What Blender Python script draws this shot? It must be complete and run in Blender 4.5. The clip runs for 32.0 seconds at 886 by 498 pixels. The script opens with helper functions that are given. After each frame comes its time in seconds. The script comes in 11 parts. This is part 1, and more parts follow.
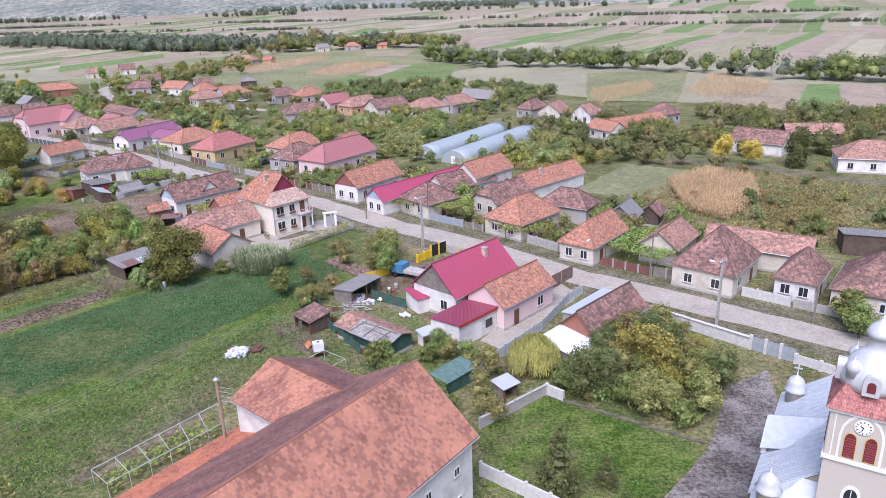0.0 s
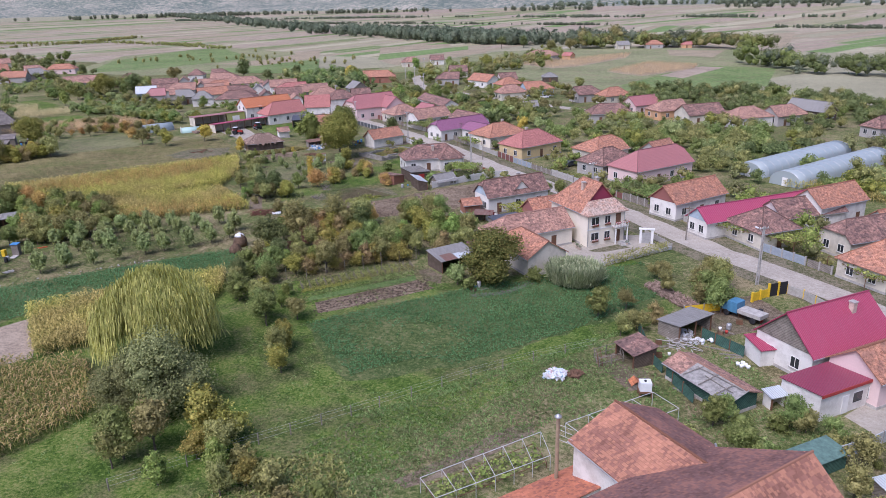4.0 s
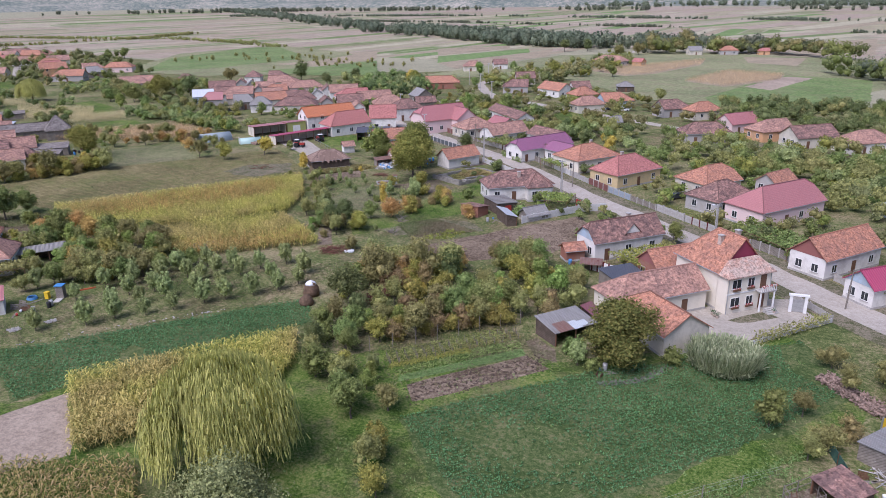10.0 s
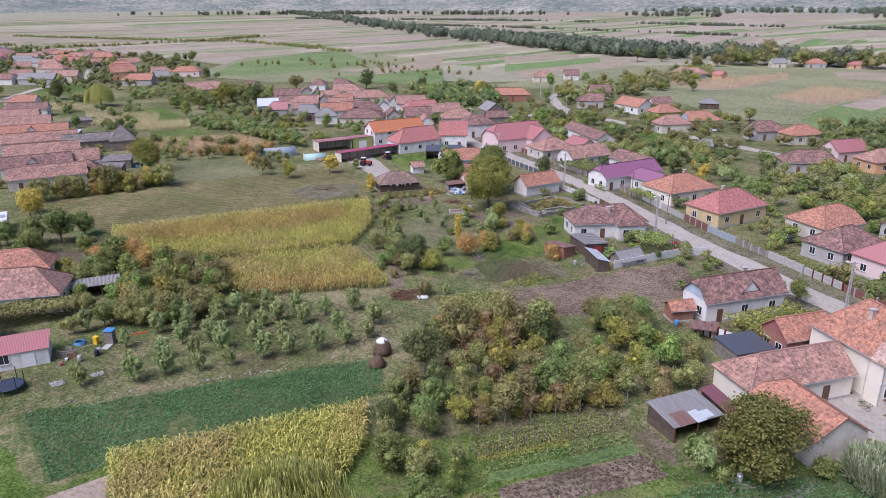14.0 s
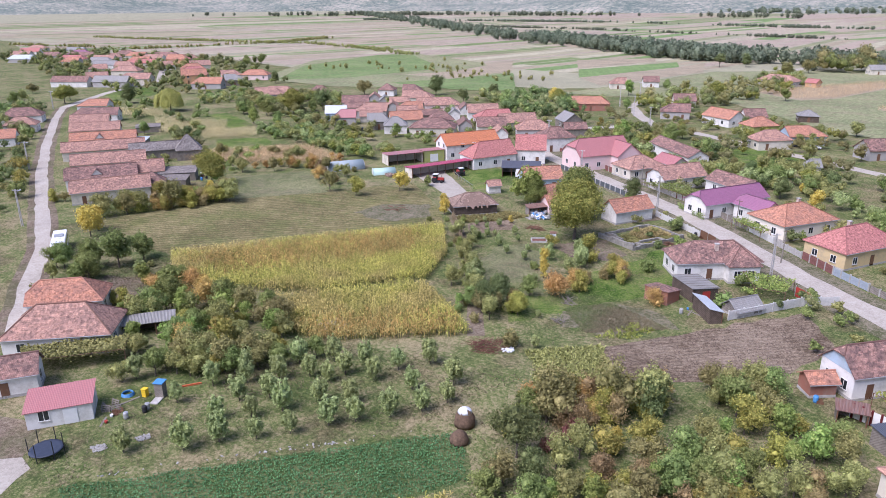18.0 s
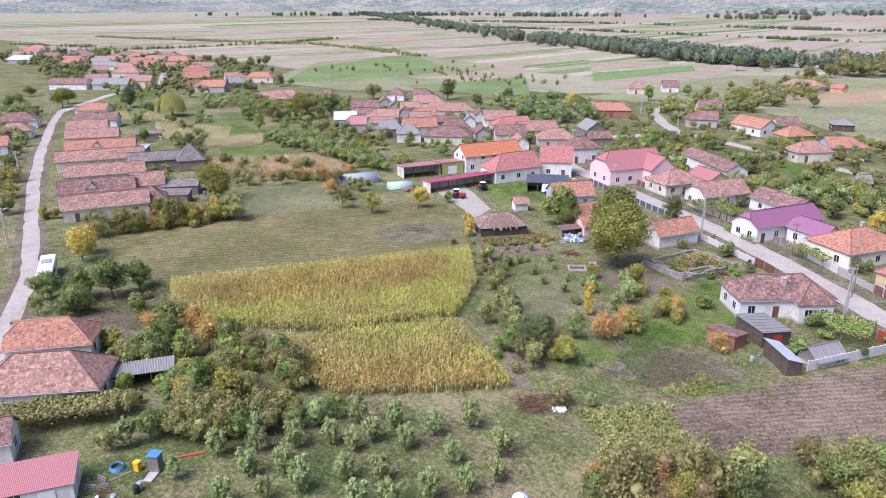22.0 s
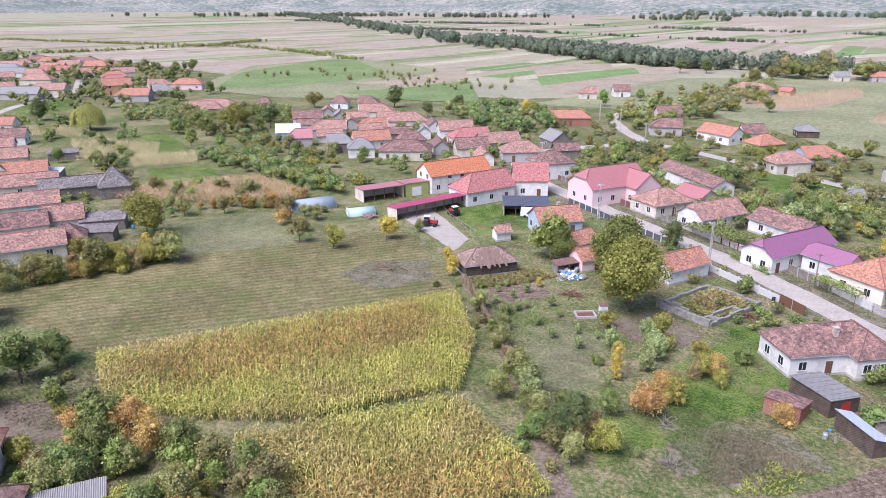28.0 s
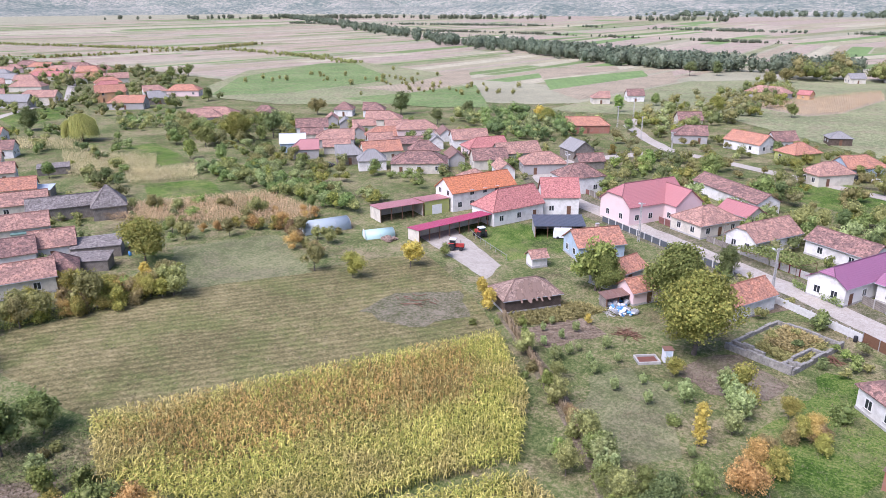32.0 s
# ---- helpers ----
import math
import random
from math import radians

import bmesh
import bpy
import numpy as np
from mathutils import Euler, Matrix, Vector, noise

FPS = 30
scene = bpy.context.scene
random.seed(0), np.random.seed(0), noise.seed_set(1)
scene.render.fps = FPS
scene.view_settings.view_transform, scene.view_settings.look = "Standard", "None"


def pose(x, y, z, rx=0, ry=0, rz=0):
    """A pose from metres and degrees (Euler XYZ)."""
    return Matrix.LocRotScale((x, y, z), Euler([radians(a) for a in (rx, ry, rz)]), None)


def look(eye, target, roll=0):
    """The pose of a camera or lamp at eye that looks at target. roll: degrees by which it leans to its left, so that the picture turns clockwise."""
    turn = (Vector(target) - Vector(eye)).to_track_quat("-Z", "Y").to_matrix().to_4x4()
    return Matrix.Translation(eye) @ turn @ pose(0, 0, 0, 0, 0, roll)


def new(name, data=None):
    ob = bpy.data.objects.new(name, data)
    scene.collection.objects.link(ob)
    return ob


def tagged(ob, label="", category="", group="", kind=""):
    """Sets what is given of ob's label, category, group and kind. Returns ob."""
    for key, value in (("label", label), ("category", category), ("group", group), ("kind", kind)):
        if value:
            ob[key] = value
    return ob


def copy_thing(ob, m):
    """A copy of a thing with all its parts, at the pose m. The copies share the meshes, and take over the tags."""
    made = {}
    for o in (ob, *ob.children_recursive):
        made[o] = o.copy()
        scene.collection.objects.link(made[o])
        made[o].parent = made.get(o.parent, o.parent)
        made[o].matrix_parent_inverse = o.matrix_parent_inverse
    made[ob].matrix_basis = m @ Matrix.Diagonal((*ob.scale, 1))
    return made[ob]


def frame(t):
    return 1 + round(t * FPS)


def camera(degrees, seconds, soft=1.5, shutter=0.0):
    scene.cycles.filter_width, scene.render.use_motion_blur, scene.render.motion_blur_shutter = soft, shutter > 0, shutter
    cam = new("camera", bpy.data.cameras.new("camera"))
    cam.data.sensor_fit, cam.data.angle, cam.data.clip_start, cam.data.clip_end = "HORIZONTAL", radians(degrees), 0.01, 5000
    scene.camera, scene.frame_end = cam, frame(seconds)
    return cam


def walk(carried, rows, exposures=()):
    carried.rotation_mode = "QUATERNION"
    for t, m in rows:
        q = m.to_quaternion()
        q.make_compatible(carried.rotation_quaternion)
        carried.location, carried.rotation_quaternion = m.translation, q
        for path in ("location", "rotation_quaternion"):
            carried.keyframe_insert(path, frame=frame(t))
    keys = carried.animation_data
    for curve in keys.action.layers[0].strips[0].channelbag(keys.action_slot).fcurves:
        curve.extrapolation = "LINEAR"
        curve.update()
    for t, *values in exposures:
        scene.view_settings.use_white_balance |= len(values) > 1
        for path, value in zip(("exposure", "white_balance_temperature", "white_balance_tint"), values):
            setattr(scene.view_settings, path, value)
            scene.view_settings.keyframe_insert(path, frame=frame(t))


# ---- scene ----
cam = camera(64.0, 32.0, soft=0.6)
PATH = [
    (0, (-1.52, 1.347, 39.345), (-1.583, 3.228, 38.669), -1.9),
    (0.5, (-2.584, 1.889, 39.482), (-2.755, 3.765, 38.809), -1.9),
    (1, (-3.669, 2.287, 39.725), (-3.95, 4.149, 39.052), -1.8),
    (1.5, (-4.821, 2.895, 39.853), (-5.208, 4.738, 39.182), -1.8),
    (2, (-6.067, 3.498, 39.922), (-6.554, 5.318, 39.252), -1.7),
    (2.5, (-7.319, 4.072, 40.049), (-7.885, 5.869, 39.38), -1.7),
    (3, (-8.707, 4.855, 40.092), (-9.342, 6.63, 39.424), -1.6),
    (3.5, (-10.065, 5.557, 40.238), (-10.767, 7.306, 39.57), -1.6),
    (4, (-11.475, 6.596, 40.259), (-12.24, 8.319, 39.591), -1.5),
    (4.5, (-12.833, 7.536, 40.345), (-13.658, 9.232, 39.678), -1.4),
    (6.5, (-18.381, 12.293, 40.483), (-19.244, 13.968, 39.813), -1.1),
    (7, (-19.602, 13.573, 40.561), (-20.468, 15.247, 39.89), -1.2),
    (7.5, (-21.021, 14.849, 40.766), (-21.888, 16.522, 40.094), -1.1),
    (8, (-22.441, 16.215, 41.216), (-23.309, 17.887, 40.544), -1.1),
    (8.5, (-23.828, 17.408, 41.637), (-24.696, 19.079, 40.964), -1.0),
    (9, (-25.068, 18.676, 41.862), (-25.939, 20.347, 41.192), -1.0),
    (9.5, (-26.503, 19.892, 42.223), (-27.375, 21.562, 41.552), -1.0),
    (10, (-28.118, 21.245, 42.604), (-28.989, 22.915, 41.932), -0.9),
    (10.5, (-29.527, 22.675, 42.836), (-30.4, 24.345, 42.166), -0.9),
    (11, (-31.019, 23.977, 43.2), (-31.892, 25.647, 42.53), -0.8),
    (11.5, (-32.329, 25.402, 43.445), (-33.206, 27.071, 42.776), -0.8),
    (12, (-33.789, 26.787, 43.894), (-34.676, 28.45, 43.224), -0.8),
    (12.5, (-35.283, 28.081, 44.105), (-36.184, 29.738, 43.438), -0.8),
    (13, (-36.597, 29.438, 44.449), (-37.53, 31.077, 43.783), -0.8),
    (13.5, (-38.072, 30.796, 44.749), (-39.04, 32.415, 44.084), -0.6),
    (14, (-39.499, 32.084, 44.958), (-40.502, 33.682, 44.295), -0.4),
    (14.5, (-40.974, 33.43, 45.329), (-42.011, 35.007, 44.665), -0.4),
    (15, (-42.403, 34.699, 45.546), (-43.474, 36.253, 44.884), -0.4),
    (15.5, (-43.716, 36.178, 45.869), (-44.821, 37.708, 45.209), -0.5),
    (17.5, (-49.54, 41.147, 46.408), (-50.681, 42.651, 45.748), -0.5),
    (18, (-51.128, 42.431, 46.368), (-52.269, 43.935, 45.707), -0.5),
    (18.5, (-52.695, 43.554, 46.46), (-53.837, 45.057, 45.8), -0.5),
    (19, (-54.306, 44.685, 46.433), (-55.447, 46.188, 45.772), -0.5),
    (19.5, (-55.814, 45.761, 46.464), (-56.957, 47.264, 45.804), -0.5),
    (20, (-57.293, 46.859, 46.504), (-58.436, 48.361, 45.844), -0.5),
    (20.5, (-58.943, 47.89, 46.536), (-60.086, 49.392, 45.876), -0.4),
    (21, (-60.506, 49.054, 46.637), (-61.65, 50.556, 45.976), -0.4),
    (21.5, (-62.171, 50.095, 46.657), (-63.315, 51.597, 45.997), -0.3),
    (22, (-63.764, 51.189, 46.73), (-64.909, 52.69, 46.07), -0.3),
    (22.5, (-65.359, 52.334, 46.779), (-66.506, 53.833, 46.118), -0.3),
    (23, (-66.92, 53.43, 46.827), (-68.068, 54.928, 46.166), -0.3),
    (23.5, (-68.617, 54.397, 46.859), (-69.765, 55.896, 46.2), -0.2),
    (24, (-70.139, 55.582, 46.731), (-71.274, 57.091, 46.072), -0.1),
    (24.5, (-71.783, 56.603, 46.822), (-72.863, 58.151, 46.163), -0.2),
    (25, (-73.457, 57.478, 46.889), (-74.502, 59.052, 46.23), -0.1),
    (25.5, (-75.071, 58.554, 46.931), (-76.087, 60.145, 46.272), -0.1),
    (26, (-76.856, 59.655, 46.943), (-77.868, 61.248, 46.283), -0.1),
    (26.5, (-78.499, 60.598, 46.947), (-79.513, 62.191, 46.289), -0.0),
    (28.5, (-84.99, 64.699, 47.411), (-85.969, 66.313, 46.752), -0.2),
    (29, (-86.703, 65.797, 47.417), (-87.674, 67.418, 46.76), -0.2),
    (29.5, (-88.394, 66.802, 47.453), (-89.364, 68.423, 46.797), -0.2),
    (30, (-90.0, 68.003, 47.566), (-90.972, 69.622, 46.909), -0.3),
    (30.5, (-91.578, 69.001, 47.74), (-92.552, 70.619, 47.082), -0.4),
    (31, (-93.216, 70.196, 47.536), (-94.193, 71.814, 46.881), -0.4),
    (31.5, (-94.92, 71.37, 47.642), (-95.897, 72.987, 46.985), -0.4),
    (32, (-96.524, 72.599, 47.596), (-97.504, 74.214, 46.94), -0.4),
]
walk(cam, [(t, look(eye, target, roll)) for t, eye, target, roll in PATH], exposures=[(0.0, 0.97, 5700, 25), (4.0, 0.67, 5700, 25), (13.0, 0.66, 5700, 25), (15.0, 0.82, 5700, 25), (16.5, 0.9, 5700, 25), (19.0, 1.1, 5700, 25), (32.0, 1.2, 5700, 25)])

# ---- light: high overcast, soft sun from behind the village church ----
SUN_EL, SUN_AZ = 55.0, 194.0
world = bpy.data.worlds.new("world")
scene.world = world
world.use_nodes = True
wn = world.node_tree.nodes
sky = wn.new("ShaderNodeTexSky")
sky.sky_type = "NISHITA"
sky.sun_disc = False
sky.sun_elevation = radians(SUN_EL)
sky.sun_rotation = radians(SUN_AZ)
sky.air_density, sky.dust_density, sky.ozone_density = 1.0, 2.5, 1.0
world.node_tree.links.new(sky.outputs[0], wn["Background"].inputs[0])
wn["Background"].inputs[1].default_value = 0.088
sun_data = bpy.data.lights.new("sun", "SUN")
sun_data.energy, sun_data.angle, sun_data.color = 2.05, radians(38), (1.0, 0.97, 0.93)
sun = new("sun", sun_data)
sun.matrix_world = look((0, 0, 0), (-math.sin(radians(SUN_AZ)) * math.cos(radians(SUN_EL)), -math.cos(radians(SUN_AZ)) * math.cos(radians(SUN_EL)), -math.sin(radians(SUN_EL))))
sun.location = (0, 0, 200)

# ---- node helpers ----
RNG = np.random.default_rng(11)


class Mat:
    """A material with a principled shader and short calls to wire it."""

    def __init__(self, name, rough=0.85, metal=0.0, spec=0.3):
        self.m = bpy.data.materials.new(name)
        self.m.use_nodes = True
        self.nt = self.m.node_tree
        self.b = self.nt.nodes["Principled BSDF"]
        self.b.inputs["Roughness"].default_value = rough
        self.b.inputs["Metallic"].default_value = metal
        self.b.inputs["Specular IOR Level"].default_value = spec

    def node(self, kind, ins=(), **attrs):
        n = self.nt.nodes.new(kind)
        if "operation" in attrs:
            n.operation = attrs["operation"]
        if "bands_direction" in attrs:
            n.bands_direction = attrs["bands_direction"]
        if "wave_profile" in attrs:
            n.wave_profile = attrs["wave_profile"]
        for k, v in dict(ins).items():
            if isinstance(v, bpy.types.NodeSocket):
                self.nt.links.new(v, n.inputs[k])
            else:
                n.inputs[k].default_value = v
        return n

    def coord(self, kind="Object", scale=(1, 1, 1), rot=0.0):
        if kind == "World":
            src = self.node("ShaderNodeNewGeometry").outputs["Position"]
        else:
            src = self.node("ShaderNodeTexCoord").outputs[kind]
        return self.node("ShaderNodeMapping", {"Vector": src, "Scale": scale, "Rotation": (0, 0, radians(rot))}).outputs[0]

    def noise(self, vec, scale, detail=4.0, rough=0.6):
        return self.node("ShaderNodeTexNoise", {"Vector": vec, "Scale": scale, "Detail": detail, "Roughness": rough}).outputs["Fac"]

    def ramp(self, fac, stops):
        n = self.node("ShaderNodeValToRGB", {"Fac": fac})
        e = n.color_ramp.elements
        while len(e) < len(stops):
            e.new(0.5)
        for el, (p, c) in zip(e, stops):
            el.position, el.color = p, (*c, 1) if len(c) == 3 else c
        return n.outputs["Color"]

    def mix(self, fac, a, b, mode="MIX"):
        n = self.nt.nodes.new("ShaderNodeMix")
        n.data_type, n.blend_type = "RGBA", mode
        for i, v in ((0, fac), (6, a), (7, b)):
            if isinstance(v, bpy.types.NodeSocket):
                self.nt.links.new(v, n.inputs[i])
            else:
                n.inputs[i].default_value = v if i == 0 else ((*v, 1) if len(v) == 3 else v)
        return n.outputs[2]

    def math(self, op, a, b=0.0, c=0.0):
        n = self.node("ShaderNodeMath", operation=op)
        for i, v in enumerate((a, b, c)):
            if isinstance(v, bpy.types.NodeSocket):
                self.nt.links.new(v, n.inputs[i])
            else:
                n.inputs[i].default_value = v
        return n.outputs[0]

    def out(self, color=None, bump=None, strength=0.5, dist=0.05, rough=None):
        for key, v in (("Base Color", color), ("Roughness", rough)):
            if v is not None:
                if isinstance(v, bpy.types.NodeSocket):
                    self.nt.links.new(v, self.b.inputs[key])
                else:
                    self.b.inputs[key].default_value = (*v, 1) if key == "Base Color" else v
        if bump is not None:
            n = self.node("ShaderNodeBump", {"Height": bump, "Strength": strength, "Distance": dist})
            self.nt.links.new(n.outputs[0], self.b.inputs["Normal"])
        return self.m


def lin(c, k):
    return tuple(min(1.0, v * k) for v in c)


def ground_mat(name, stops, fine=2.0, coarse=0.06, stops2=None, streak=None, bump=0.6):
    """Soil, grass or stubble: patches, streaks and grain in world metres."""
    m = Mat(name, 0.95, spec=0.1)
    v = m.coord("World")
    big, mid, small = m.noise(v, coarse, 6, 0.7), m.noise(v, 0.45, 6, 0.75), m.noise(v, fine, 4, 0.7)
    grain = m.noise(v, fine * 3.0, 3, 0.8)
    f = m.math("ADD", m.math("MULTIPLY", big, 0.22), m.math("ADD", m.math("MULTIPLY", mid, 0.2), m.math("ADD", m.math("MULTIPLY", small, 0.31), m.math("MULTIPLY", grain, 0.27))))
    f = m.math("MULTIPLY_ADD", m.math("SUBTRACT", f, 0.5), 5.4, 0.5)
    c = m.ramp(f, stops)
    if stops2:
        c = m.mix(m.ramp(m.noise(v, 0.11, 6, 0.75), [(0.47, (0, 0, 0)), (0.6, (0.75, 0.75, 0.75))]), c, m.ramp(f, stops2))
    h = m.math("ADD", small, grain)
    if streak:
        rot, period, dark = streak
        w = m.node("ShaderNodeTexWave", {"Vector": m.coord("World", rot=rot), "Scale": 0.314 / period, "Distortion": 2.5, "Detail": 3.0, "Detail Scale": 0.6}).outputs["Fac"]
        c = m.mix(m.math("MULTIPLY", w, dark), c, m.mix(1.0, c, (0.5, 0.5, 0.48), "MULTIPLY"))
        h = m.math("ADD", h, m.math("MULTIPLY", w, -1.0))
    return m.out(c, h, bump, 0.12)


def tile_mat(name, c1, c2, worn, moss=0.35, tw=0.22, th=0.3):
    """Clay tiles laid in courses, with replaced and stained patches."""
    m = Mat(name, 0.85, spec=0.2)
    uv = m.node("ShaderNodeUVMap").outputs[0]
    rnd = m.node("ShaderNodeObjectInfo").outputs["Random"]
    br = m.node("ShaderNodeTexBrick", {"Vector": uv, "Color1": (*c1, 1), "Color2": (*c2, 1), "Mortar": (*lin(c1, 0.55), 1), "Scale": 1.0, "Mortar Size": 0.012,
                                       "Mortar Smooth": 0.3, "Bias": -0.1, "Brick Width": tw, "Row Height": th})
    shift = m.node("ShaderNodeVectorMath", {0: uv, 1: m.node("ShaderNodeCombineXYZ", {0: m.math("MULTIPLY", rnd, 70.0), 1: m.math("MULTIPLY", rnd, 31.0)}).outputs[0]}, operation="ADD").outputs[0]
    cells = m.node("ShaderNodeTexVoronoi", {"Vector": m.node("ShaderNodeMapping", {"Vector": shift, "Scale": (1 / tw / 3, 1 / th / 1.5, 1)}).outputs[0], "Scale": 1.0}).outputs["Color"]
    patch = m.math("ADD", m.math("MULTIPLY", m.noise(shift, 0.5, 4), 0.7), m.math("MULTIPLY", m.node("ShaderNodeSeparateColor", {0: cells}).outputs[0], 0.3))
    c = m.mix(m.ramp(patch, [(0.5 - moss * 0.25, (0, 0, 0)), (0.74 - moss * 0.25, (1, 1, 1))]), br.outputs["Color"], worn)
    c = m.mix(0.75, c, m.ramp(m.noise(shift, 2.2, 6, 0.75), [(0.38, (0.3, 0.29, 0.29)), (0.49, (0.9, 0.88, 0.87)), (0.62, (1.35, 1.3, 1.25))]), "MULTIPLY")
    wave = m.node("ShaderNodeTexWave", {"Vector": uv, "Scale": 0.314 / th * 10 / 10}, bands_direction="Y", wave_profile="SAW").outputs["Fac"]
    h = m.math("ADD", m.math("MULTIPLY", wave, 0.6), m.math("MULTIPLY", br.outputs["Fac"], -1.0))
    return m.out(c, h, 0.7, 0.05)


def metal_mat(name, c, rib=0.2, rough=0.45, worn=None, fade=0.3, course=0.0):
    """Painted or bare sheet metal with ribs down the slope and rain marks."""
    m = Mat(name, rough, 0.0 if worn is None else 0.15, spec=0.4)
    uv = m.node("ShaderNodeUVMap").outputs[0]
    w = m.node("ShaderNodeTexWave", {"Vector": uv, "Scale": 0.314 / rib}, bands_direction="X").outputs["Fac"]
    st = m.noise(m.node("ShaderNodeMapping", {"Vector": uv, "Scale": (2.5, 0.25, 1)}).outputs[0], 1.5, 5, 0.7)
    col = m.mix(m.ramp(st, [(0.4, (0, 0, 0)), (0.75, (fade, fade, fade))]), c, worn or lin([v * 0.6 + 0.25 * max(c) for v in c], 1.1))
    col = m.mix(0.6, col, m.ramp(w, [(0.0, (0.45, 0.45, 0.45)), (0.3, (1, 1, 1))]), "MULTIPLY")
    if course:
        st = m.node("ShaderNodeTexWave", {"Vector": uv, "Scale": 0.314 / course}, bands_direction="Y", wave_profile="SAW").outputs["Fac"]
        col = m.mix(0.7, col, m.ramp(st, [(0.0, (0.5, 0.5, 0.5)), (0.16, (0.95, 0.95, 0.95)), (1.0, (1.08, 1.08, 1.08))]), "MULTIPLY")
        w = m.math("ADD", m.math("MULTIPLY", w, 0.4), st)
    return m.out(col, w, 1.0, 0.05)


def wall_mat(name, c, dirt=(0.3, 0.27, 0.22), amount=0.55):
    """Limewash or render with damp stains."""
    m = Mat(name, 0.9, spec=0.15)
    v = m.coord("Object")
    col = m.mix(m.ramp(m.noise(v, 0.5, 6, 0.7), [(0.46, (0, 0, 0)), (0.7, (amount, amount, amount))]), c, dirt)
    col = m.mix(0.25, col, m.ramp(m.noise(v, 6.0, 4), [(0.3, (0.75, 0.75, 0.75)), (0.7, (1, 1, 1))]), "MULTIPLY")
    return m.out(col, m.noise(v, 12.0), 0.2, 0.01)


def plank_mat(name, c, width=0.18):
    m = Mat(name, 0.9, spec=0.1)
    v = m.coord("Object")
    w = m.node("ShaderNodeTexWave", {"Vector": v, "Scale": 0.314 / width, "Distortion": 0.6}, bands_direction="DIAGONAL").outputs["Fac"]
    col = m.mix(m.ramp(m.noise(v, 1.2, 6, 0.7), [(0.3, (0, 0, 0)), (0.75, (1, 1, 1))]), lin(c, 0.6), lin(c, 1.35))
    col = m.mix(0.5, col, m.ramp(w, [(0.0, (0.35, 0.35, 0.35)), (0.3, (1, 1, 1))]), "MULTIPLY")
    return m.out(col, w, 0.5, 0.02)


def leaf_mat(name, stops, alt=None, own=0.35, gain=0.86):
    """Leaves: each one its own shade, each plant its own tone; thin enough to let light through."""
    m = Mat(name, 0.7, spec=0.15)
    isl = m.node("ShaderNodeNewGeometry").outputs["Random Per Island"]
    obj = m.node("ShaderNodeObjectInfo").outputs["Random"]
    c = m.ramp(m.math("MULTIPLY_ADD", isl, 0.7, 0.12) if own else isl, stops)
    if alt:
        c = m.mix(m.ramp(m.noise(m.coord("World"), 0.07, 3), [(0.44, (0, 0, 0)), (0.58, (1, 1, 1))]), c, m.ramp(isl, alt))
    tone = m.math("ADD", m.math("MULTIPLY", obj, own), m.noise(m.coord("World"), 0.16, 2))
    c = m.node("ShaderNodeHueSaturation", {"Hue": m.math("MULTIPLY_ADD", obj, 0.05 * own / 0.35, 0.5 - 0.025 * own / 0.35), "Saturation": 0.9, "Value": m.math("MULTIPLY_ADD", tone, 1.6 * gain, 0.9 * gain), "Color": c}).outputs[0]
    if own:
        knots = m.noise(m.coord("World"), 2.4, 4, 0.8)
        c = m.mix(0.8, c, m.ramp(knots, [(0.36, (0.6, 0.6, 0.6)), (0.5, (1.0, 1.0, 1.0)), (0.64, (1.3, 1.3, 1.2))]), "MULTIPLY")
    m.out(c)
    tr = m.node("ShaderNodeBsdfTranslucent", {"Color": c})
    mx = m.node("ShaderNodeMixShader", {0: 0.22, 1: m.b.outputs[0], 2: tr.outputs[0]})
    m.nt.links.new(mx.outputs[0], m.nt.nodes["Material Output"].inputs[0])
    return m.m


def plain_mat(name, c, rough=0.6, metal=0.0, var=0.15):
    m = Mat(name, rough, metal)
    v = m.coord("Object")
    return m.out(m.mix(m.ramp(m.noise(v, 2.0, 5, 0.7), [(0.35, (0, 0, 0)), (0.7, (1, 1, 1))]), lin(c, 1 - var), lin(c, 1 + var)), m.noise(v, 9.0), 0.15, 0.01)


GRASS = ground_mat("grass", [(0.2, (0.055, 0.080, 0.024)), (0.42, (0.105, 0.133, 0.042)), (0.6, (0.166, 0.175, 0.070)), (0.8, (0.289, 0.246, 0.139))], stops2=[(0.25, (0.099, 0.081, 0.044)), (0.5, (0.185, 0.151, 0.084)), (0.75, (0.308, 0.246, 0.151))])
LAWN = ground_mat("lawn", [(0.2, (0.03, 0.065, 0.01)), (0.42, (0.075, 0.132, 0.022)), (0.6, (0.13, 0.182, 0.04)), (0.8, (0.24, 0.24, 0.09))], stops2=[(0.25, (0.05, 0.065, 0.022)), (0.5, (0.115, 0.118, 0.05)), (0.75, (0.19, 0.165, 0.09))], fine=3.0)
MOWN = ground_mat("mown_meadow", [(0.2, (0.113, 0.103, 0.045)), (0.45, (0.180, 0.156, 0.072)), (0.6, (0.231, 0.199, 0.092)), (0.8, (0.318, 0.267, 0.136))], streak=(41, 1.5, 0.5), stops2=[(0.35, (0.107, 0.123, 0.041)), (0.65, (0.189, 0.194, 0.071))])
HAYP = ground_mat("hay_meadow", [(0.2, (0.094, 0.108, 0.046)), (0.45, (0.149, 0.160, 0.073)), (0.6, (0.193, 0.196, 0.095)), (0.8, (0.275, 0.253, 0.138))], stops2=[(0.3, (0.116, 0.110, 0.061)), (0.7, (0.209, 0.187, 0.110))])
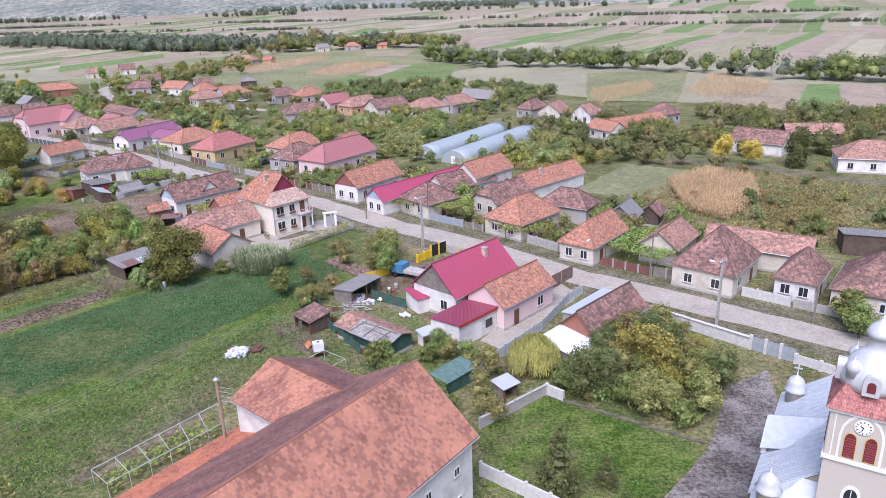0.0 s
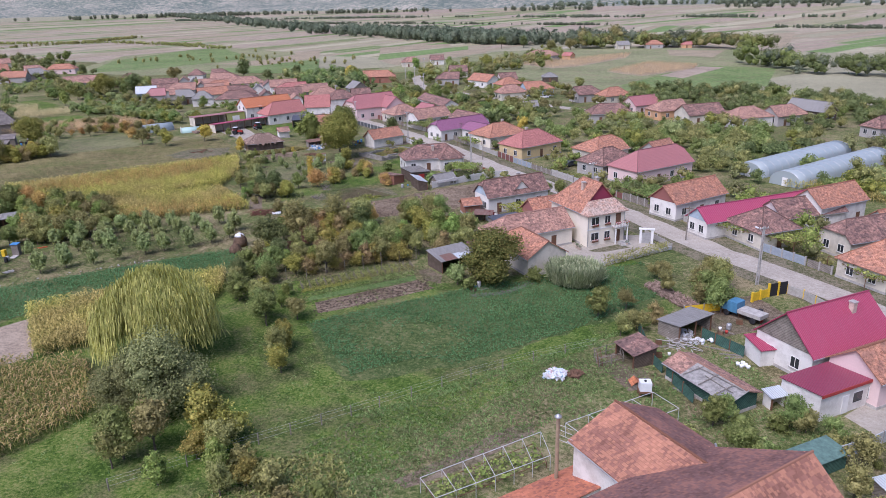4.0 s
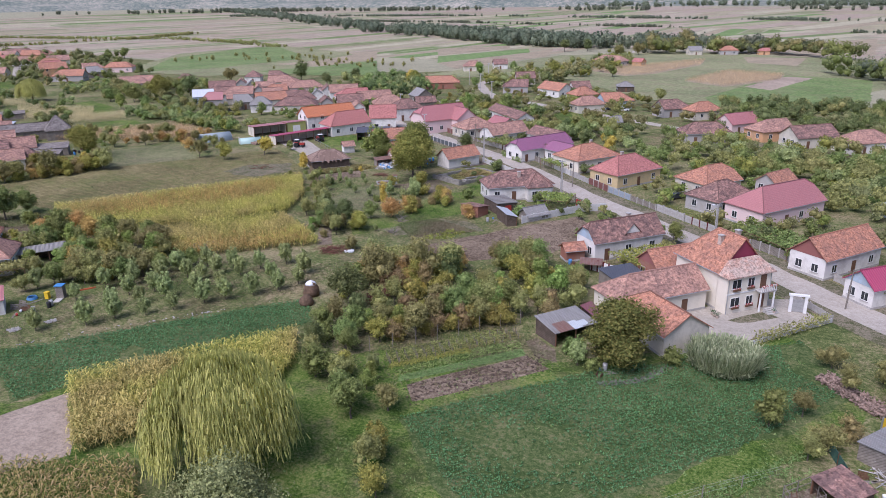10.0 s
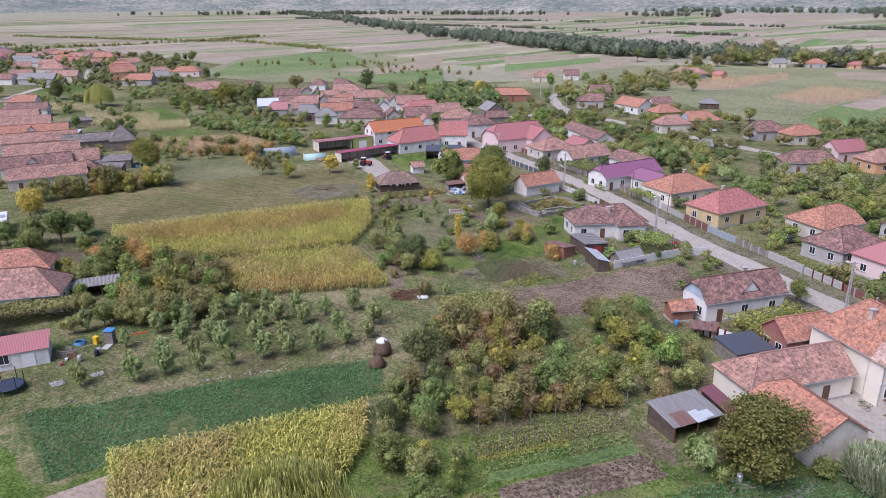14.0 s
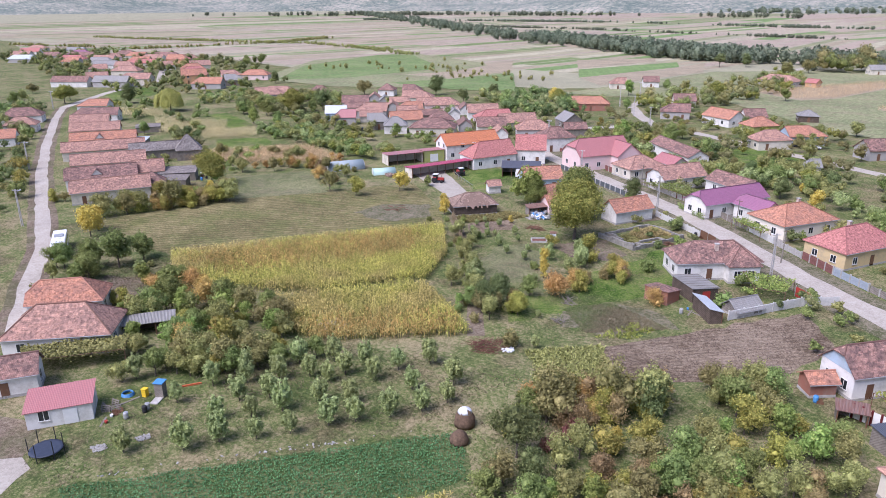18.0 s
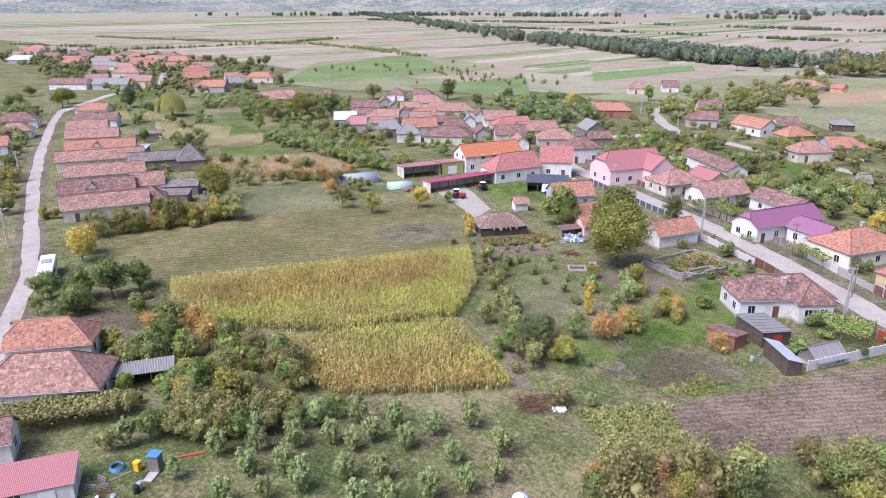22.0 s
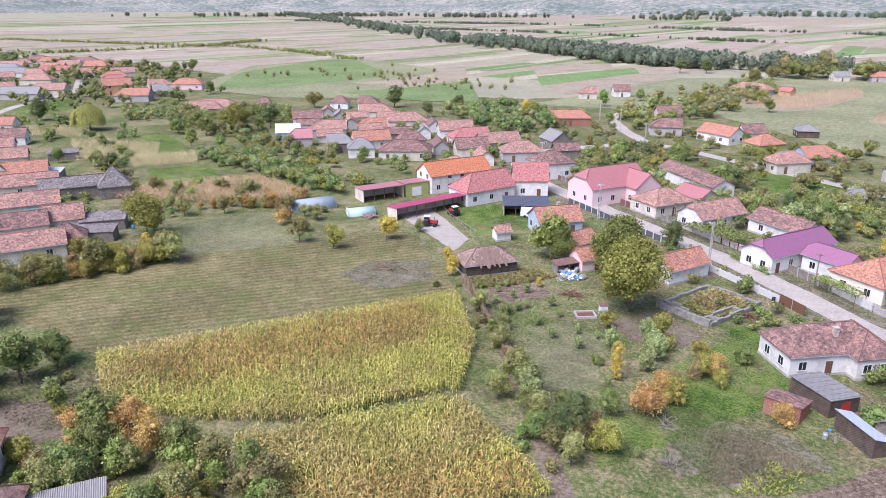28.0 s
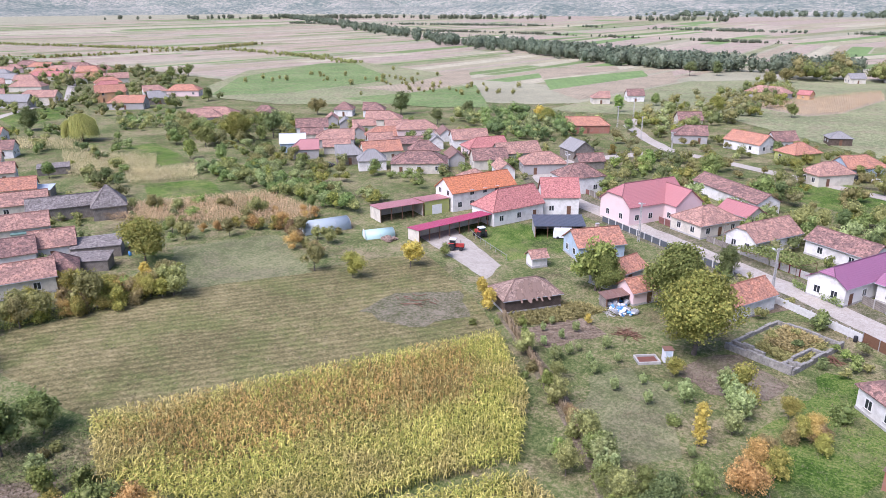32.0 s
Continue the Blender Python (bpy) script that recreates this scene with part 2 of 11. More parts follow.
GREENM = ground_mat("grass_lush", [(0.2, (0.042, 0.07, 0.02)), (0.45, (0.072, 0.108, 0.034)), (0.6, (0.11, 0.135, 0.05)), (0.8, (0.175, 0.17, 0.08))])
SOIL = ground_mat("tilled_soil", [(0.2, (0.091, 0.064, 0.041)), (0.42, (0.181, 0.135, 0.094)), (0.6, (0.245, 0.188, 0.134)), (0.8, (0.336, 0.265, 0.192))], fine=2.2, streak=(46, 0.9, 0.3), bump=1.0)
EARTH = ground_mat("bare_earth", [(0.2, (0.105, 0.08, 0.055)), (0.5, (0.17, 0.13, 0.092)), (0.8, (0.26, 0.215, 0.16))], stops2=[(0.3, (0.075, 0.082, 0.036)), (0.7, (0.14, 0.13, 0.07))])
# far field colours are lifted and slightly greyed in place of distance haze
STUBBLE = ground_mat("stubble", [(0.2, (0.271, 0.228, 0.166)), (0.5, (0.376, 0.317, 0.231)), (0.8, (0.470, 0.396, 0.289))], streak=(150, 6.0, 0.1))
DRY = ground_mat("dry_stubble_pale", [(0.2, (0.287, 0.260, 0.179)), (0.5, (0.399, 0.361, 0.247)), (0.8, (0.499, 0.451, 0.309))], streak=(150, 5.0, 0.1))
BROWNF = ground_mat("ploughed_far", [(0.2, (0.252, 0.202, 0.155)), (0.5, (0.349, 0.281, 0.215)), (0.8, (0.436, 0.351, 0.269))], streak=(150, 7.0, 0.1))
GREENF = ground_mat("winter_crop", [(0.2, (0.122, 0.176, 0.065)), (0.5, (0.17, 0.245, 0.09)), (0.8, (0.213, 0.306, 0.112))], streak=(150, 5.0, 0.15))
PASTURE = ground_mat("pasture_far", [(0.2, (0.146, 0.167, 0.081)), (0.5, (0.216, 0.232, 0.117)), (0.8, (0.313, 0.313, 0.167))], coarse=0.02, fine=0.6, stops2=[(0.25, (0.173, 0.157, 0.092)), (0.6, (0.270, 0.232, 0.146))])
WEEDY = ground_mat("weedy_fallow_far", [(0.2, (0.230, 0.208, 0.131)), (0.5, (0.319, 0.288, 0.182)), (0.8, (0.398, 0.361, 0.227))], coarse=0.03)
ROAD = ground_mat("worn_asphalt", [(0.0, (0.279, 0.248, 0.203)), (0.5, (0.387, 0.347, 0.293)), (1.0, (0.468, 0.427, 0.369))], coarse=0.12, bump=0.15)
VERGE = ground_mat("dusty_verge", [(0.25, (0.078, 0.088, 0.038)), (0.45, (0.135, 0.125, 0.074)), (0.75, (0.24, 0.205, 0.148))], coarse=0.3)
COBBLE = ground_mat("dark_cobbles", [(0.2, (0.085, 0.072, 0.062)), (0.45, (0.19, 0.168, 0.15)), (0.8, (0.36, 0.33, 0.3))], fine=2.6, coarse=0.25, bump=1.0)
CONC = ground_mat("yard_concrete", [(0.0, (0.27, 0.24, 0.195)), (0.5, (0.36, 0.325, 0.27)), (1.0, (0.44, 0.4, 0.34))], coarse=0.2, bump=0.15)
ROUGHG = ground_mat("rough_valley_grass", [(0.2, (0.219, 0.207, 0.137)), (0.5, (0.304, 0.287, 0.191)), (0.8, (0.379, 0.359, 0.239))], coarse=0.02)
MEADOWF = ground_mat("far_meadow", [(0.2, (0.1, 0.155, 0.05)), (0.5, (0.15, 0.215, 0.075)), (0.8, (0.22, 0.275, 0.11))], coarse=0.03, fine=0.6, stops2=[(0.25, (0.125, 0.145, 0.06)), (0.6, (0.2, 0.21, 0.105))])
TAN = ground_mat("corn_stubble_tan", [(0.2, (0.239, 0.198, 0.135)), (0.5, (0.332, 0.276, 0.189)), (0.8, (0.416, 0.345, 0.237))], fine=1.2, streak=(140, 2.4, 0.25))
# pale greyish hill tones, with the haze mixed into the colour itself
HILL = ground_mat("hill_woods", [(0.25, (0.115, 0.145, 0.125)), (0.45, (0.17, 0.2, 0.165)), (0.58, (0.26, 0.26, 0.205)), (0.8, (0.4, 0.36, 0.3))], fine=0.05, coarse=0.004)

ROOFS = {
    "orange": (tile_mat("clay_tiles_orange", (0.5, 0.235, 0.15), (0.57, 0.3, 0.2), (0.35, 0.185, 0.135), 0.35), "orange clay tile"),
    "faded": (tile_mat("clay_tiles_faded", (0.48, 0.275, 0.205), (0.56, 0.345, 0.265), (0.3, 0.185, 0.15), 0.5), "faded reddish tile"),
    "brown": (tile_mat("clay_tiles_brown", (0.33, 0.19, 0.155), (0.45, 0.275, 0.225), (0.185, 0.12, 0.105), 0.55), "weathered brown tile"),
    "red": (tile_mat("clay_tiles_red", (0.47, 0.2, 0.175), (0.54, 0.245, 0.21), (0.4, 0.17, 0.155), 0.3), "dark red tile"),
    "crimson": (metal_mat("sheet_crimson", (0.42, 0.055, 0.115), 0.24), "crimson sheet metal"),
    "pinkred": (metal_mat("sheet_pink_red", (0.44, 0.175, 0.17), 0.18, course=0.38), "pinkish red metal tile"),
    "purple": (metal_mat("sheet_purple", (0.31, 0.125, 0.21), 0.18, course=0.38), "purple metal tile"),
    "magenta": (metal_mat("sheet_magenta", (0.42, 0.065, 0.13), 0.4), "magenta sheet metal"),
    "limed": (tile_mat("clay_tiles_limed", (0.5, 0.31, 0.235), (0.6, 0.42, 0.34), (0.54, 0.42, 0.35), 0.5), "lime-streaked tile"),
    "teal": (plain_mat("teal_paint", (0.12, 0.2, 0.17), 0.6, var=0.3), "faded teal painted"),
    "claret": (metal_mat("sheet_claret", (0.3, 0.055, 0.095), 0.24), "dark crimson sheet metal"),
    "sheeting": (plain_mat("white_sheeting", (0.66, 0.68, 0.7), 0.5, var=0.1), "plain white sheeting"),
    "shingle": (tile_mat("grey_shingles", (0.272, 0.245, 0.225), (0.400, 0.363, 0.333), (0.176, 0.158, 0.143), 0.4, 0.14, 0.22), "weathered grey shingle"),
    "straw": (tile_mat("weathered_straw", (0.34, 0.235, 0.185), (0.46, 0.345, 0.28), (0.24, 0.17, 0.135), 0.3, 0.1, 0.5), "weathered pinkish straw"),
    "maroon": (metal_mat("sheet_maroon", (0.2, 0.075, 0.085), 0.25), "maroon sheet metal"),
    "darkbrown": (tile_mat("clay_tiles_dark_brown", (0.2, 0.105, 0.09), (0.26, 0.14, 0.12), (0.14, 0.085, 0.075), 0.4), "dark brown tile"),
    "bright": (tile_mat("new_orange_tiles", (0.56, 0.21, 0.1), (0.6, 0.24, 0.12), (0.5, 0.2, 0.11), 0.2), "bright new orange tile"),
    "grey": (metal_mat("old_grey_sheets", (0.34, 0.33, 0.31), 0.2, 0.7, (0.17, 0.15, 0.13), 0.8), "old grey corrugated sheet"),
    "white": (metal_mat("bare_zinc", (0.62, 0.66, 0.68), 0.25, 0.35, (0.5, 0.53, 0.55)), "pale zinc sheet"),
    "rust": (metal_mat("rusty_sheets", (0.24, 0.12, 0.09), 0.15, 0.8, (0.33, 0.27, 0.24), 0.8), "rusty sheet metal"),
    "anthracite": (metal_mat("sheet_anthracite", (0.09, 0.1, 0.12), 0.25, 0.45), "anthracite sheet metal"),
}
WALLS = {
    "white": (wall_mat("render_white", (0.75, 0.725, 0.68), amount=0.5), "whitewashed"),
    "cream": (wall_mat("render_cream", (0.64, 0.59, 0.49), amount=0.6), "cream rendered"),
    "ivory": (wall_mat("render_ivory", (0.78, 0.72, 0.6), amount=0.15), "ivory rendered"),
    "pink": (wall_mat("render_pink", (0.74, 0.57, 0.54), amount=0.1), "pink rendered"),
    "grey": (wall_mat("render_grey", (0.42, 0.4, 0.38)), "grey rendered"),
    "yellow": (wall_mat("render_yellow", (0.62, 0.48, 0.26)), "ochre yellow rendered"),
    "green": (wall_mat("render_lime", (0.4, 0.43, 0.13)), "lime green rendered"),
    "blue": (wall_mat("render_blue", (0.42, 0.52, 0.6)), "pale blue rendered"),
    "orange": (wall_mat("render_orange", (0.66, 0.38, 0.2)), "orange rendered"),
    "brick": (wall_mat("raw_brick", (0.33, 0.145, 0.1)), "bare brick"),
    "wood": (plank_mat("grey_planks", (0.26, 0.23, 0.195)), "grey plank"),
    "dark": (plank_mat("dark_planks", (0.13, 0.1, 0.078)), "dark plank"),
    "greenwood": (plank_mat("green_planks", (0.07, 0.14, 0.11)), "green painted plank"),
}
GLASS = Mat("window_glass", 0.08, spec=0.6).out((0.03, 0.035, 0.04))
WHITE = plain_mat("white_paint", (0.75, 0.74, 0.71), 0.5, var=0.06)
WOODP = plain_mat("brown_wood", (0.16, 0.085, 0.05), 0.6)
TRUNK = plain_mat("bark", (0.12, 0.1, 0.08), 0.95, var=0.4)
CEMENT = plain_mat("weathered_concrete", (0.42, 0.4, 0.37), 0.9, var=0.25)
STEEL = plain_mat("galvanised_steel", (0.45, 0.45, 0.45), 0.45, 0.5)
OLDCON = plain_mat("old_stained_concrete", (0.26, 0.245, 0.215), 0.95, var=0.4)
DARKCON = plain_mat("mossy_concrete", (0.16, 0.15, 0.12), 0.95, var=0.4)
BLACK = plain_mat("black_rubber", (0.025, 0.025, 0.027), 0.7)
REDP = plain_mat("red_paint", (0.4, 0.05, 0.04), 0.5)
YELLOWP = plain_mat("yellow_paint", (0.75, 0.5, 0.03), 0.5)
BLUEP = plain_mat("blue_paint", (0.08, 0.25, 0.5), 0.5)
PLASTIC = plain_mat("white_plastic", (0.72, 0.73, 0.74), 0.4, var=0.08)
BRICKM = plain_mat("brick_rubble", (0.3, 0.215, 0.17), 0.9, var=0.55)
CHIM = plain_mat("chimney_render", (0.5, 0.4, 0.33), 0.9, var=0.3)
FILM = Mat("greenhouse_film", 0.35, spec=0.5).out((0.33, 0.38, 0.385))


# ---- mesh helpers ----
def part(name, bm, material, parent, label="", kind=""):
    """Links a bmesh as one mesh object under a thing or a part."""
    me = bpy.data.meshes.new(name)
    bm.to_mesh(me)
    bm.free()
    return part_of(name, me, material, parent, label, kind)


def part_of(name, me, material, parent, label="", kind="", m=None):
    if material and not me.materials:
        me.materials.append(material)
    ob = new(name, me)
    ob.parent = parent
    if m is not None:
        ob.matrix_basis = m
    return tagged(ob, label, kind=kind) if label or kind else ob


def thing(name, label, category, m, group="", kind=""):
    ob = new(name)
    ob.empty_display_size = 0.2
    ob.matrix_basis = m
    return tagged(ob, label, category, group, kind)


def box(bm, x0, y0, z0, x1, y1, z1, m=None):
    v = [bm.verts.new((x, y, z)) for z in (z0, z1) for x, y in ((x0, y0), (x1, y0), (x1, y1), (x0, y1))]
    if m is not None:
        for q in v:
            q.co = m @ q.co
    for f in ((3, 2, 1, 0), (4, 5, 6, 7), (0, 1, 5, 4), (1, 2, 6, 5), (2, 3, 7, 6), (3, 0, 4, 7)):
        bm.faces.new([v[i] for i in f])


def boxed(*a, m=None):
    bm = bmesh.new()
    box(bm, *a, m=m)
    return bm


def tube(bm, p, q, r0, r1, n=6):
    p, q = Vector(p), Vector(q)
    t = (q - p).to_track_quat("Z", "Y")
    rings = [[bm.verts.new(c + t @ Vector((r * math.cos(6.2832 * i / n), r * math.sin(6.2832 * i / n), 0))) for i in range(n)] for c, r in ((p, r0), (q, r1))]
    for i in range(n):
        bm.faces.new((rings[0][i], rings[0][(i + 1) % n], rings[1][(i + 1) % n], rings[1][i]))
    bm.faces.new(rings[1])
    bm.faces.new(rings[0][::-1])


def tubed(*a):
    bm = bmesh.new()
    tube(bm, *a)
    return bm


def lathe(prof, n=16):
    """A turned solid from (radius, height) pairs."""
    bm = bmesh.new()
    rings = [[bm.verts.new((r * math.cos(6.28319 * i / n), r * math.sin(6.28319 * i / n), z)) for i in range(n)] for r, z in prof]
    for a, b in zip(rings, rings[1:]):
        for i in range(n):
            f = bm.faces.new((a[i], a[(i + 1) % n], b[(i + 1) % n], b[i]))
            f.smooth = True
    bm.faces.new(rings[0][::-1])
    bm.faces.new(rings[-1])
    return bm


def quads_mesh(name, faces, material, solid=None):
    """A mesh of loose faces from an array (n, k, 3) or a list of such arrays; solid: closed lumps as (points, triangles)."""
    sets = [np.asarray(f, np.float32) for f in (faces if isinstance(faces, list) else [faces])]
    sets = [f for f in sets if len(f)]
    verts = np.concatenate([f.reshape(-1, 3) for f in sets])
    sizes = np.concatenate([np.full(len(f), f.shape[1], np.int32) for f in sets])
    loops = np.arange(len(verts), dtype=np.int32)
    if solid is not None:
        V, F = solid
        loops = np.r_[F.ravel(), loops + len(V)].astype(np.int32)
        verts = np.concatenate([V.astype(np.float32), verts])
        sizes = np.r_[np.full(len(F), 3, np.int32), sizes]
    me = bpy.data.meshes.new(name)
    me.vertices.add(len(verts))
    me.vertices.foreach_set("co", np.ascontiguousarray(verts).ravel())
    me.loops.add(len(loops))
    me.loops.foreach_set("vertex_index", loops)
    me.polygons.add(len(sizes))
    me.polygons.foreach_set("loop_start", np.r_[0, np.cumsum(sizes)[:-1]].astype(np.int32))
    me.update(calc_edges=True)
    me.materials.append(material)
    return me


def inside(poly, p):
    x, y = p[:, 0], p[:, 1]
    hit = np.zeros(len(p), bool)
    for (ax, ay), (bx, by) in zip(poly, poly[1:] + poly[:1]):
        hit ^= ((ay > y) != (by > y)) & (x < (bx - ax) * (y - ay) / (by - ay + 1e-9) + ax)
    return hit


def rows_in(poly, along, step, gap, jitter):
    """Points in rows inside a polygon: rows run at the angle along, gap apart."""
    a = radians(along)
    u, n = np.array([math.cos(a), math.sin(a)]), np.array([-math.sin(a), math.cos(a)])
    P = np.array(poly)
    s, r = P @ u, P @ n
    g = np.stack(np.meshgrid(np.arange(s.min(), s.max(), step), np.arange(r.min(), r.max(), gap), indexing="ij"), -1).reshape(-1, 2)
    g = g + RNG.normal(0, jitter, g.shape)
    p = g[:, :1] * u + g[:, 1:] * n
    return p[inside(poly, p)]


def spread_in(poly, count):
    P = np.array(poly)
    lo, hi = P.min(0), P.max(0)
    p = RNG.uniform(lo, hi, (count * 6, 2))
    return p[inside(poly, p)][:count]


def leaf_quads(centers, normals, size, rng, aspect=0.7, wild=0.9):
    n = len(centers)
    d = rng.normal(0, 1, (n, 3)) * wild + normals
    d /= np.linalg.norm(d, axis=1)[:, None] + 1e-9
    a = np.cross(d, rng.normal(0, 1, (n, 3)))
    a /= np.linalg.norm(a, axis=1)[:, None] + 1e-9
    b = np.cross(d, a)
    s = (size * rng.uniform(0.6, 1.3, n))[:, None]
    a, b = a * s, b * s * aspect
    return np.stack([centers - a * 0.5, centers + b * 0.5 - d * s * 0.15, centers + a * 0.5, centers - b * 0.5 - d * s * 0.15], 1)


def leaf_tris(centers, normals, size, rng, aspect=0.8, wild=0.9):
    """Small pointed leaves, three corners each."""
    n = len(centers)
    d = rng.normal(0, 1, (n, 3)) * wild + normals
    d /= np.linalg.norm(d, axis=1)[:, None] + 1e-9
    a = np.cross(d, rng.normal(0, 1, (n, 3)))
    a /= np.linalg.norm(a, axis=1)[:, None] + 1e-9
    b = np.cross(d, a)
    s = (size * rng.uniform(0.6, 1.35, n))[:, None]
    a, b = a * s, b * s * aspect
    return np.stack([centers - a * 0.5 - b * 0.4, centers + a * 0.5 - b * 0.4, centers + b * 0.6], 1)


def round_lump(times=2):
    """A unit ball of triangles: an octahedron split and rounded."""
    V = [Vector(p) for p in ((1, 0, 0), (-1, 0, 0), (0, 1, 0), (0, -1, 0), (0, 0, 1), (0, 0, -1))]
    F = [(0, 2, 4), (2, 1, 4), (1, 3, 4), (3, 0, 4), (2, 0, 5), (1, 2, 5), (3, 1, 5), (0, 3, 5)]
    for _ in range(times):
        mid, out = {}, []

        def half(a, b):
            key = (min(a, b), max(a, b))
            if key not in mid:
                V.append((V[a] + V[b]).normalized())
                mid[key] = len(V) - 1
            return mid[key]

        for a, b, c in F:
            ab, bc, ca = half(a, b), half(b, c), half(c, a)
            out += [(a, ab, ca), (ab, b, bc), (ca, bc, c), (ab, bc, ca)]
        F = out
    return np.array([v[:] for v in V]), np.array(F)


LUMPS = {k: round_lump(k) for k in (1, 2)}


def cores(B, scale, rng, fine=1):
    """The closed inside of a crown: one uneven lump for each blob (x, y, z, rx, ry, rz)."""
    B = np.asarray(B, float)
    V, F = LUMPS[fine]
    n = len(V)
    r = rng.uniform(0.7, 1.2, (len(B), n, 1)) * scale
    P = B[:, None, :3] + V[None] * r * B[:, None, 3:]
    return P.reshape(-1, 3), (F[None] + (np.arange(len(B)) * n)[:, None, None]).reshape(-1, 3)


def joined(solids):
    """Several (points, triangles) as one."""
    off, V, F = 0, [], []
    for v, f in solids:
        V.append(v)
        F.append(f + off)
        off += len(v)
    return np.concatenate(V), np.concatenate(F)


def bent_tube(pts, r, n=5):
    """One continuous tube through a list of points."""
    bm = bmesh.new()
    P = [Vector(p) for p in pts]
    rings = []
    for i, p in enumerate(P):
        t = (P[min(i + 1, len(P) - 1)] - P[max(i - 1, 0)]).to_track_quat("Z", "Y")
        rings.append([bm.verts.new(p + t @ Vector((r * math.cos(6.2832 * k / n), r * math.sin(6.2832 * k / n), 0))) for k in range(n)])
    for a, b in zip(rings, rings[1:]):
        for k in range(n):
            bm.faces.new((a[k], a[(k + 1) % n], b[(k + 1) % n], b[k]))
    bm.faces.new(rings[0][::-1])
    bm.faces.new(rings[-1])
    return bm


# ---- ground and fields ----
def sheet(name, pts, z, material, label, rough=0.5, category="ground"):
    """A patch of ground with an uneven edge, laid just above the big sheet."""
    rng = random.Random(len(pts) * 7 + int(pts[0][0] * 10))
    out = []
    for (ax, ay), (bx, by) in zip(pts, pts[1:] + pts[:1]):
        d = math.hypot(bx - ax, by - ay)
        n = max(1, min(60, int(d / 2.5)))
        for i in range(n):
            k = i / n
            j = rough if 0 < i else rough * 0.3
            out.append((ax + (bx - ax) * k + rng.uniform(-j, j), ay + (by - ay) * k + rng.uniform(-j, j), z))
    bm = bmesh.new()
    f = bm.faces.new([bm.verts.new(p) for p in out])
    if f.normal.z < 0 or sum((a[0] * b[1] - b[0] * a[1]) for a, b in zip(out, out[1:] + out[:1])) < 0:
        bmesh.ops.reverse_faces(bm, faces=[f])
    bmesh.ops.triangulate(bm, faces=bm.faces[:])
    ob = part(name, bm, material, None)
    return tagged(ob, label, category, kind="structure")


def ribbon(name, line, width, z, material, label, category="road", thick=0.0):
    """A road or path along a line of (x, y), with uneven edges."""
    rng = random.Random(3)
    pts = []
    for (ax, ay), (bx, by) in zip(line, line[1:]):
        n = max(1, int(math.hypot(bx - ax, by - ay) / 4))
        pts += [(ax + (bx - ax) * i / n, ay + (by - ay) * i / n) for i in range(n)]
    pts.append(line[-1])
    bm = bmesh.new()
    prev = None
    for i, (x, y) in enumerate(pts):
        a, b = pts[max(0, i - 1)], pts[min(len(pts) - 1, i + 1)]
        d = Vector((b[0] - a[0], b[1] - a[1])).normalized()
        w0, w1 = width / 2 + rng.uniform(-0.2, 0.2), width / 2 + rng.uniform(-0.2, 0.2)
        cur = [bm.verts.new((x - d.y * w0, y + d.x * w0, z)), bm.verts.new((x, y, z + 0.03)), bm.verts.new((x + d.y * w1, y - d.x * w1, z))]
        if prev:
            for k in (0, 1):
                bm.faces.new((prev[k], prev[k + 1], cur[k + 1], cur[k]))
        prev = cur
    return tagged(part(name, bm, material, None), label, category, kind="structure")


bm = bmesh.new()
g = 40
for i in range(g + 1):
    for j in range(g + 1):
        bm.verts.new((-4500 + 9000 * i / g, -1500 + 6400 * j / g, 0.0))
bm.verts.ensure_lookup_table()
for i in range(g):
    for j in range(g):
        a = i * (g + 1) + j
        bm.faces.new([bm.verts[k] for k in (a, a + g + 1, a + g + 2, a + 1)])
tagged(part("ground", bm, GRASS, None), "grassy valley floor with patches of dry grass", "ground", kind="structure")

# hills beyond the plain
bm = bmesh.new()
na, nr = 90, 22
grid = []
for i in range(na + 1):
    az = radians(-75 + 150 * i / na)
    near = 2150 + 900 * max(0.0, math.sin(az * 1.0 + 0.1)) ** 0.5 + 1100 * max(0.0, min(1.0, (math.degrees(az) - 25) / 20))
    row = []
    for j in range(nr + 1):
        k = j / nr
        r = near + 1900 * k
        x, y = -math.sin(az) * r, math.cos(az) * r
        bump_h = noise.noise(Vector((x / 700, y / 700, 3))) + 0.5 * noise.noise(Vector((x / 260, y / 260, 9)))
        row.append(bm.verts.new((x, y, -2 + (k ** 0.8) * (190 + 150 * bump_h))))
    grid.append(row)
for a, b in zip(grid, grid[1:]):
    for j in range(nr):
        bm.faces.new((a[j], b[j], b[j + 1], a[j + 1]))
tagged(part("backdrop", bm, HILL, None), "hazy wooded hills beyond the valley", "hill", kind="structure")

# the plain of strip fields
PAL = [STUBBLE, DRY, BROWNF, GREENF, TAN, PASTURE, WEEDY, BROWNF, MEADOWF, TAN, WEEDY, PASTURE, BROWNF]


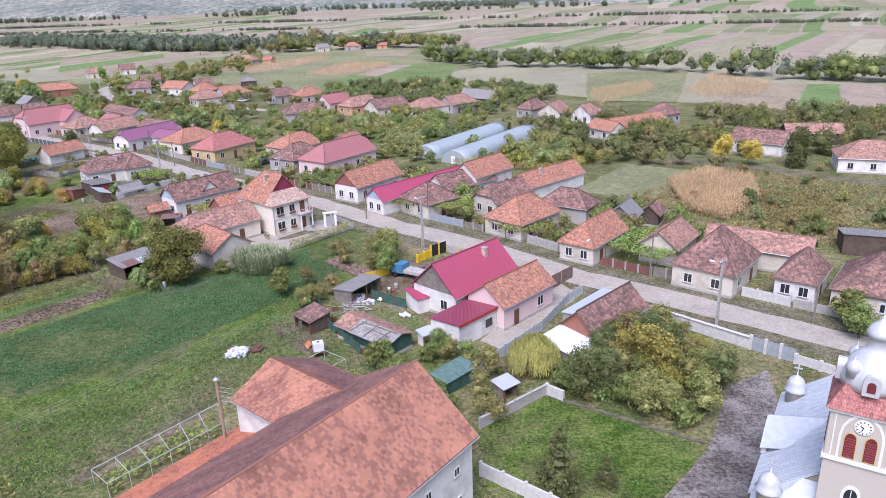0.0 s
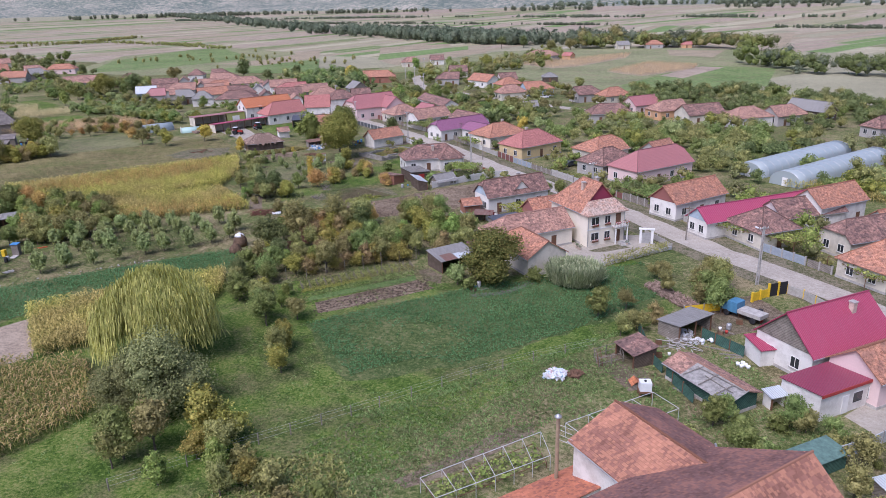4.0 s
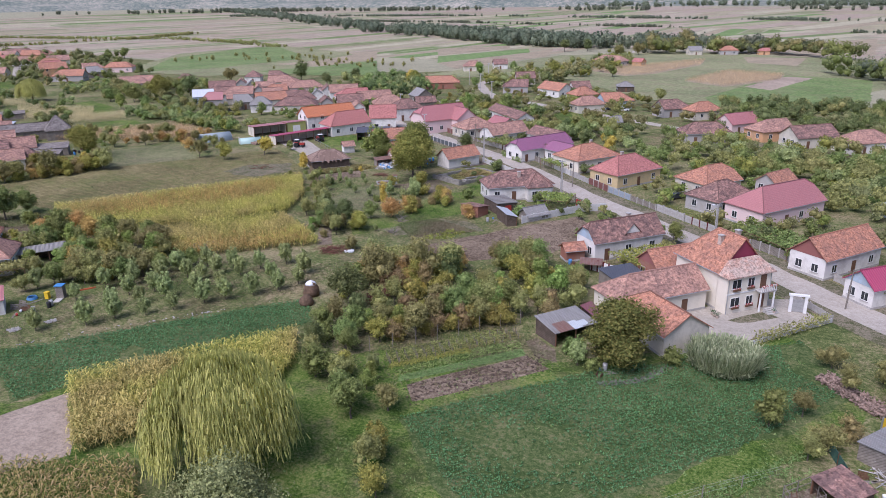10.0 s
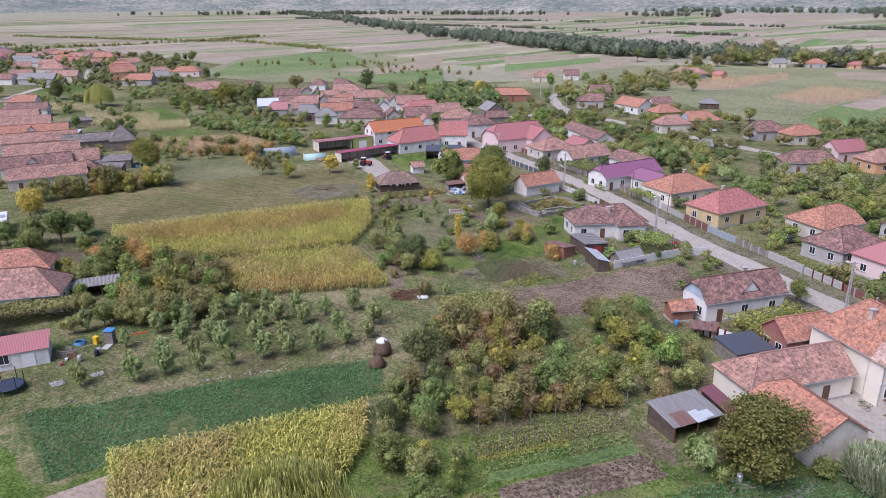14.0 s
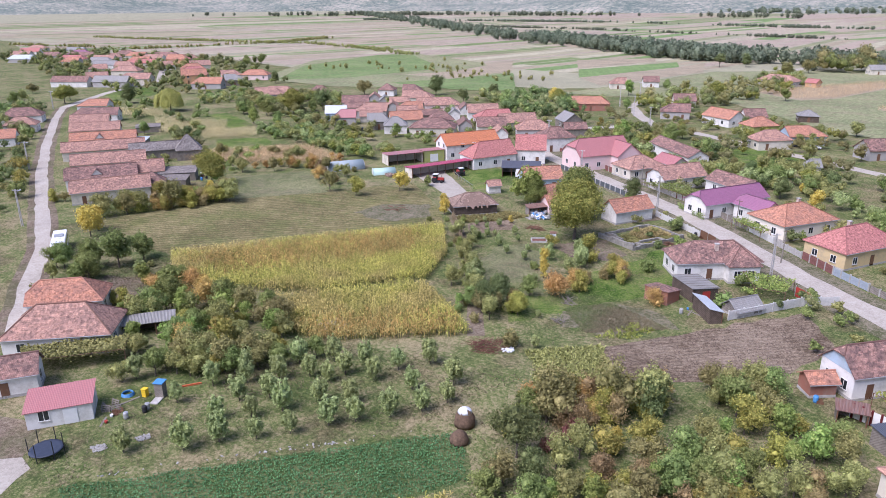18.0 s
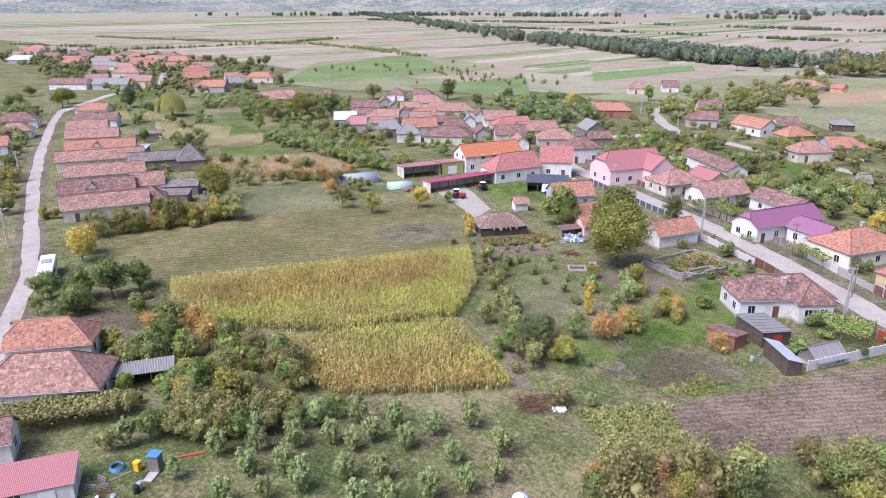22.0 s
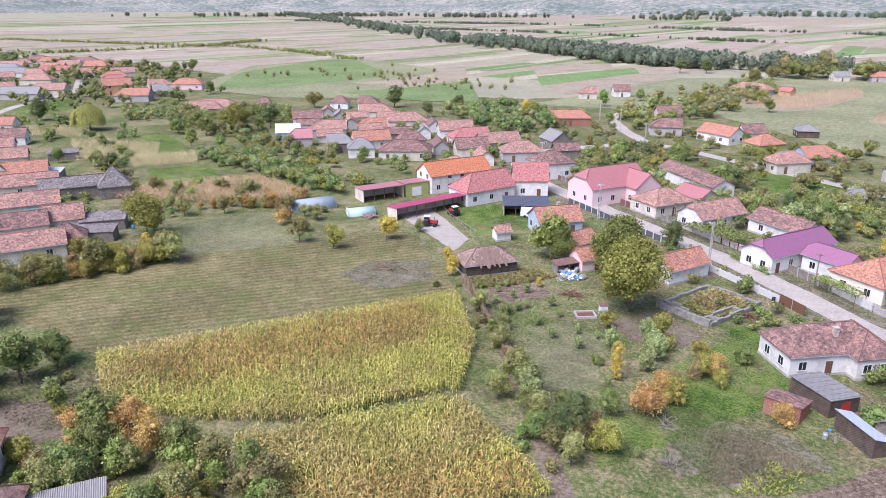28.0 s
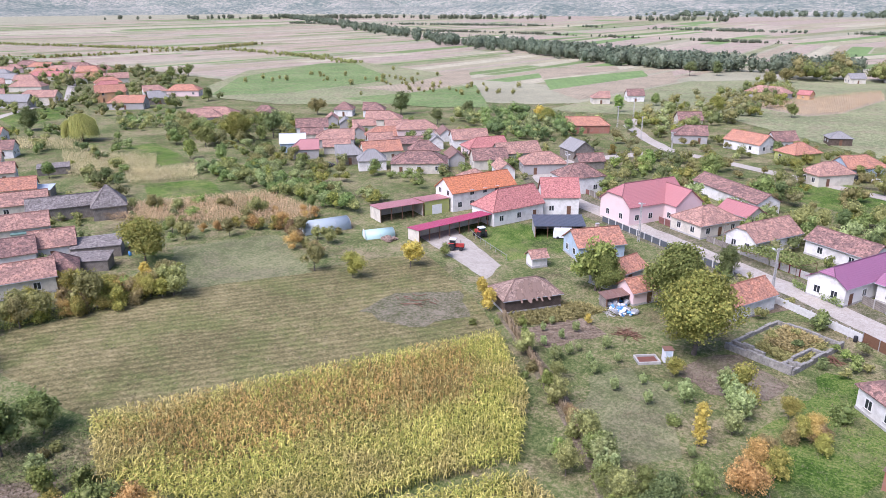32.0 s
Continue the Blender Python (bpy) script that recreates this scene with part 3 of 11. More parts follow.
def strips(cx, cy, rot, length, depth, wmin, wmax, z, seed):
    """A block of narrow curving fields side by side, with green baulks between; one mesh for each kind of tillage."""
    r = random.Random(seed)
    a = radians(rot)
    u, n = (math.cos(a), math.sin(a)), (-math.sin(a), math.cos(a))
    s, sets = -depth / 2, {}
    while s < depth / 2:
        w = r.uniform(wmin, wmax)
        cut = [-length / 2, *sorted(r.uniform(-0.4, 0.4) * length for _ in range(r.choice((0, 1, 1, 2)))), length / 2]
        for l0, l1 in zip(cut, cut[1:]):
            if r.random() < 0.1 or l1 - l0 < 15:
                continue
            k = r.randrange(len(PAL))
            bm = sets.setdefault(PAL[k].name, (bmesh.new(), PAL[k]))[0]
            g = min(w * 0.22, r.uniform(1.0, 4.0))
            row = []
            for q in range(7):
                l = l0 + (l1 - 3.0 - l0) * q / 6
                bend = 0.04 * length * math.cos(2.2 * l / length + cx)
                row.append([bm.verts.new((cx + u[0] * l + n[0] * (t + bend), cy + u[1] * l + n[1] * (t + bend), z)) for t in (s + r.uniform(0, 0.8), s + w - g)])
            for p, q in zip(row, row[1:]):
                bm.faces.new((p[0], q[0], q[1], p[1]))
        s += w
    for key in sorted(sets):
        bm, mat = sets[key]
        tagged(part("strip_fields", bm, mat, None), "narrow strip fields on the valley floor", "fields", kind="stuff")


for k, (cx, cy, rot, ln, dp, w0, w1) in enumerate((
        (-330, 620, 84, 260, 240, 9, 22), (-570, 600, 84, 330, 300, 10, 24), (-640, 900, 86, 420, 380, 12, 28), (-1000, 760, 78, 480, 520, 14, 34), (-1180, 1280, 88, 700, 700, 18, 46),
        (-240, 940, 84, 440, 400, 12, 28), (-500, 1420, 86, 620, 600, 18, 46), (70, 760, 66, 420, 380, 12, 28), (240, 520, 62, 280, 280, 10, 22), (440, 780, 62, 420, 440, 12, 28),
        (130, 1260, 70, 700, 700, 18, 46), (-1720, 1100, 88, 900, 760, 22, 54), (-1850, 2000, 90, 900, 960, 30, 80), (-800, 2120, 86, 800, 960, 30, 80), (120, 1900, 75, 640, 900, 30, 70), (760, 1400, 65, 800, 600, 24, 60),
        (430, 440, 62, 260, 260, 10, 22), (-880, 520, 70, 230, 320, 12, 26), (-1300, 700, 60, 380, 380, 16, 38))):
    strips(cx, cy, rot, ln, dp, w0, w1, 0.03 + 0.0047 * k, 100 + k)

sheet("plain", [(-2400, 560), (-900, 470), (-640, 450), (-420, 400), (-300, 385), (-240, 400), (-150, 480), (-60, 400), (0, 330), (60, 270), (120, 240), (400, 200), (1500, 300), (1500, 2600), (-2400, 2600)], 0.012, ROUGHG, "rough green valley pasture between the strips", 1.5, "field")

sheet("plain", [(-4400, 2604), (3500, 2604), (3500, 4800), (-4400, 4800)], 0.05, ROUGHG, "rough green valley floor below the hills", 0.5, "field")
sheet("plain", [(-4400, 700), (-2404, 560), (-2404, 2600), (-4400, 2600)], 0.05, ROUGHG, "rough green valley floor to the west", 0.5, "field")

# fields that can be told apart
sheet("field", [(98, 220), (140, 300), (151, 297), (112, 216)], 0.140, GREENF, "bright green winter crop strip", category="field")
sheet("field", [(112, 216), (151, 297), (166, 292), (124, 213)], 0.144, BROWNF, "brown tilled strip beside the green crop", category="field")
sheet("field", [(80, 243), (120, 312), (140, 302), (99, 226)], 0.148, TAN, "harvested corn stubble strip", category="field")
sheet("field", [(45, 270), (61, 365), (111, 365), (76, 262)], 0.152, PASTURE, "pale pasture behind the gardens", category="field")
sheet("field", [(-230, 380), (-200, 540), (-120, 600), (0, 560), (20, 440), (-40, 320), (-90, 330), (-150, 395)], 0.13, PASTURE, "green pasture behind the second street", category="field")
sheet("field", [(-69.8, 345), (-46, 449.5), (-3.7, 436), (-7.8, 356), (-41.3, 325), (-63, 320)], 0.152, MEADOWF, "green meadow beyond the second street", category="field")
sheet("field", [(-87.9, 403.5), (-73.6, 461.3), (-43.7, 448.8), (-44.8, 424.3), (-66.8, 385.3)], 0.156, TAN, "pale dry corn field", category="field")
sheet("field", [(-150, 441), (-126, 481), (-96, 530), (-93, 493), (-109, 434), (-121, 417)], 0.16, TAN, "brown corn field by the far lane", category="field")
sheet("field", [(-283.4, 507.5), (-247, 601.6), (-230.7, 561.5), (-257.6, 457.8)], 0.119, GREENF, "bright green winter crop beyond the village", category="field")
sheet("field", [(-320.8, 579.4), (-276.2, 632.4), (-262, 597), (-286.1, 512.6)], 0.1225, TAN, "stubble strip running to the tree belt", category="field")
sheet("field", [(-257.6, 457.8), (-230.7, 561.5), (-227.3, 607.5), (-204.6, 533.3), (-227.4, 424.5)], 0.126, TAN, "tan corn stubble strip", category="field")
sheet("field", [(-72.5, 691), (15.3, 801.8), (4.9, 601.8), (-36.8, 588.2)], 0.1235, TAN, "wide tan stubble field beyond the far lane", category="field")
sheet("field", [(-75.3, 562.2), (-36.3, 562.5), (-40.1, 505.4), (-68.5, 516.5)], 0.164, TAN, "small tan stubble field", category="field")
sheet("field", [(-449, 376), (-509, 469), (-495, 580), (-372, 520), (-300, 440), (-270, 385), (-353, 338), (-404, 341)], 0.168, PASTURE, "wide rough pasture beyond the village", category="field")
sheet("field", [(-412, 346), (-475, 427), (-503, 546), (-477, 559), (-396, 488), (-370, 455), (-383, 375)], 0.176, MEADOWF, "green meadow beyond the village", category="field")
sheet("field", [(-365, 415), (-349, 446), (-363, 549), (-316, 473), (-321, 408)], 0.182, TAN, "pale stubble between the green meadows", category="field")
sheet("field", [(-340, 371), (-321, 408), (-308, 461), (-255, 377), (-278, 365), (-306, 365)], 0.188, MEADOWF, "green meadow behind the second street", category="field")
sheet("field", [(-58.4, 390), (-42.5, 441), (-30, 438), (-46, 379)], 0.164, BROWNF, "bare tilled strip beside the corn", category="field")
sheet("field", [(-446.5, 247.6), (-442.4, 281), (-407, 259), (-400.6, 231.7)], 0.014, LAWN, "green garden meadow at the lane's end", category="field")

# nearer plots
sheet("meadow", [(-48, 22), (-110, 16), (-130, 40), (-122, 62), (-104, 60), (-94, 86), (-80, 84), (-64, 96), (-58, 84), (-60, 60), (-54, 42)], 0.004, LAWN, "rough green grass round the willow", 1.0, "meadow")
sheet("meadow", [(-62, 82), (-53, 95), (-27, 116), (-17, 103), (-21, 92), (-27, 84), (-34, 68), (-39, 53), (-55, 40), (-62, 60)], 0.006, LAWN, "lush green meadow beside the crop", category="meadow")
sheet("crop_plot", [(-63, 77), (-47, 96), (-25, 115), (-19, 103), (-30, 86), (-40, 73), (-50, 66)], 0.012, GREENM, "green plot of leafy fodder crop", 0.8, "field")
sheet("crop_plot", [(-119, 66), (-91, 99.5), (-85.5, 92), (-104, 60.5)], 0.012, GREENM, "narrow plot of leafy green crop", 0.6, "field")
sheet("tilled_plot", [(-65.6, 83.4), (-55.7, 96.2), (-51.9, 94.1), (-61.3, 82.4), (-63.2, 80.5)], 0.016, SOIL, "bare dug garden bed", 0.3, "soil")
sheet("tilled_plot", [(-103, 57), (-100, 65), (-89, 57), (-93, 51.5)], 0.016, BROWNF, "bare tilled plot beside the corn", 0.4, "soil")
sheet("ploughed_plot", [(-88, 127), (-67, 157), (-61, 146), (-65, 133), (-82, 119)], 0.016, SOIL, "freshly ploughed garden plot", 0.5, "soil")
sheet("meadow", [(-207, 116), (-198, 148), (-170, 186), (-151, 172), (-139, 158), (-172, 114)], 0.01, MOWN, "mown meadow with windrow marks", 0.6, "meadow")
sheet("meadow", [(-217, 163), (-204, 180), (-182, 166), (-197, 147)], 0.014, HAYP, "small green hay plot", 0.5, "meadow")
sheet("lawn", [(-171, 206), (-157, 217), (-143, 204), (-153, 190)], 0.016, LAWN, "neat mown back lawn", 0.1, "lawn")
sheet("field", [(-322.4, 226), (-319.1, 238.2), (-282.3, 223.5), (-285.1, 213.6)], 0.014, LAWN, "green garden plot beside the corn", 0.4, "field")
sheet("field", [(-269, 194.8), (-257.9, 208.4), (-239.2, 198), (-254.2, 185.8)], 0.014, LAWN, "plot of leafy vegetables", 0.4, "field")
sheet("trodden_strip", [(-37.3, 52.5), (-33, 59.3), (-31.1, 63.3), (-28.4, 65.7), (-27.8, 63.9), (-29.7, 60.5), (-33, 55.2), (-35.8, 51.8)], 0.014, EARTH, "bare trodden earth beside the vine frame", 0.3, "soil")
sheet("garden_bed", [(-67.4, 84.9), (-56.8, 97.6), (-55.7, 96.2), (-66.9, 83.6)], 0.018, GREENF, "narrow bright green garden bed", 0.1, "soil")
sheet("garden_path", [(-57.2, 99.7), (-56.1, 101.3), (-53, 99.4), (-51.6, 96), (-54.8, 96.6)], 0.022, EARTH, "bare trodden earth before the plank shed", 0.3, "soil")
sheet("meadow", [(-107.5, 135.5), (-100.5, 143.7), (-103, 152), (-100.8, 156), (-96, 172), (-90, 172), (-86, 158), (-89.1, 150), (-92, 144), (-97.8, 134), (-103, 127)], 0.012, LAWN, "lush green grass beside the cottage yard", 1.2, "meadow")
sheet("meadow", [(-97.8, 135), (-92.1, 143.2), (-84.5, 142.9), (-81, 139.6), (-90, 130.8), (-95.4, 129.8)], 0.016, VERGE, "dry weedy garden plot", 0.9, "meadow")
sheet("meadow", [(-122.2, 143.9), (-124, 155), (-119.4, 160), (-111.4, 154.8), (-108.5, 143), (-115.1, 137.1)], 0.016, HAYP, "patch of short grey green grass", 1.4, "meadow")
sheet("yard", [(-116, 163.5), (-107.3, 171.8), (-100.5, 165.6), (-101.9, 160.4), (-109.1, 158)], 0.018, EARTH, "bare brown earth under the walnut tree", 0.9, "soil")
sheet("meadow", [(-163.7, 156.3), (-162.8, 165.4), (-153.7, 172.3), (-146.6, 163.5), (-153.1, 155.6)], 0.018, VERGE, "trodden bare corner of the mown meadow", 0.9, "meadow")
sheet("tilled_plot", [(-137, 164.4), (-131.8, 172.3), (-125.8, 168.7), (-132.1, 159.6)], 0.016, SOIL, "rough dug bed before the hay barn", 0.6, "soil")
sheet("meadow", [(-172, 101), (-164, 105), (-156, 102), (-160, 96), (-168, 96)], 0.014, EARTH, "bare ground between the bushes", 1.0, "soil")
sheet("field", [(20.6, 144.2), (37.5, 168.2), (50.6, 158.2), (36.3, 137.6)], 0.02, PASTURE, "pale green cabbage plot with bare patches", 0.6, "field")
sheet("field", [(58, 140.6), (70.7, 137.3), (64.1, 118), (54.2, 112.8), (48.7, 117.6)], 0.02, HAYP, "overgrown plot of dry weeds", 1.2, "field")
sheet("lawn", [(-123, 275), (-105.4, 294), (-84, 281), (-78, 268), (-95, 256)], 0.014, LAWN, "green garden lawn between the streets", 0.6, "lawn")
sheet("lawn", [(-30, 205), (-10, 222), (4, 216), (-12, 190)], 0.014, LAWN, "green garden grass beside the greenhouses", 0.6, "lawn")
sheet("yard", [(-182, 198), (-174, 204), (-153, 187), (-152, 179)], 0.018, CONC, "bare concrete and gravel farm yard", 0.3, "yard")
sheet("yard", [(-32, 111.5), (-23.2, 122.8), (-27, 129), (-34, 126), (-40, 118), (-37, 112)], 0.02, CONC, "concrete yard of the big house", 0.1, "yard")
sheet("yard", [(-12, 92), (-17, 100), (-9, 107), (-3, 100)], 0.014, EARTH, "trampled earth farmyard", 0.4, "yard")
sheet("yard", [(0, 78), (8, 90), (12, 95), (14, 91), (3, 75)], 0.018, CONC, "long concrete driveway beside the pink house", 0.2, "yard")
sheet("lawn", [(-1, 60), (6, 65.5), (20, 56), (13, 48), (0, 51)], 0.012, LAWN, "fenced churchyard lawn", 0.2, "lawn")
sheet("yard", [(20, 56), (26, 67), (31, 70), (29, 62), (18, 45), (12, 47)], 0.014, COBBLE, "cobbled church path", 0.2, "paving")
sheet("yard", [(-112, 199), (-100, 196), (-108, 186)], 0.012, EARTH, "bare yard beside the outbuilding", 0.3, "yard")

MAIN = [(70, 48), (44.5, 74.5), (28, 87.5), (15, 97.5), (2.5, 110.5), (-14, 123.8), (-32, 141), (-45, 151.5), (-71, 172.5), (-90, 190), (-105, 202.5), (-128, 218), (-155, 236), (-166, 245), (-176, 258), (-178, 280), (-160, 305), (-152, 312)]
ribbon("road_verge", MAIN, 11.5, 0.008, VERGE, "dusty grass verges of the village street", "verge")
ribbon("road", MAIN, 5.6, 0.022, ROAD, "worn pale asphalt village street", "road")
LANE = [(-160, 80), (-178, 90), (-197, 101.5), (-228, 115.5), (-265, 132.5), (-310, 155), (-368, 186), (-400, 205)]
ribbon("road_verge", LANE, 6.0, 0.009, EARTH, "dusty verges of the side lane", "verge")
ribbon("road", LANE, 3.0, 0.024, ROAD, "narrow pale concrete lane", "road")
BACK = [(-60, 262), (-100, 285), (-142, 309), (-152, 312), (-167, 333), (-181, 358), (-183, 380), (-180, 410), (-172, 460), (-160, 540), (-150, 700), (-120, 1000)]
ribbon("road", BACK, 4.6, 0.02, ROAD, "curving pale lane out of the village", "road")
BACK2 = [(-60, 262), (-30, 240), (30, 190), (60, 165), (100, 130)]
ribbon("road", BACK2, 4.0, 0.02, VERGE, "dirt lane of the second street", "road")
ribbon("road", [(-400, 205), (-440, 250), (-470, 300), (-560, 360), (-640, 420)], 4.6, 0.02, ROAD, "far village lane", "road")
ribbon("path", [(-143, 168), (-121, 143), (-104, 120)], 2.4, 0.02, EARTH, "trodden earth path beside the fence", "path")

# ---- houses ----
FOOT = []


def taken(p, margin):
    p = np.asarray(p)
    bad = np.zeros(len(p), bool)
    for x, y, l, w, c, s in FOOT:
        d = p - (x, y)
        bad |= (abs(d[:, 0] * c + d[:, 1] * s) < l / 2 + margin) & (abs(-d[:, 0] * s + d[:, 1] * c) < w / 2 + margin)
    for line, half in ((MAIN, 4.2), (LANE, 3.2), (BACK, 3.4), (BACK2, 3.0)):
        for a, b in zip(line, line[1:]):
            a, b = np.array(a), np.array(b)
            t = np.clip(((p - a) @ (b - a)) / ((b - a) @ (b - a)), 0, 1)
            bad |= np.hypot(*(p - a - t[:, None] * (b - a)).T) < half + margin * 0.5
    return bad


def uv_face(bm, face, lay):
    n = face.normal
    side = Vector((0, 0, 1)).cross(n)
    side = side.normalized() if side.length > 1e-3 else Vector((1, 0, 0))
    up = n.cross(side)
    for lp in face.loops:
        lp[lay].uv = (lp.vert.co @ side, lp.vert.co @ up)


def slab(bm, polys, thick):
    """Roof planes (corner lists, seen from above) made into one closed slab."""
    verts, top = {}, []

    def v(p, low):
        key = (round(p[0], 3), round(p[1], 3), round(p[2], 3), low)
        if key not in verts:
            verts[key] = bm.verts.new((p[0], p[1], p[2] - (thick if low else 0)))
        return verts[key]

    edges = {}
    for poly in polys:
        clean = [p for i, p in enumerate(poly) if (Vector(p) - Vector(poly[i - 1])).length > 1e-3]
        if len(clean) < 3:
            continue
        top.append(bm.faces.new([v(p, 0) for p in clean]))
        bm.faces.new([v(p, 1) for p in clean][::-1])
        for a, b in zip(clean, clean[1:] + clean[:1]):
            ka, kb = tuple(round(c, 3) for c in a), tuple(round(c, 3) for c in b)
            if (kb, ka) in edges:
                edges.pop((kb, ka))
            else:
                edges[(ka, kb)] = (a, b)
    for a, b in edges.values():
        bm.faces.new((v(a, 0), v(a, 1), v(b, 1), v(b, 0)))
    bm.normal_update()
    lay = bm.loops.layers.uv.new("UVMap")
    for f in bm.faces:
        uv_face(bm, f, lay)
    return bm


def window_meshes(w, h):
    bm = bmesh.new()
    f = 0.07
    for a in ((-w / 2, -0.04, 0, w / 2, 0.05, f), (-w / 2, -0.04, h - f, w / 2, 0.05, h), (-w / 2, -0.04, f, -w / 2 + f, 0.05, h - f), (w / 2 - f, -0.04, f, w / 2, 0.05, h - f), (-0.03, -0.03, f, 0.03, 0.04, h - f)):
        box(bm, *a)
    fr = bpy.data.meshes.new("window")
    bm.to_mesh(fr)
    fr.materials.append(WHITE)
    bm2 = boxed(-w / 2 + f, -0.02, f, w / 2 - f, 0.02, h - f)
    pn = bpy.data.meshes.new("pane")
    bm2.to_mesh(pn)
    pn.materials.append(GLASS)
    bm3 = boxed(-w / 2 - 0.1, -0.02, -0.07, w / 2 + 0.1, 0.14, 0)
    sl = bpy.data.meshes.new("sill")
    bm3.to_mesh(sl)
    sl.materials.append(CEMENT)
    return fr, pn, sl


WIN = {"n": window_meshes(1.2, 1.35), "s": window_meshes(0.7, 0.8), "b": window_meshes(1.6, 1.4)}


def window(parent, x, y, z, turn, size="n", sill=True):
    """A framed window whose outer side faces local +y turned by turn."""
    fr, pn, sl = WIN[size]
    w = part_of("window", fr, None, parent, m=pose(x, y, z, 0, 0, turn))
    part_of("pane", pn, None, w)
    if sill and parent.matrix_basis.translation.y < 190:
        part_of("sill", sl, None, w)
    return w


DOORM = bpy.data.meshes.new("door")
_b = boxed(-0.48, -0.04, 0, 0.48, 0.05, 2.05)
_b.to_mesh(DOORM)
DOORM.materials.append(WOODP)


def house(label, x, y, L, W, rot, eave, ridge, roof, wall, hips=(0, 0), chim=(), wins=2, over=0.35, name="house", category="house", gable="", doors=1, seed=0, sides="NSEW"):
    """A walled house with a pitched roof. hips: 0 gable, 1 full hip, between: half hip, at the two ends of the ridge. wins: 0 none, 1 few, 2 usual."""
    FOOT.append((x, y, L, W, math.cos(radians(rot)), math.sin(radians(rot))))
    rnd = random.Random(int(abs(x * 13 + y * 7)) + seed)
    top = thing(name, label, category, pose(x, y, 0, 0, 0, rot))
    rise, hl, hw = ridge - eave, L / 2, W / 2
    cuts = []
    for sgn, f in ((-1, hips[0]), (1, hips[1])):
        inset = f * min(hw, hl * 0.95)
        cuts.append((sgn * hl, f * hw, ridge - f * rise, sgn * (hl - inset)))
    (xa, ya, za, ra), (xb, yb, zb, rb) = cuts
    south = [(xa, -hw, eave), (xb, -hw, eave), (xb, -yb, zb), (rb, 0, ridge), (ra, 0, ridge), (xa, -ya, za)]
    north = [(xb, hw, eave), (xa, hw, eave), (xa, ya, za), (ra, 0, ridge), (rb, 0, ridge), (xb, yb, zb)]

    def tidy(poly):
        out = []
        for p in poly:
            if not out or (Vector(p) - Vector(out[-1])).length > 1e-3:
                out.append(p)
        if (Vector(out[0]) - Vector(out[-1])).length < 1e-3:
            out.pop()
        return out

    polys = [tidy(south), tidy(north)]
    if hips[1]:
        polys.append([(xb, -yb, zb), (xb, yb, zb), (rb, 0, ridge)])
    if hips[0]:
        polys.append([(xa, ya, za), (xa, -ya, za), (ra, 0, ridge)])
    part("roof", slab(bmesh.new(), polys, 0.14), ROOFS[roof][0], top, ROOFS[roof][1] + " roof")
    # ridge cap
    bm = bmesh.new()
    tube(bm, (ra - 0.02, 0, ridge + 0.02), (rb + 0.02, 0, ridge + 0.02), 0.11, 0.11, 6)
    for (cx, cy, cz, cr), f in zip(cuts, hips):
        if f:
            for sy in (-1, 1):
                tube(bm, (cr, 0, ridge + 0.01), (cx, sy * cy, cz + 0.02), 0.09, 0.09, 5)
    part("ridge_cap", bm, ROOFS[roof][0], top)
    # walls
    wl, ww = hl - over, hw - over
    slope = lambda yy: ridge - abs(yy) / hw * rise - 0.15
    bm = bmesh.new()
    rings = []
    for sgn, (cx, cy, cz, cr) in ((-1, cuts[0]), (1, cuts[1])):
        yc = min(ww, cy + 0.001)
        zc = slope(yc) if cy > 0.01 else slope(0)
        prof = [(-ww, 0), (ww, 0), (ww, slope(ww)), (yc, zc), (-yc, zc), (-ww, slope(ww))]
        if cy <= 0.01:
            prof = [(-ww, 0), (ww, 0), (ww, slope(ww)), (0.01, zc), (-0.01, zc), (-ww, slope(ww))]
        if yc >= ww - 0.01:
            prof[3], prof[4] = (ww - 0.02, slope(ww)), (-ww + 0.02, slope(ww))
        rings.append([bm.verts.new((sgn * wl, a, b)) for a, b in prof])
    a, b = rings
    ends = [bm.faces.new(a[::-1]), bm.faces.new(b)]
    for i in (0, 1, 2, 3, 4, 5):
        bm.faces.new((a[i], a[(i + 1) % 6], b[(i + 1) % 6], b[i]))
    bmesh.ops.recalc_face_normals(bm, faces=bm.faces[:])
    part("wall", bm, WALLS[wall][0], top, WALLS[wall][1] + " walls")
    if math.hypot(x + 50, y - 40) < 210:
        part("plinth", boxed(-wl - 0.05, -ww - 0.05, 0, wl + 0.05, ww + 0.05, 0.35), CEMENT, top)
    if gable:
        for sgn, (cx, cy, cz, cr) in ((-1, cuts[0]), (1, cuts[1])):
            if cy < hw * 0.6:
                bm = bmesh.new()
                yc, zt = max(0.02, cy), slope(max(0.02, cy))
                v = [bm.verts.new((sgn * (wl + dx), yy, zz)) for dx in (0.003, 0.05) for yy, zz in ((-ww - 0.05, slope(ww)), (ww + 0.05, slope(ww)), (yc, zt), (-yc, zt))]
                for fc in ((0, 1, 2, 3), (4, 5, 6, 7), (0, 1, 5, 4), (1, 2, 6, 5), (2, 3, 7, 6), (3, 0, 4, 7)):
                    bm.faces.new([v[i] for i in fc])
                bmesh.ops.recalc_face_normals(bm, faces=bm.faces[:])
                part("gable_cladding", bm, (WALLS.get(gable) or ROOFS.get(gable))[0], top)
    # gutters along both eaves
    far = math.hypot(x + 50, y - 40) > 210
    for sy in () if far else (-1, 1):
        part("gutter", tubed((-hl, sy * (hw + 0.05), eave - 0.1), (hl, sy * (hw + 0.05), eave - 0.1), 0.06, 0.06, 5), STEEL, top)
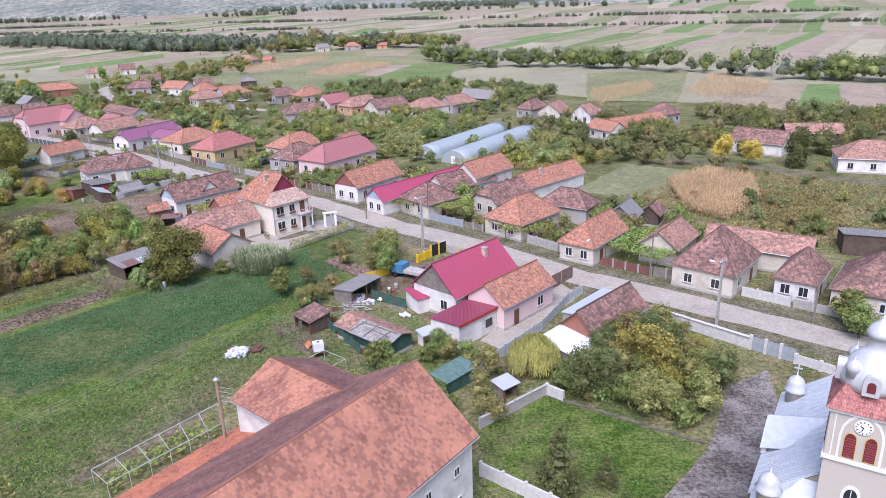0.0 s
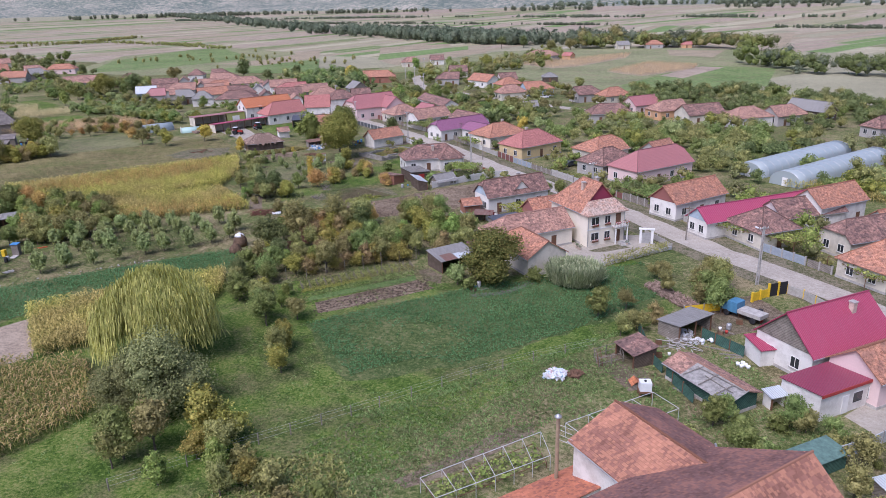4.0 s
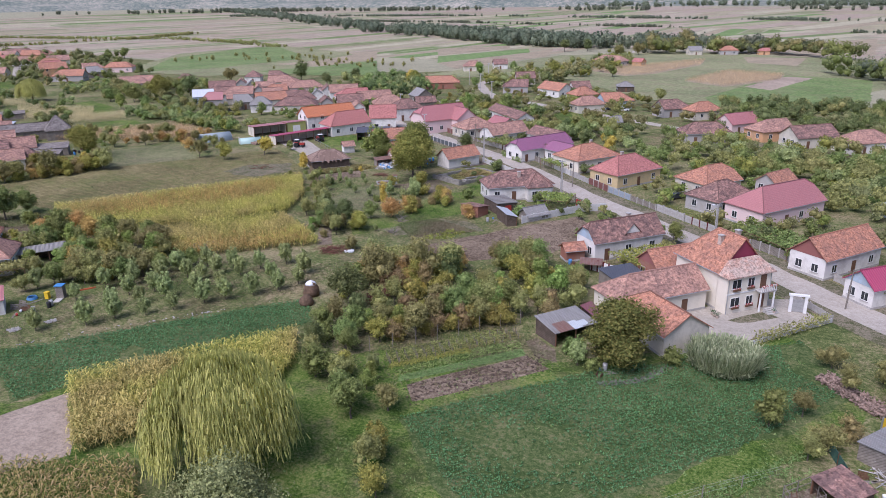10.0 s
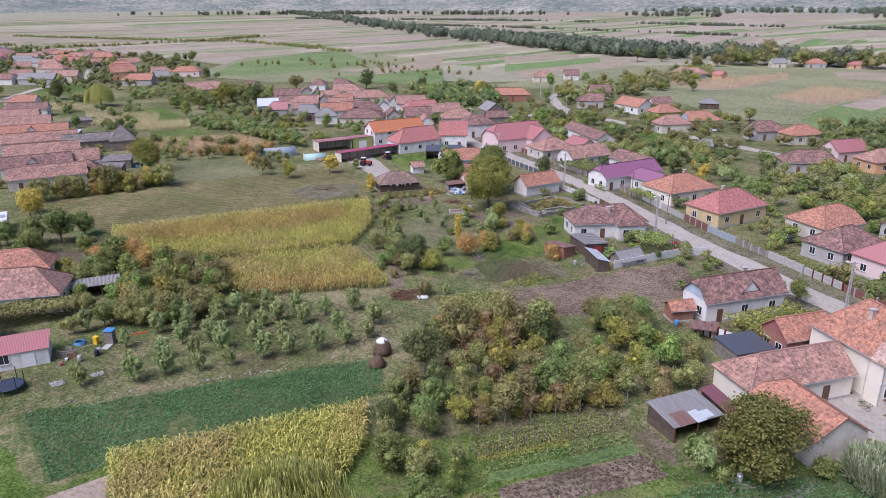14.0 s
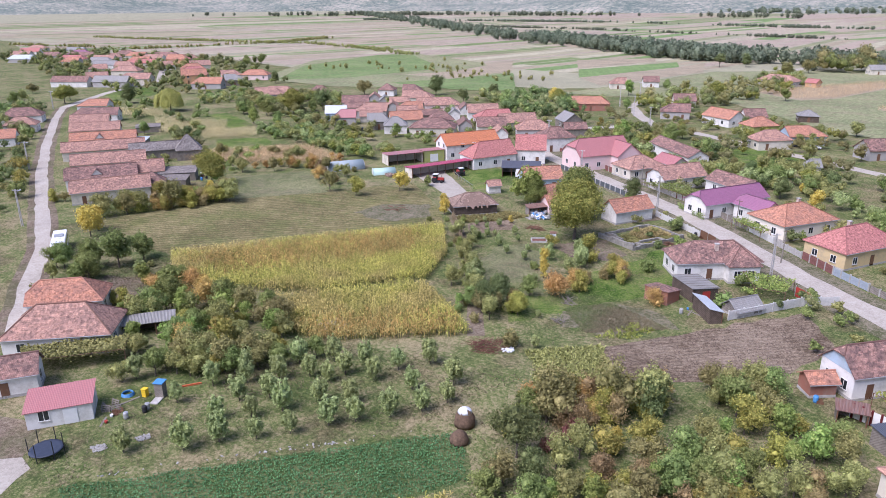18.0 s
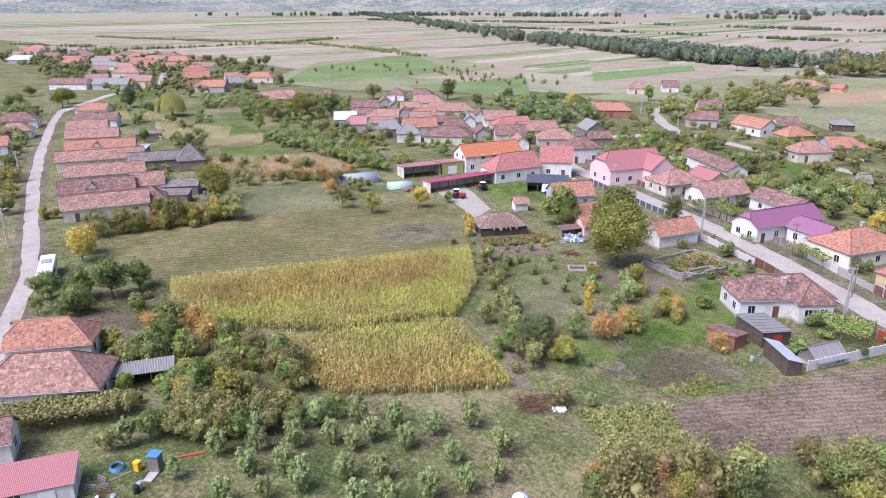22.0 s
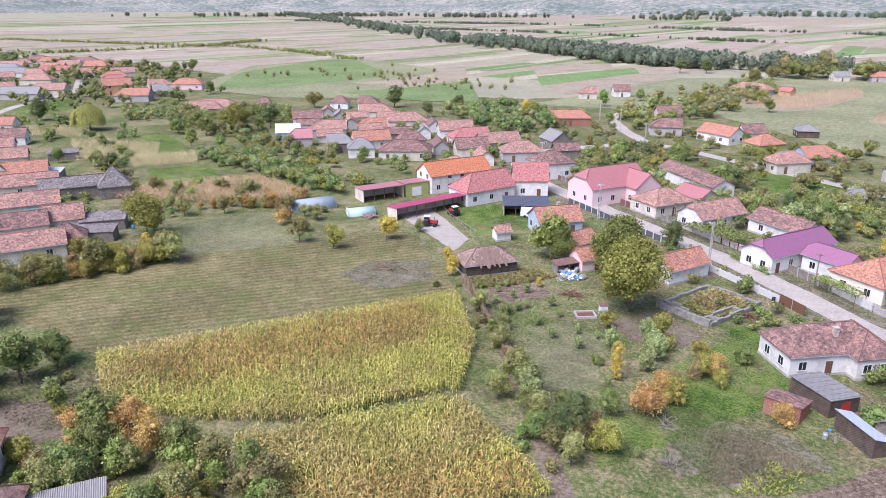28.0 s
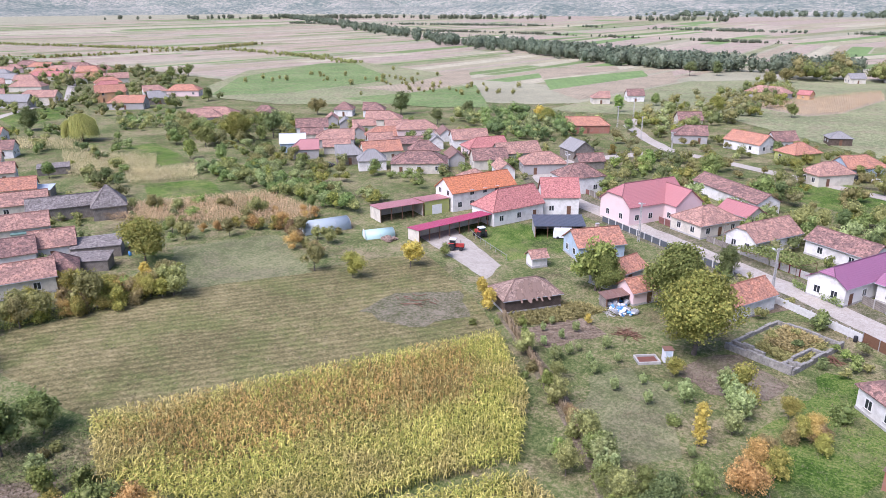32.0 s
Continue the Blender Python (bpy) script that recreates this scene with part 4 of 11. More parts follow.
    # openings
    if wins:
        storeys = [0.95] if eave < 4.6 else [0.95, 3.6]
        n = max(1, int((2 * wl - 1.0) / (3.4 if wins > 1 else 5.0)))
        door_at = rnd.randrange(n) if doors else -1
        for sy, turn in ((1, 0), (-1, 180)):
            for k in range(n if ("N" if sy > 0 else "S") in sides else 0):
                xx = -wl + (k + 0.5) * 2 * wl / n + rnd.uniform(-0.2, 0.2)
                for s, zz in enumerate(storeys):
                    if eave < 2.5:
                        zz = 0.7
                    if s == 0 and sy == -1 and k == door_at and eave > 2.3:
                        d = part_of("door", DOORM, None, top, m=pose(xx, sy * ww, 0.05, 0, 0, turn))
                    elif rnd.random() < (0.85 if wins > 1 else 0.6):
                        window(top, xx, sy * ww, zz, turn, "n" if eave > 2.7 else "s")
        for sx, turn in ((1, -90), (-1, 90)):
            for yy in () if ("E" if sx > 0 else "W") not in sides else ((-ww * 0.45, ww * 0.45) if W > 5 else (0,)):
                for zz in storeys:
                    window(top, sx * wl, yy, zz if eave > 2.5 else 0.7, turn, "n" if eave > 2.7 else "s")
    for cx, cy in chim:
        zt = ridge - abs(cy) / hw * rise
        c = part("chimney", boxed(cx - 0.3, cy - 0.3, zt - 0.7, cx + 0.3, cy + 0.3, zt + 1.0), CHIM, top)
        part("chimney_cap", boxed(cx - 0.38, cy - 0.38, zt + 1.0, cx + 0.38, cy + 0.38, zt + 1.12), CEMENT, c)
    return top


def shed(label, x, y, L, W, rot, front, back, roof, wall, open_front=False, name="shed", category="shed"):
    """A lean-to with a single pitch: low eave at local -y, high at +y."""
    FOOT.append((x, y, L, W, math.cos(radians(rot)), math.sin(radians(rot))))
    top = thing(name, label, category, pose(x, y, 0, 0, 0, rot))
    hl, hw = L / 2, W / 2
    part("roof", slab(bmesh.new(), [[(-hl, -hw, front), (hl, -hw, front), (hl, hw, back), (-hl, hw, back)]], 0.08), ROOFS[roof][0], top, ROOFS[roof][1] + " roof")
    o, t = 0.2, 0.1
    zf, zb = front - 0.12, back - 0.12
    for nm, a in (("back_wall", (-hl + o, hw - o - t, 0, hl - o, hw - o, zb - 0.06)),) + (() if open_front else (("front_wall", (-hl + o, -hw + o, 0, hl - o, -hw + o + t, zf)),)):
        part(nm, boxed(*a), WALLS[wall][0], top)
    for sx in (-1, 1):
        bm = bmesh.new()
        xs = (sx * (hl - o), sx * (hl - o - t))
        v = [bm.verts.new((xx, yy, zz)) for xx in xs for yy, zz in ((-hw + o + t, 0), (hw - o - t, 0), (hw - o - t, zb - 0.08), (-hw + o + t, zf))]
        for fc in ((0, 1, 2, 3), (4, 5, 6, 7), (0, 1, 5, 4), (1, 2, 6, 5), (2, 3, 7, 6), (3, 0, 4, 7)):
            bm.faces.new([v[i] for i in fc])
        bmesh.ops.recalc_face_normals(bm, faces=bm.faces[:])
        part("side_wall", bm, WALLS[wall][0], top)
    if open_front:
        n = max(2, int(L / 2.5) + 1)
        for i in range(n):
            px = -hl + o + 0.08 + (2 * hl - 2 * o - 0.16) * i / (n - 1)
            part("post", boxed(px - 0.07, -hw + o - 0.07, 0, px + 0.07, -hw + o + 0.07, zf), WOODP, top)
    return top

# street row, south side
house("whitewashed farmhouse with steep crimson metal roof and boarded gable", -1.5, 90.7, 13.2, 8.2, 48, 3.2, 7.0, "crimson", "white", gable="wood", chim=[(2.5, -1.2)])
house("pale pink cottage with patched orange and brown tile roof", 4.3, 86.1, 11.0, 6.5, 48, 3.2, 5.6, "orange", "pink", wins=2)
lean = shed("pale lean-to with dark crimson sheet roof and red fascia", -1.8, 80.1, 7.5, 5.0, 48, 3.1, 2.7, "claret", "white")
part("fascia", boxed(-3.76, -2.56, 2.78, 3.76, -2.5, 3.12), REDP, lean, "bright red fascia board")
part("door", boxed(-0.4, -2.36, 0, 0.5, -2.28, 2.05), WHITE, lean)
part("window", boxed(1.2, -2.35, 0.9, 2.5, -2.28, 2.0), GLASS, lean)
part("window_frame", boxed(1.12, -2.32, 0.82, 2.58, -2.285, 2.08), WHITE, lean)
shed("small white shed with red sheet roof", -7.2, 88.1, 4.0, 3.6, 33, 2.1, 2.5, "crimson", "white")
shed("open plank shed with grey sheet roof", -16.6, 92.0, 6.5, 3.6, 57, 2.3, 2.0, "grey", "wood", True)
barn = house("low green plank barn, tile roof half covered in grey felt", -12.7, 78.0, 9.5, 4.6, 139, 1.9, 2.7, "faded", "greenwood", wins=0, name="barn", category="barn")
FELT = plain_mat("roofing_felt", (0.3, 0.285, 0.265), 0.85, var=0.35)
for x0, x1, lift in ((-5.0, -2.6, 0.05), (-2.65, -0.5, 0.08), (-0.55, 1.7, 0.06)):
    zz = lambda y: 1.9 + 0.8 * (1 - y / 2.65) + lift
    part("felt_sheet", slab(bmesh.new(), [[(x1, 2.7, zz(2.7)), (x0, 2.68, zz(2.68)), (x0 + 0.1, -0.15, zz(0.05)), (x1 + 0.15, -0.1, zz(0.05))]], 0.03), FELT, barn, "torn grey felt sheet")
for x0, y0, x1, y1 in ((-4.6, 0.4, 1.2, 0.7), (-4.2, 1.3, -0.4, 1.2), (-1.2, 0.2, -0.9, 2.6), (0.8, 0.3, 1.4, 2.5), (-3.4, 0.5, -3.1, 2.6)):
    part("roof_batten", tubed((x0, y0, 2.9 - 0.3 * y0), (x1, y1, 2.9 - 0.3 * y1), 0.05, 0.05, 5), WALLS["wood"][0], barn)
shed("tumbledown plank pen with brown tiles", -21.1, 82.6, 4.0, 3.4, 314, 1.7, 2.3, "brown", "dark", True)
house("brick outbuilding with mossy brown tile roof", 14.7, 78.3, 11.5, 5.6, 47, 2.8, 5.4, "brown", "brick", wins=1)
shed("low lean-to under a pale zinc sheet roof", 13.9, 83.5, 9.6, 1.9, 48, 2.6, 2.4, "white", "grey")
shed("open shelter under a wide white sheet roof", 10.1, 72.8, 5.7, 5.4, 48, 2.3, 3.0, "sheeting", "wood", True)
blue_cottage = house("whitewashed cottage with brown tile roof and blue gable", -54.8, 139.0, 14.4, 6.4, 49, 3.3, 6.2, "brown", "white", hips=(0.3, 0), gable="blue", chim=[(2, 0.8)])
house("long cottage with mossy red tile roof and cream walls", -84.7, 165.8, 15.3, 8.0, 39, 3.2, 6.0, "brown", "white", hips=(1, 1), chim=[(0, -1.6)])
house("hipped cross wing of the mossy cottage", -80.2, 166.0, 6.4, 6.0, -51, 3.15, 5.9, "brown", "white", hips=(0, 1), wins=1, doors=0)
house("white outbuilding with patched orange tile roof", -110.1, 188.1, 10.5, 6.0, 61, 2.7, 5.0, "orange", "white", wins=0, category="outbuilding")
house("white and blue house with orange tile roof", -140.1, 202.1, 10.4, 8.0, 45, 3.0, 5.6, "orange", "blue", chim=[(1, 1)])
house("low brick annex with orange tile roof", -131.3, 190.3, 9.9, 6.0, 68, 2.6, 4.4, "orange", "grey", wins=1)
hay_barn = house("open hay barn under a ragged weathered straw roof", -141.5, 173.0, 10.7, 7.0, 49, 2.4, 4.6, "straw", "dark", hips=(1, 1), wins=0, name="barn", category="barn")
rb = random.Random(77)
bm = bmesh.new()
for k in range(150):
    y0 = rb.uniform(0.5, 3.3)
    x, side, ln, w = rb.uniform(-2.2, 2.2) * (0.6 + 0.4 * y0 / 1.7), rb.choice((-1, 1)), rb.uniform(0.5, 1.3), rb.uniform(0.06, 0.2)
    za, zb, jx = 4.7 - 2.2 * y0 / 3.5, 4.66 - 2.2 * (y0 + ln) / 3.5, rb.uniform(-0.15, 0.15)
    lo = [bm.verts.new(p) for p in ((x - w, side * y0, za), (x + w, side * y0, za), (x + w + jx, side * (y0 + ln), zb), (x - w + jx, side * (y0 + ln), zb))]
    hi = [bm.verts.new((v.co.x, v.co.y, v.co.z + 0.035)) for v in lo]
    bm.faces.new(hi)
    for i in range(4):
        bm.faces.new((lo[i], lo[i - 1], hi[i - 1], hi[i]))
bmesh.ops.recalc_face_normals(bm, faces=bm.faces[:])
part("thatch", bm, ROOFS["straw"][0], hay_barn, "ragged straw bundles", "stuff")
house("new house with dark red tile roof and white walls", -166.2, 216.7, 15.1, 9.0, 64, 3.4, 7.2, "red", "white", hips=(1, 0))
house("white cross gable wing with dark red roof", -158.5, 228.5, 9.3, 9.0, 30, 4.2, 8.0, "red", "white")
house("long two-storey house with bright orange tile roof", -178.7, 224.0, 18.9, 9.0, 61, 4.6, 7.6, "bright", "white")
shed("long open tractor shed with crimson sheet roof", -171.1, 202.1, 24.4, 4.5, 68, 2.9, 2.6, "crimson", "cream", True)
shed("open cart bays with pink sheet roof", -189.1, 204.4, 11.6, 6.0, 61, 3.3, 3.0, "pinkred", "cream", True)
lime = shed("lime green garage with pink sheet roof", -184.6, 212.6, 7.0, 6.0, 61, 3.5, 3.1, "pinkred", "green")
part("garage_door", boxed(-1.4, -2.86, 0, 1.2, -2.79, 2.3), WHITE, lime)
shed("open car port with anthracite sheet roof", -151.4, 211.3, 11.0, 6.5, 30, 2.6, 3.3, "anthracite", "grey", True, "car_port", "car port")

# street row, north side
house("pink rendered house with pinkish metal tile roof", -32.1, 171.3, 18.4, 9.6, 55, 3.5, 7.0, "pinkred", "pink", hips=(1, 0.3))
house("white house with orange tile roof and red gable", -21.5, 146.3, 14.6, 7.0, 55, 3.3, 6.2, "orange", "white", gable="red")
house("long low house with magenta sheet roof and pale gable", -9.8, 140.5, 26.0, 5.6, 46, 3.0, 5.2, "magenta", "white", gable="blue", wins=1)
house("brown tiled pyramid roof house under vines", -8.3, 132.4, 8.4, 9.0, 43, 3.0, 6.0, "brown", "cream", hips=(1, 1))
house("long brown tiled barn behind the street", -2.0, 143.0, 14.0, 7.0, 40, 3.0, 5.6, "brown", "white", wins=0, category="barn")
house("raised house with orange roof and skylight", 2.5, 147.5, 12.5, 7.0, 49, 4.2, 7.0, "orange", "white")
house("long outbuilding with plain orange tile roof", 15.5, 144.5, 18.5, 6.5, 44, 3.0, 5.4, "orange", "white", wins=0, category="outbuilding", chim=[(-3, -1)])
house("old house with brown tile roof", 5.9, 131.7, 10.5, 7.0, 42, 3.0, 5.8, "brown", "cream", hips=(0.6, 0))
house("hipped house with fresh orange tile roof", 8.6, 120.0, 11.6, 8.5, 47, 3.0, 6.4, "orange", "cream", hips=(1, 1))
house("brown tiled house end-on to the garden", 17.6, 126.5, 10.0, 6.5, 147, 3.0, 5.6, "brown", "grey", hips=(1, 1), wins=1)
house("cream cottage with orange hipped roof and satellite dish", 18.7, 107.5, 11.6, 6.4, 52, 3.0, 6.0, "orange", "cream", hips=(1, 0))
house("pink gabled outbuilding with orange ridge", 29.9, 105.6, 9.5, 6.4, 54, 2.8, 5.2, "faded", "cream", wins=0, category="outbuilding")
house("big old house with tall mossy brown hipped roof", 33.6, 95.2, 10.8, 9.0, 51, 3.3, 8.0, "brown", "cream", hips=(1, 1))
house("long rear wing with faded tile roof", 42.0, 101.5, 15.0, 6.0, 147, 3.0, 5.2, "faded", "cream", wins=0)
house("small white cottage with brown hipped roof", 43.4, 90.4, 8.2, 5.6, 53, 3.0, 6.2, "brown", "white", hips=(1, 1))
house("green rendered house with brown hipped roof", 51.0, 86.5, 11.0, 9.0, 53, 3.0, 6.8, "brown", "cream", hips=(1, 1))
house("large orange tiled house by the back lane", 87.6, 156.7, 14.0, 9.5, 162, 3.3, 6.6, "faded", "white", hips=(1, 1))
house("open barn with pale tile roof on posts", 88.0, 184.9, 14.0, 7.0, 172, 3.4, 5.4, "faded", "dark", wins=0, name="barn", category="barn")
house("red brown tiled farmhouse behind yellow trees", 72.1, 177.1, 13.0, 7.5, 140, 3.0, 5.8, "brown", "white")
house("long orange tiled farmhouse among gardens", 47.7, 205.2, 20.0, 7.5, 31, 3.0, 5.4, "orange", "white")
house("wing of the garden farmhouse with orange roof", 38.5, 199.0, 10.0, 6.5, 121, 3.0, 5.2, "orange", "white")
shed("grey sheet roofed open barn", 60.4, 105.8, 8.0, 6.0, 161, 2.6, 3.4, "grey", "dark", True)
house("weathered plank barn with grey roof", 26.0, 119.0, 6.0, 5.0, 60, 2.8, 5.0, "grey", "wood", wins=0, name="barn", category="barn")
house("broken tile roof hut", 31.5, 122.0, 4.5, 4.0, 60, 2.2, 3.8, "brown", "dark", wins=0, category="hut")
house("hipped house with purple metal tile roof", -94.2, 207.0, 18.8, 7.5, 60, 3.3, 5.8, "purple", "white", hips=(0.4, 0))
house("purple roofed cross wing of the white house", -86.5, 203.5, 9.0, 6.0, 150, 3.2, 5.2, "purple", "white", hips=(0, 0.3))
house("cream house with orange hipped roof", -78.6, 199.6, 14.4, 10.5, 57, 3.3, 6.2, "orange", "ivory", hips=(1, 1), chim=[(2, 1)])
house("ochre house with red hipped tile roof", -65.8, 188.5, 15.0, 9.5, 60, 3.3, 6.6, "red", "yellow", hips=(1, 1), chim=[(-1, 0.6)])
house("brick trimmed house with orange roof", -46.9, 187.5, 11.2, 10.0, 54, 3.0, 6.0, "orange", "cream", hips=(1, 0.4))
house("old hipped house with mossy brown roof", -42.6, 174.3, 12.0, 8.9, 58, 3.0, 6.0, "brown", "grey", hips=(1, 1))
house("little orange tiled annex", -33.1, 192.6, 8.4, 5.6, 60, 2.8, 4.8, "orange", "grey", wins=1)
house("big pinkish roofed house with white gables", -139.5, 234.0, 17.5, 11.0, 57, 4.2, 8.4, "pinkred", "pink", hips=(0.5, 0))
house("pink cross wing with tall gable", -132.5, 236.0, 9.0, 8.5, 147, 4.2, 7.6, "pinkred", "pink")
house("white two-storey house with brown red roof", -161.4, 248.9, 11.8, 9.0, 50, 4.4, 7.4, "brown", "white", hips=(1, 1))
house("long brown tiled barn behind the pink house", -123.3, 257.1, 25.6, 7.0, 137, 3.0, 5.0, "brown", "white", wins=1, category="barn")
house("cottage with faded pink tile roof", -124.4, 229.1, 11.9, 9.5, 57, 3.0, 5.8, "faded", "cream", hips=(1, 1))
house("small wing with pink sheet roof", -118.5, 238.0, 9.0, 6.5, 147, 3.0, 5.0, "pinkred", "cream", wins=1)
house("low house with faded orange tile roof", -111.8, 223.6, 13.8, 8.0, 58, 3.0, 5.8, "faded", "white", hips=(0.3, 0), gable="white")
house("brown tiled rear wing with white walls", -96.8, 222.5, 14.0, 7.0, 147, 3.0, 5.2, "brown", "white", wins=1)

# end of the lane, left near
house("big cottage with faded hipped tile roof under vines", -150.2, 83.3, 15.0, 8.5, 45, 3.0, 6.4, "faded", "white", hips=(1, 1))
house("rear wing with orange tile roof", -160.7, 89.2, 11.4, 7.0, 49, 3.0, 5.8, "orange", "white", hips=(0.5, 1), wins=1)
wsh = shed("white shed with pink sheet roof", -131.9, 73.6, 7.4, 5.0, 57, 2.3, 2.9, "pinkred", "white")
window(wsh, -1.6, -2.32, 0.9, 180, "n")
part("door", boxed(0.4, -2.38, 0.02, 1.9, -2.3, 1.95), WHITE, wsh, "white double door")
house("small old house with mossy tile roof", -143.2, 72.4, 8.0, 5.0, 57, 2.8, 4.8, "brown", "white", wins=1)
shed("long low plank shed with grey roof", -144.6, 92.4, 8.2, 3.2, 55, 2.0, 2.4, "grey", "dark", True)

def dormer(top, x, w, hw, eave, ridge, side=-1):
    """A little white gable that breaks through the lower roof slope."""
    rise = ridge - eave
    zb, zt = eave + 0.28 * rise, eave + 0.28 * rise + w * 0.55
    yf = hw * 0.78
    back = hw * (1 - (zt - eave) / rise)
    d = part("dormer_front", boxed(0, 0, 0, 0.01, 0.01, 0.01), WALLS["white"][0], top)
    bm = bmesh.new()
    v = [bm.verts.new((x + dx, side * (yf + dy), zz)) for dy in (0, -0.3) for dx, zz in ((-w / 2, zb), (w / 2, zb), (0, zt))]
    for f in ((0, 1, 2), (3, 5, 4), (0, 3, 4, 1), (1, 4, 5, 2), (2, 5, 3, 0)):
        bm.faces.new([v[i] for i in f])
    bmesh.ops.recalc_face_normals(bm, faces=bm.faces[:])
    bm.to_mesh(d.data)
    bm.free()
    bm = bmesh.new()
    for sx in (-1, 1):
        p = [(x + sx * (w / 2 + 0.25), side * (yf + 0.2), zb - 0.1), (x, side * (yf + 0.2), zt + 0.12), (x, side * max(0.2, back - 0.2), zt + 0.12), (x + sx * (w / 2 + 0.25), side * (yf - 0.25), zb - 0.1)]
        t = [bm.verts.new(q) for q in p] + [bm.verts.new((q[0], q[1], q[2] - 0.1)) for q in p]
        for f in ((0, 1, 2, 3), (7, 6, 5, 4), (0, 4, 5, 1), (1, 5, 6, 2), (2, 6, 7, 3), (3, 7, 4, 0)):
            bm.faces.new([t[i] for i in f])
    bmesh.ops.recalc_face_normals(bm, faces=bm.faces[:])
    lay = bm.loops.layers.uv.new("UVMap")
    for f in bm.faces:
        uv_face(bm, f, lay)
    part("dormer_roof", bm, ROOFS["brown"][0], d)


# long houses along the lane
for lx, ly, ll, lw, lr, lroof, lh, lbl in (
        (-221.6, 130.0, 18.7, 6.5, 60, "faded", 0.2, "long low house with faded pink tile roof"), (-236.9, 135.9, 18.0, 7.5, 60, "brown", 0.2, "long house with brown tile roof and small dormer"),
        (-252.4, 146.6, 20.4, 7.0, 58, "faded", 0.0, "long house with faded tile roof and blue sheet annex"), (-272.3, 156.0, 24.5, 7.0, 57, "faded", 0.0, "long narrow farmhouse with faded tile roof"),
        (-287.8, 164.4, 21.0, 7.5, 55, "orange", 0.0, "long farmhouse with orange tile roof and gable dormer"), (-309.9, 173.3, 17.3, 7.0, 54, "faded", 0.0, "lane farmhouse with faded orange tile roof"),
        (-329.8, 181.8, 14.5, 7.0, 53, "faded", 0.0, "lane cottage with pinkish tile roof"), (-346.4, 193.1, 18.8, 7.5, 45, "brown", 1.0, "lane house with brown hipped roof"), (-374.8, 207.7, 13.7, 9.0, 40, "orange", 1.0, "end house with orange hipped roof")):
    lane_house = house(lbl, lx, ly, ll, lw, lr, 3.0, 5.6, lroof, "white" if lroof != "faded" else "cream", hips=(lh, 0), wins=1)
    if "dormer" in lbl:
        dormer(lane_house, -1.0, 2.6, lw / 2, 3.0, 5.6)
house("tall grey shingle barn", -257.5, 165.5, 17.0, 7.0, 57, 3.0, 5.2, "shingle", "wood", wins=0, name="barn", category="barn")
house("grey barn with pyramid roof", -249.0, 170.8, 8.0, 8.0, 57, 3.2, 7.6, "shingle", "wood", hips=(1, 1), wins=0, name="barn", category="barn")
shed("low plank sheds with grey roofs", -226.2, 152.2, 9.5, 5.5, 48, 2.4, 3.2, "shingle", "wood")
house("brick house with steep tile gable", -232.5, 147.0, 8.5, 6.5, 57, 2.9, 5.8, "faded", "white", wins=1)
house("old cottage with brown pyramid roof", -219.5, 140.0, 7.0, 7.0, 57, 2.6, 5.4, "brown", "grey", hips=(1, 1), wins=0)
house("big hipped house across the lane", -370.0, 174.0, 16.0, 9.0, 55, 3.0, 6.0, "brown", "white", hips=(1, 1), wins=1)
house("faded roofed cottage across the lane", -346.0, 163.0, 12.0, 8.0, 55, 3.0, 5.6, "faded", "white", hips=(1, 1), wins=1)
house("orange roofed cottage across the lane", -322.0, 145.5, 11.0, 8.0, 55, 3.0, 5.6, "orange", "white", wins=1)

shed("teal roofed lean-to between the long houses", -247.6, 150.1, 6, 4.5, 58, 2.2, 2.8, "teal", "cream")
shed("sagging grey roofed plank shed", -228.1, 152.6, 9, 5, 52, 2.2, 2.8, "grey", "wood")
shed("collapsing grey plank shed", -220.2, 146.4, 8, 4.5, 40, 2.2, 2.8, "shingle", "wood")
shed("grey roofed store behind the lane houses", -304.3, 190.7, 9, 5, 55, 2.2, 2.8, "shingle", "wood")
shed("pale sheet roofed store behind the lane houses", -282.0, 172.6, 8, 4.5, 40, 2.2, 2.8, "white", "wood")

